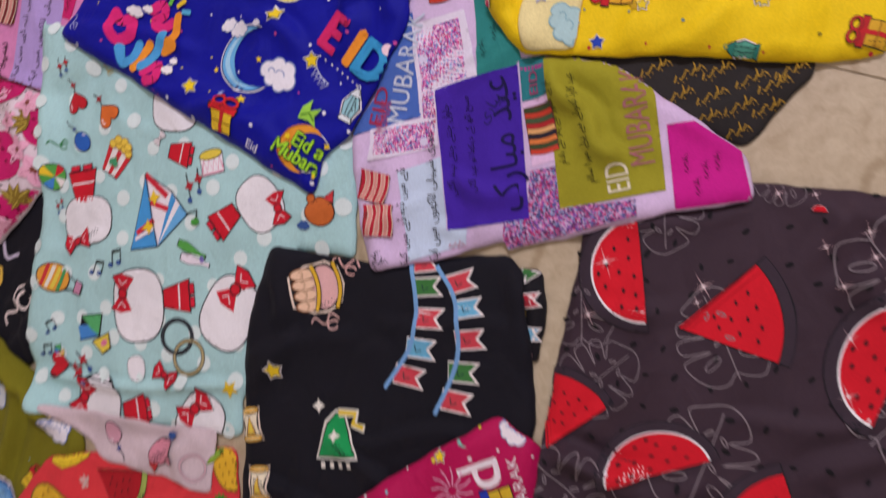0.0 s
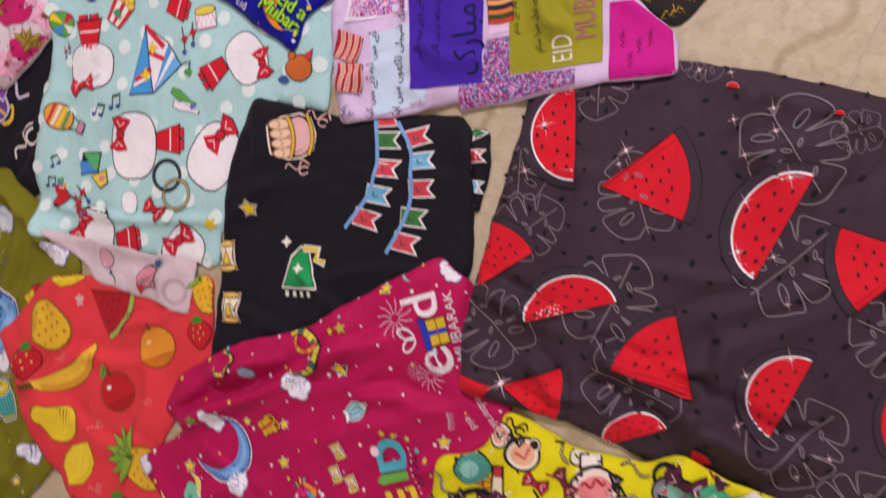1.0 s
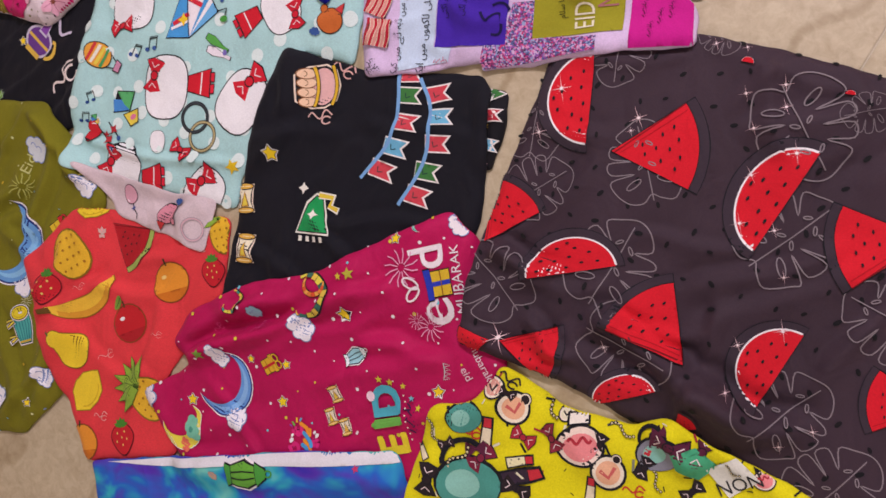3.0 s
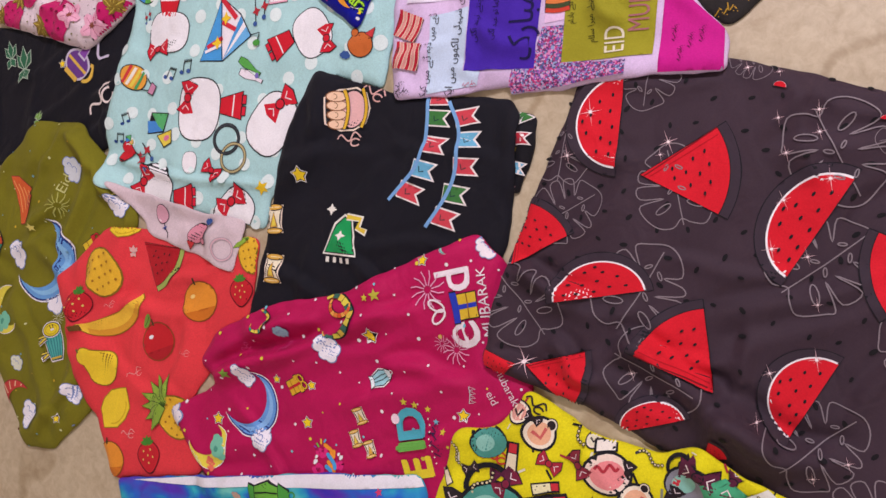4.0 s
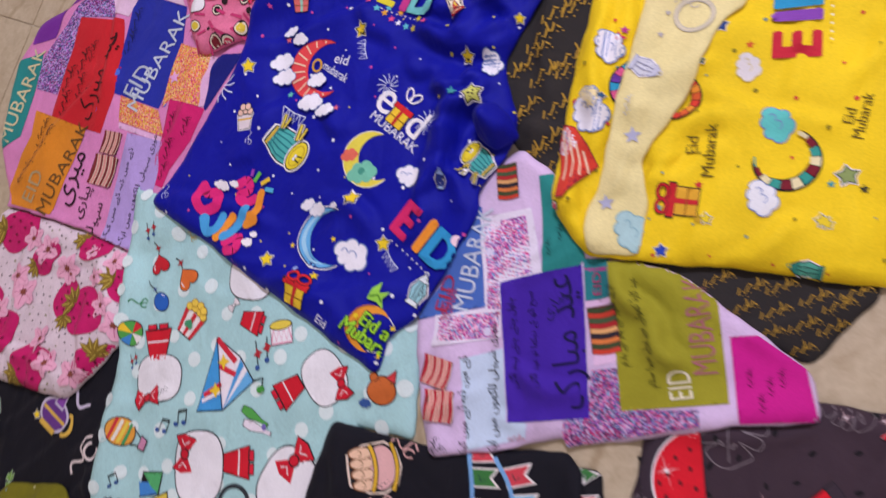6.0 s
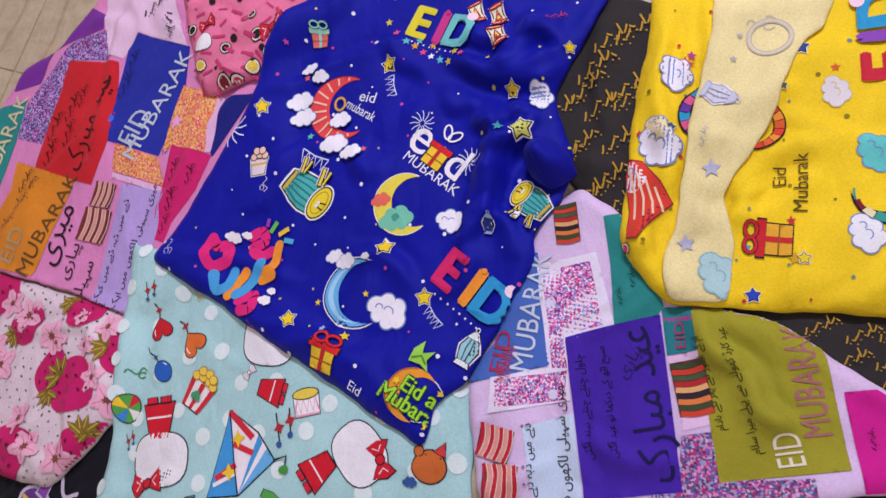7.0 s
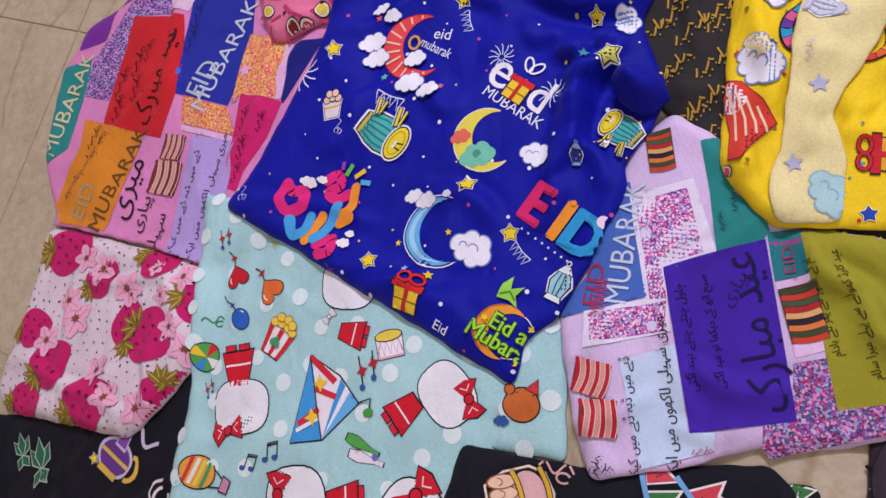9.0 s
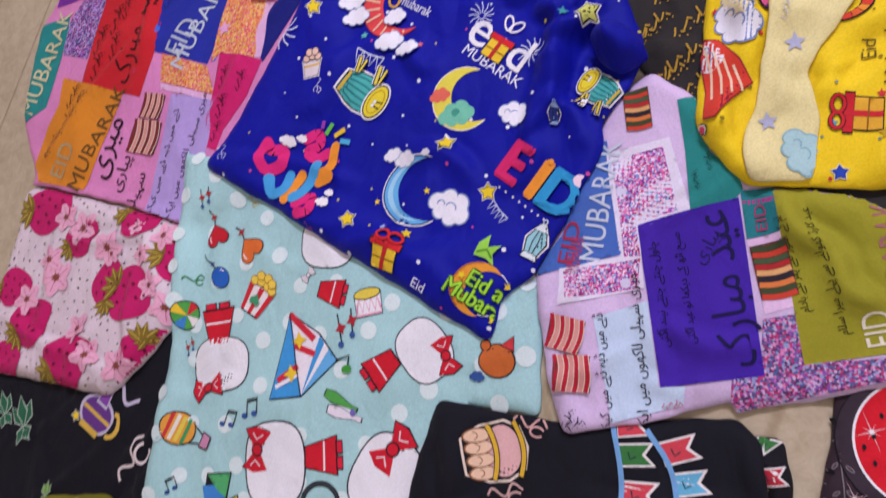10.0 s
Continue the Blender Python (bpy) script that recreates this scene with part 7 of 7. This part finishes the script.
printed(lining, [
    ("star_plain", 0.364, 0.645, 7, 0.0126, "b4b4cc"),
    ("star_plain", 0.341, 0.550, 12, 0.0117, "b4b4cc"),
    ("lantern", 0.369, 0.742, -117, 0.0248, "d0d0d8", "c8c8d8", "a8a8c0"),
    ("cloud", 0.380, 0.515, -65, 0.0225, "b0d0d0", "90b8c0"),
    ("hoop", 0.422, 0.823, 2, 0.0246, "d8ccb0", "c0b8a8"),
    ("squiggle", 0.411, 0.845, 18, 0.0161, "b8b0b8", 0.08),
    ("script", 0.353, 0.686, 83, 0.0065, "c0c0d0"),
    ("star_plain", 0.381, 0.793, 2, 0.0051, "b8b0b0"),
    ("star_plain", 0.387, 0.825, 2, 0.0044, "b8b0b0"),
])

blue = lay("blue_kurta", [(-0.470, 0.483), (-0.426, 0.580), (-0.361, 0.742), (-0.304, 0.896), (-0.207, 1.007), (0.092, 0.969), (0.217, 0.935), (0.199, 0.875), (0.147, 0.758), (0.191, 0.657), (0.176, 0.607), (0.144, 0.558), (0.149, 0.524), (0.109, 0.423), (0.076, 0.355), (0.039, 0.323), (0.029, 0.262), (-0.097, 0.318), (-0.253, 0.387)], 0.016, cloth("royal_blue_cotton", "040898", 0.66, 0.16, 0.22, 0.02, 0.24), 26, "royal blue kurta with crescents, lanterns and festive lettering", wrinkle=0.003, creases=14, crease=0.0055,
           folds=[(0.191, 0.644, 0.122, 0.673, 0.02, 0.02), (0.165, 0.619, 0.139, 0.662, 0.014, 0.014), (0.068, 0.763, 0.087, 0.607, 0.008, 0.02), (0.075, 0.606, 0.135, 0.533, 0.009, 0.018), (0.140, 0.726, 0.079, 0.682, 0.011, 0.022), (0.154, 0.767, -0.013, 0.813, 0.014, 0.024), (0.150, 0.848, 0.002, 0.845, 0.013, 0.024), (0.118, 0.733, 0.037, 0.708, 0.012, 0.018), (0.124, 0.871, 0.073, 0.796, 0.01, 0.018), (0.041, 0.738, -0.022, 0.757, 0.006, 0.02), (0.079, 0.682, 0.058, 0.631, 0.009, 0.018), (-0.045, 0.787, -0.132, 0.858, 0.006, 0.022), (-0.133, 0.530, -0.018, 0.492, 0.005, 0.022), (-0.237, 0.680, -0.306, 0.559, 0.004, 0.022), (-0.093, 0.633, -0.154, 0.660, 0.004, 0.024), (0.172, 0.831, 0.061, 0.790, 0.008, 0.02), (0.144, 0.696, 0.055, 0.677, 0.009, 0.022), (0.104, 0.650, 0.040, 0.525, 0.007, 0.016), (0.079, 0.525, 0.025, 0.455, 0.005, 0.018),
                  (0.057, 0.840, 0.168, 0.797, 0.007, 0.02), (-0.159, 0.399, 0.004, 0.311, 0.003, 0.02), (0.118, 0.740, 0.069, 0.608, 0.005, 0.016), (-0.076, 0.737, -0.009, 0.749, 0.003, 0.02)])
printed(blue, [
    ("star", -0.317, 0.742, 12, 0.0139),
    ("star", -0.069, 0.528, 14, 0.0139),
    ("star", 0.001, 0.461, 8, 0.0130),
    ("star", -0.200, 0.411, 17, 0.0127),
    ("star", 0.090, 0.767, -3, 0.0111),
    ("star", -0.114, 0.816, 9, 0.0136),
    ("star", 0.167, 0.826, 5, 0.0084),
    ("star", 0.116, 0.701, 16, 0.0174, "d8d86a"),
    ("star_plain", 0.084, 0.702, 7, 0.0076, "4a9aa0"),
    ("star_plain", -0.104, 0.395, 10, 0.0068),
    ("star_plain", -0.143, 0.403, 11, 0.0052, "a8b8e8"),
    ("star_plain", -0.086, 0.458, 10, 0.0051),
    ("star_plain", -0.162, 0.440, 11, 0.0053),
    ("star_plain", -0.251, 0.795, 11, 0.0063, "e06a7a"),
    ("star_plain", -0.131, 0.677, 10, 0.0056, "e06a7a"),
    ("star_plain", -0.229, 0.698, 11, 0.0070, "6ac0b0"),
    ("striped_moon", -0.184, 0.745, 10, 0.0534),
    ("lettering", -0.142, 0.764, -10, 0.0087, "eid", "ecebf4"),
    ("lettering", -0.150, 0.742, -26, 0.0077, "mubarak", "ecebf4", 0.75),
    ("sweet_cup", -0.306, 0.652, 8, 0.0237),
    ("squiggle", -0.287, 0.615, -81, 0.0111, "e8e4ec", 0.1),
    ("bunting", -0.213, 0.659, -21, 0.0156),
    ("bunting", -0.105, 0.781, -72, 0.0115),
    ("bunting", 0.018, 0.434, -46, 0.0104),
    ("drum", -0.213, 0.604, -121, 0.0384),
    ("drum", 0.136, 0.604, 53, 0.0262),
    ("eid_gift", -0.008, 0.676, -32, 0.0386),
    ("lettering", -0.017, 0.642, -32, 0.0078, "MUBARAK", "ecebf4", 1.02),
    ("clouded_moon", -0.052, 0.594, 13, 0.0456),
    ("greeting", -0.307, 0.485, -16, 0.0642),
    ("crescent_moon", -0.104, 0.458, 8, 0.0503),
    ("cloud", -0.051, 0.437, -30, 0.0250),
    ("cloud", 0.023, 0.572, -24, 0.0175),
    ("cloud", 0.132, 0.755, -65, 0.0167),
    ("eid_lettering", 0.068, 0.481, -32, 0.0276),
    ("gift_box", -0.129, 0.369, -15, 0.0266),
    ("eid_emblem", 0.008, 0.328, -25, 0.0359),
    ("lantern", 0.078, 0.398, -22, 0.0275),
    ("firework", -0.373, 0.707, 23, 0.0346),
    ("firework", -0.042, 0.718, 18, 0.0200),
    ("firework", 0.039, 0.659, 13, 0.0221),
    ("lettering", -0.077, 0.326, -26, 0.0066, "Eid", "ecebf4"),
    ("squiggle", -0.399, 0.446, -24, 0.0091, "e8e4ec", 0.1),
    ("squiggle", -0.434, 0.505, -60, 0.0128, "c8ccec", 0.1),
    ("squiggle", -0.263, 0.396, -36, 0.0083, "b84aa8", 0.12),
    ("squiggle", -0.376, 0.431, 14, 0.0089, "d8c83a", 0.12),
    ("eid_lettering", -0.037, 0.873, -19, 0.0256, "e6d92c", "c83a8a", "7ac8c8"),
    ("gift_box", -0.241, 0.867, 3, 0.0180, "e0706a", "9ad0b8", "9ad0b8"),
    ("oil_lamp", 0.019, 0.892, 20, 0.0186, "c8283a"),
    ("oil_lamp", 0.053, 0.887, 20, 0.0182, "c8283a"),
    ("oil_lamp", 0.061, 0.847, 28, 0.0187, "c8283a"),
    ("lantern", 0.083, 0.568, -3, 0.0137, "2a3a8a", "9ab0d8"),
    ("script", 0.143, 0.877, 23, 0.0069, "c83a4a"),
    ("star_plain", -0.126, 0.888, 9, 0.0070, "d8c83a"),
    ("star_plain", -0.109, 0.868, 9, 0.0069, "e0508a"),
    ("star_plain", -0.088, 0.851, 9, 0.0068, "6ac0d0"),
    ("star_plain", -0.074, 0.844, 9, 0.0067, "e8a83a"),
    ("star_plain", -0.059, 0.833, 8, 0.0067, "e0508a"),
    ("star_plain", -0.044, 0.825, 8, 0.0066, "ecebf4"),
    ("star_plain", -0.029, 0.819, 8, 0.0065, "6ac0d0"),
    ("star_plain", -0.015, 0.815, 8, 0.0065, "d8c83a"),
    ("star_plain", -0.006, 0.830, 8, 0.0065, "d8c83a"),
    ("star_plain", 0.006, 0.824, 8, 0.0064, "e0508a"),
    ("star_plain", -0.068, 0.853, 8, 0.0067, "6ac0d0"),
    ("star_plain", -0.045, 0.845, 8, 0.0066, "e8a83a"),
])
scatter(blue, "dot", ["ecebf4", "ecebf4", "d8c83a", "c84a9a"], 130, 0.0022, 15)
scatter(blue, "ring_star", ["d8c83a", "c84a9a", "6ac0d0", "ecebf4"], 26, 0.005, 16, "star", keep=lambda x, y: 0.04 < math.hypot(x + 0.215, y - 0.86) < 0.085)

sleeve = lay("sleeve", [(0.122, 0.667), (0.132, 0.684), (0.156, 0.686), (0.180, 0.666), (0.198, 0.640), (0.183, 0.628), (0.167, 0.616), (0.151, 0.626), (0.135, 0.637)], 0.014, cloth("royal_blue_sleeve", "040898", 0.66, 0.16, 0.22, 0.02, 0.24), 36, "bunched royal blue sleeve", parent=blue.ob, wrinkle=0.006, creases=4,
             folds=[(0.138, 0.668, 0.191, 0.639, 0.008, 0.012), (0.137, 0.646, 0.171, 0.627, 0.006, 0.01)])

galaxy = lay("galaxy_shirt", [(-0.225, -0.670), (-0.059, -0.590), (0.228, -0.457), (0.375, -0.395), (0.425, -0.464), (0.481, -0.583), (-0.114, -0.874)], 0.016, GALAXY(), 27, "blue and teal tie-dyed shirt with white neck band", wrinkle=0.004)
panels(galaxy, [
    ("neck_band", "e6e4ea", [(-0.177, -0.648), (0.084, -0.522), (0.231, -0.455), (0.378, -0.392), (0.392, -0.405), (0.238, -0.476), (0.089, -0.538), (-0.049, -0.602)]),
], 0.0009)
printed(galaxy, [
    ("lantern", 0.132, -0.535, -66, 0.0461, "6ab03a", "4a9a3c"),
    ("star_plain", 0.322, -0.443, -34, 0.0072, "c83a6a"),
    ("cloud", 0.066, -0.566, -34, 0.0072, "c8a890"),
])

comic = lay("yellow_trousers", [(0.501, -0.201), (0.560, -0.216), (0.600, -0.232), (0.699, -0.220), (0.745, -0.185), (0.812, -0.204), (0.909, -0.213), (0.984, -0.235), (1.010, -0.325), (0.426, -0.611), (0.410, -0.453), (0.414, -0.298), (0.475, -0.271)], 0.016, cloth("lemon_cotton", "e6da08"), 28, "lemon yellow trousers with busy accessory print", wrinkle=0.006, scale=0.06,
            folds=[(0.426, -0.292, 0.513, -0.232, 0.008, 0.02), (0.720, -0.205, 0.813, -0.234, 0.012, 0.022), (0.556, -0.225, 0.708, -0.303, 0.005, 0.02)])
printed(comic, [
    ("handbag", 0.498, -0.380, 27, 0.0555),
    ("handbag", 0.466, -0.289, 39, 0.0306),
    ("perfume_bottle", 0.642, -0.263, 22, 0.0394),
    ("badge", 0.536, -0.256, 27, 0.0259),
    ("badge", 0.548, -0.239, 17, 0.0103, "2a2024", "2a2024"),
    ("badge", 0.693, -0.291, 27, 0.0257),
    ("badge", 0.698, -0.269, 16, 0.0080, "2a2024", "2a2024"),
    ("lipstick", 0.509, -0.306, 8, 0.0265),
    ("lipstick", 0.578, -0.346, -56, 0.0342, "3a2a3a"),
    ("handbag", 0.744, -0.232, 36, 0.0325, "8a8a94"),
    ("bow", 0.758, -0.220, -7, 0.0246, "5a1f3a"),
    ("bow", 0.800, -0.213, 79, 0.0210, "5a1f3a"),
    ("bow", 0.562, -0.292, -13, 0.0171, "a8283a"),
    ("bow", 0.604, -0.274, -40, 0.0184, "8a2a3a"),
    ("lipstick", 0.569, -0.326, -60, 0.0223, "e8e0b0"),
    ("bow", 0.442, -0.409, 94, 0.0241, "2a2024"),
    ("bow", 0.575, -0.368, -3, 0.0206, "2a2024"),
    ("bow", 0.512, -0.344, 61, 0.0212, "7a1f3a"),
    ("chain", 0.478, -0.357, 61, 0.0108),
    ("chain", 0.428, -0.331, 129, 0.0092),
    ("chain", 0.588, -0.231, -41, 0.0092),
    ("chain", 0.693, -0.227, -7, 0.0087),
    ("chain", 0.756, -0.275, -48, 0.0077),
    ("chain", 0.840, -0.223, -11, 0.0066),
    ("badge", 0.499, -0.235, 17, 0.0176, "e0a090", "2a2024"),
    ("lipstick", 0.677, -0.326, 11, 0.0211),
    ("lipstick", 0.734, -0.254, -3, 0.0203, "2a2024"),
    ("bow", 0.737, -0.265, 81, 0.0156, "2a2024"),
    ("bow", 0.670, -0.259, 91, 0.0145, "2a2024"),
    ("squiggle", 0.484, -0.312, 27, 0.0161, "c83a2c", 0.2),
    ("squiggle", 0.732, -0.300, 26, 0.0142, "c83a2c", 0.2),
    ("bow", 0.805, -0.272, 58, 0.0151, "2a2024"),
    ("perfume_bottle", 0.881, -0.217, 36, 0.0172),
    ("lipstick", 0.419, -0.369, 51, 0.0167),
    ("bow", 0.520, -0.238, -14, 0.0122, "2a2024"),
    ("badge", 0.612, -0.234, 16, 0.0116, "e8e0c0", "2a2024"),
    ("squiggle", 0.518, -0.216, -14, 0.0156, "2a2024", 0.2),
    ("squiggle", 0.628, -0.220, -13, 0.0131, "2a2024", 0.2),
    ("bow", 0.454, -0.344, 39, 0.0127, "3a2a2c"),
])
scatter(comic, "small_mark", ["1f1d1c", "1f1d1c", "a8283a", "3a3a3c", "e8e0c0", "8a8a70"], 130, 0.0055, 17, "dash", spread=0.6)
panels(comic, [
    ("green_patch", "4aa87a", [(0.763, -0.230), (0.791, -0.210), (0.826, -0.225), (0.808, -0.253), (0.776, -0.249)]),
    ("size_tag", "e2dfd2", [(0.812, -0.236), (0.842, -0.204), (0.879, -0.222), (0.851, -0.262)]),
], 0.0018)
printed(comic, [
    ("lettering", 0.857, -0.238, 41, 0.0092, "NON", "2a2a2c"),
], 0.0024)
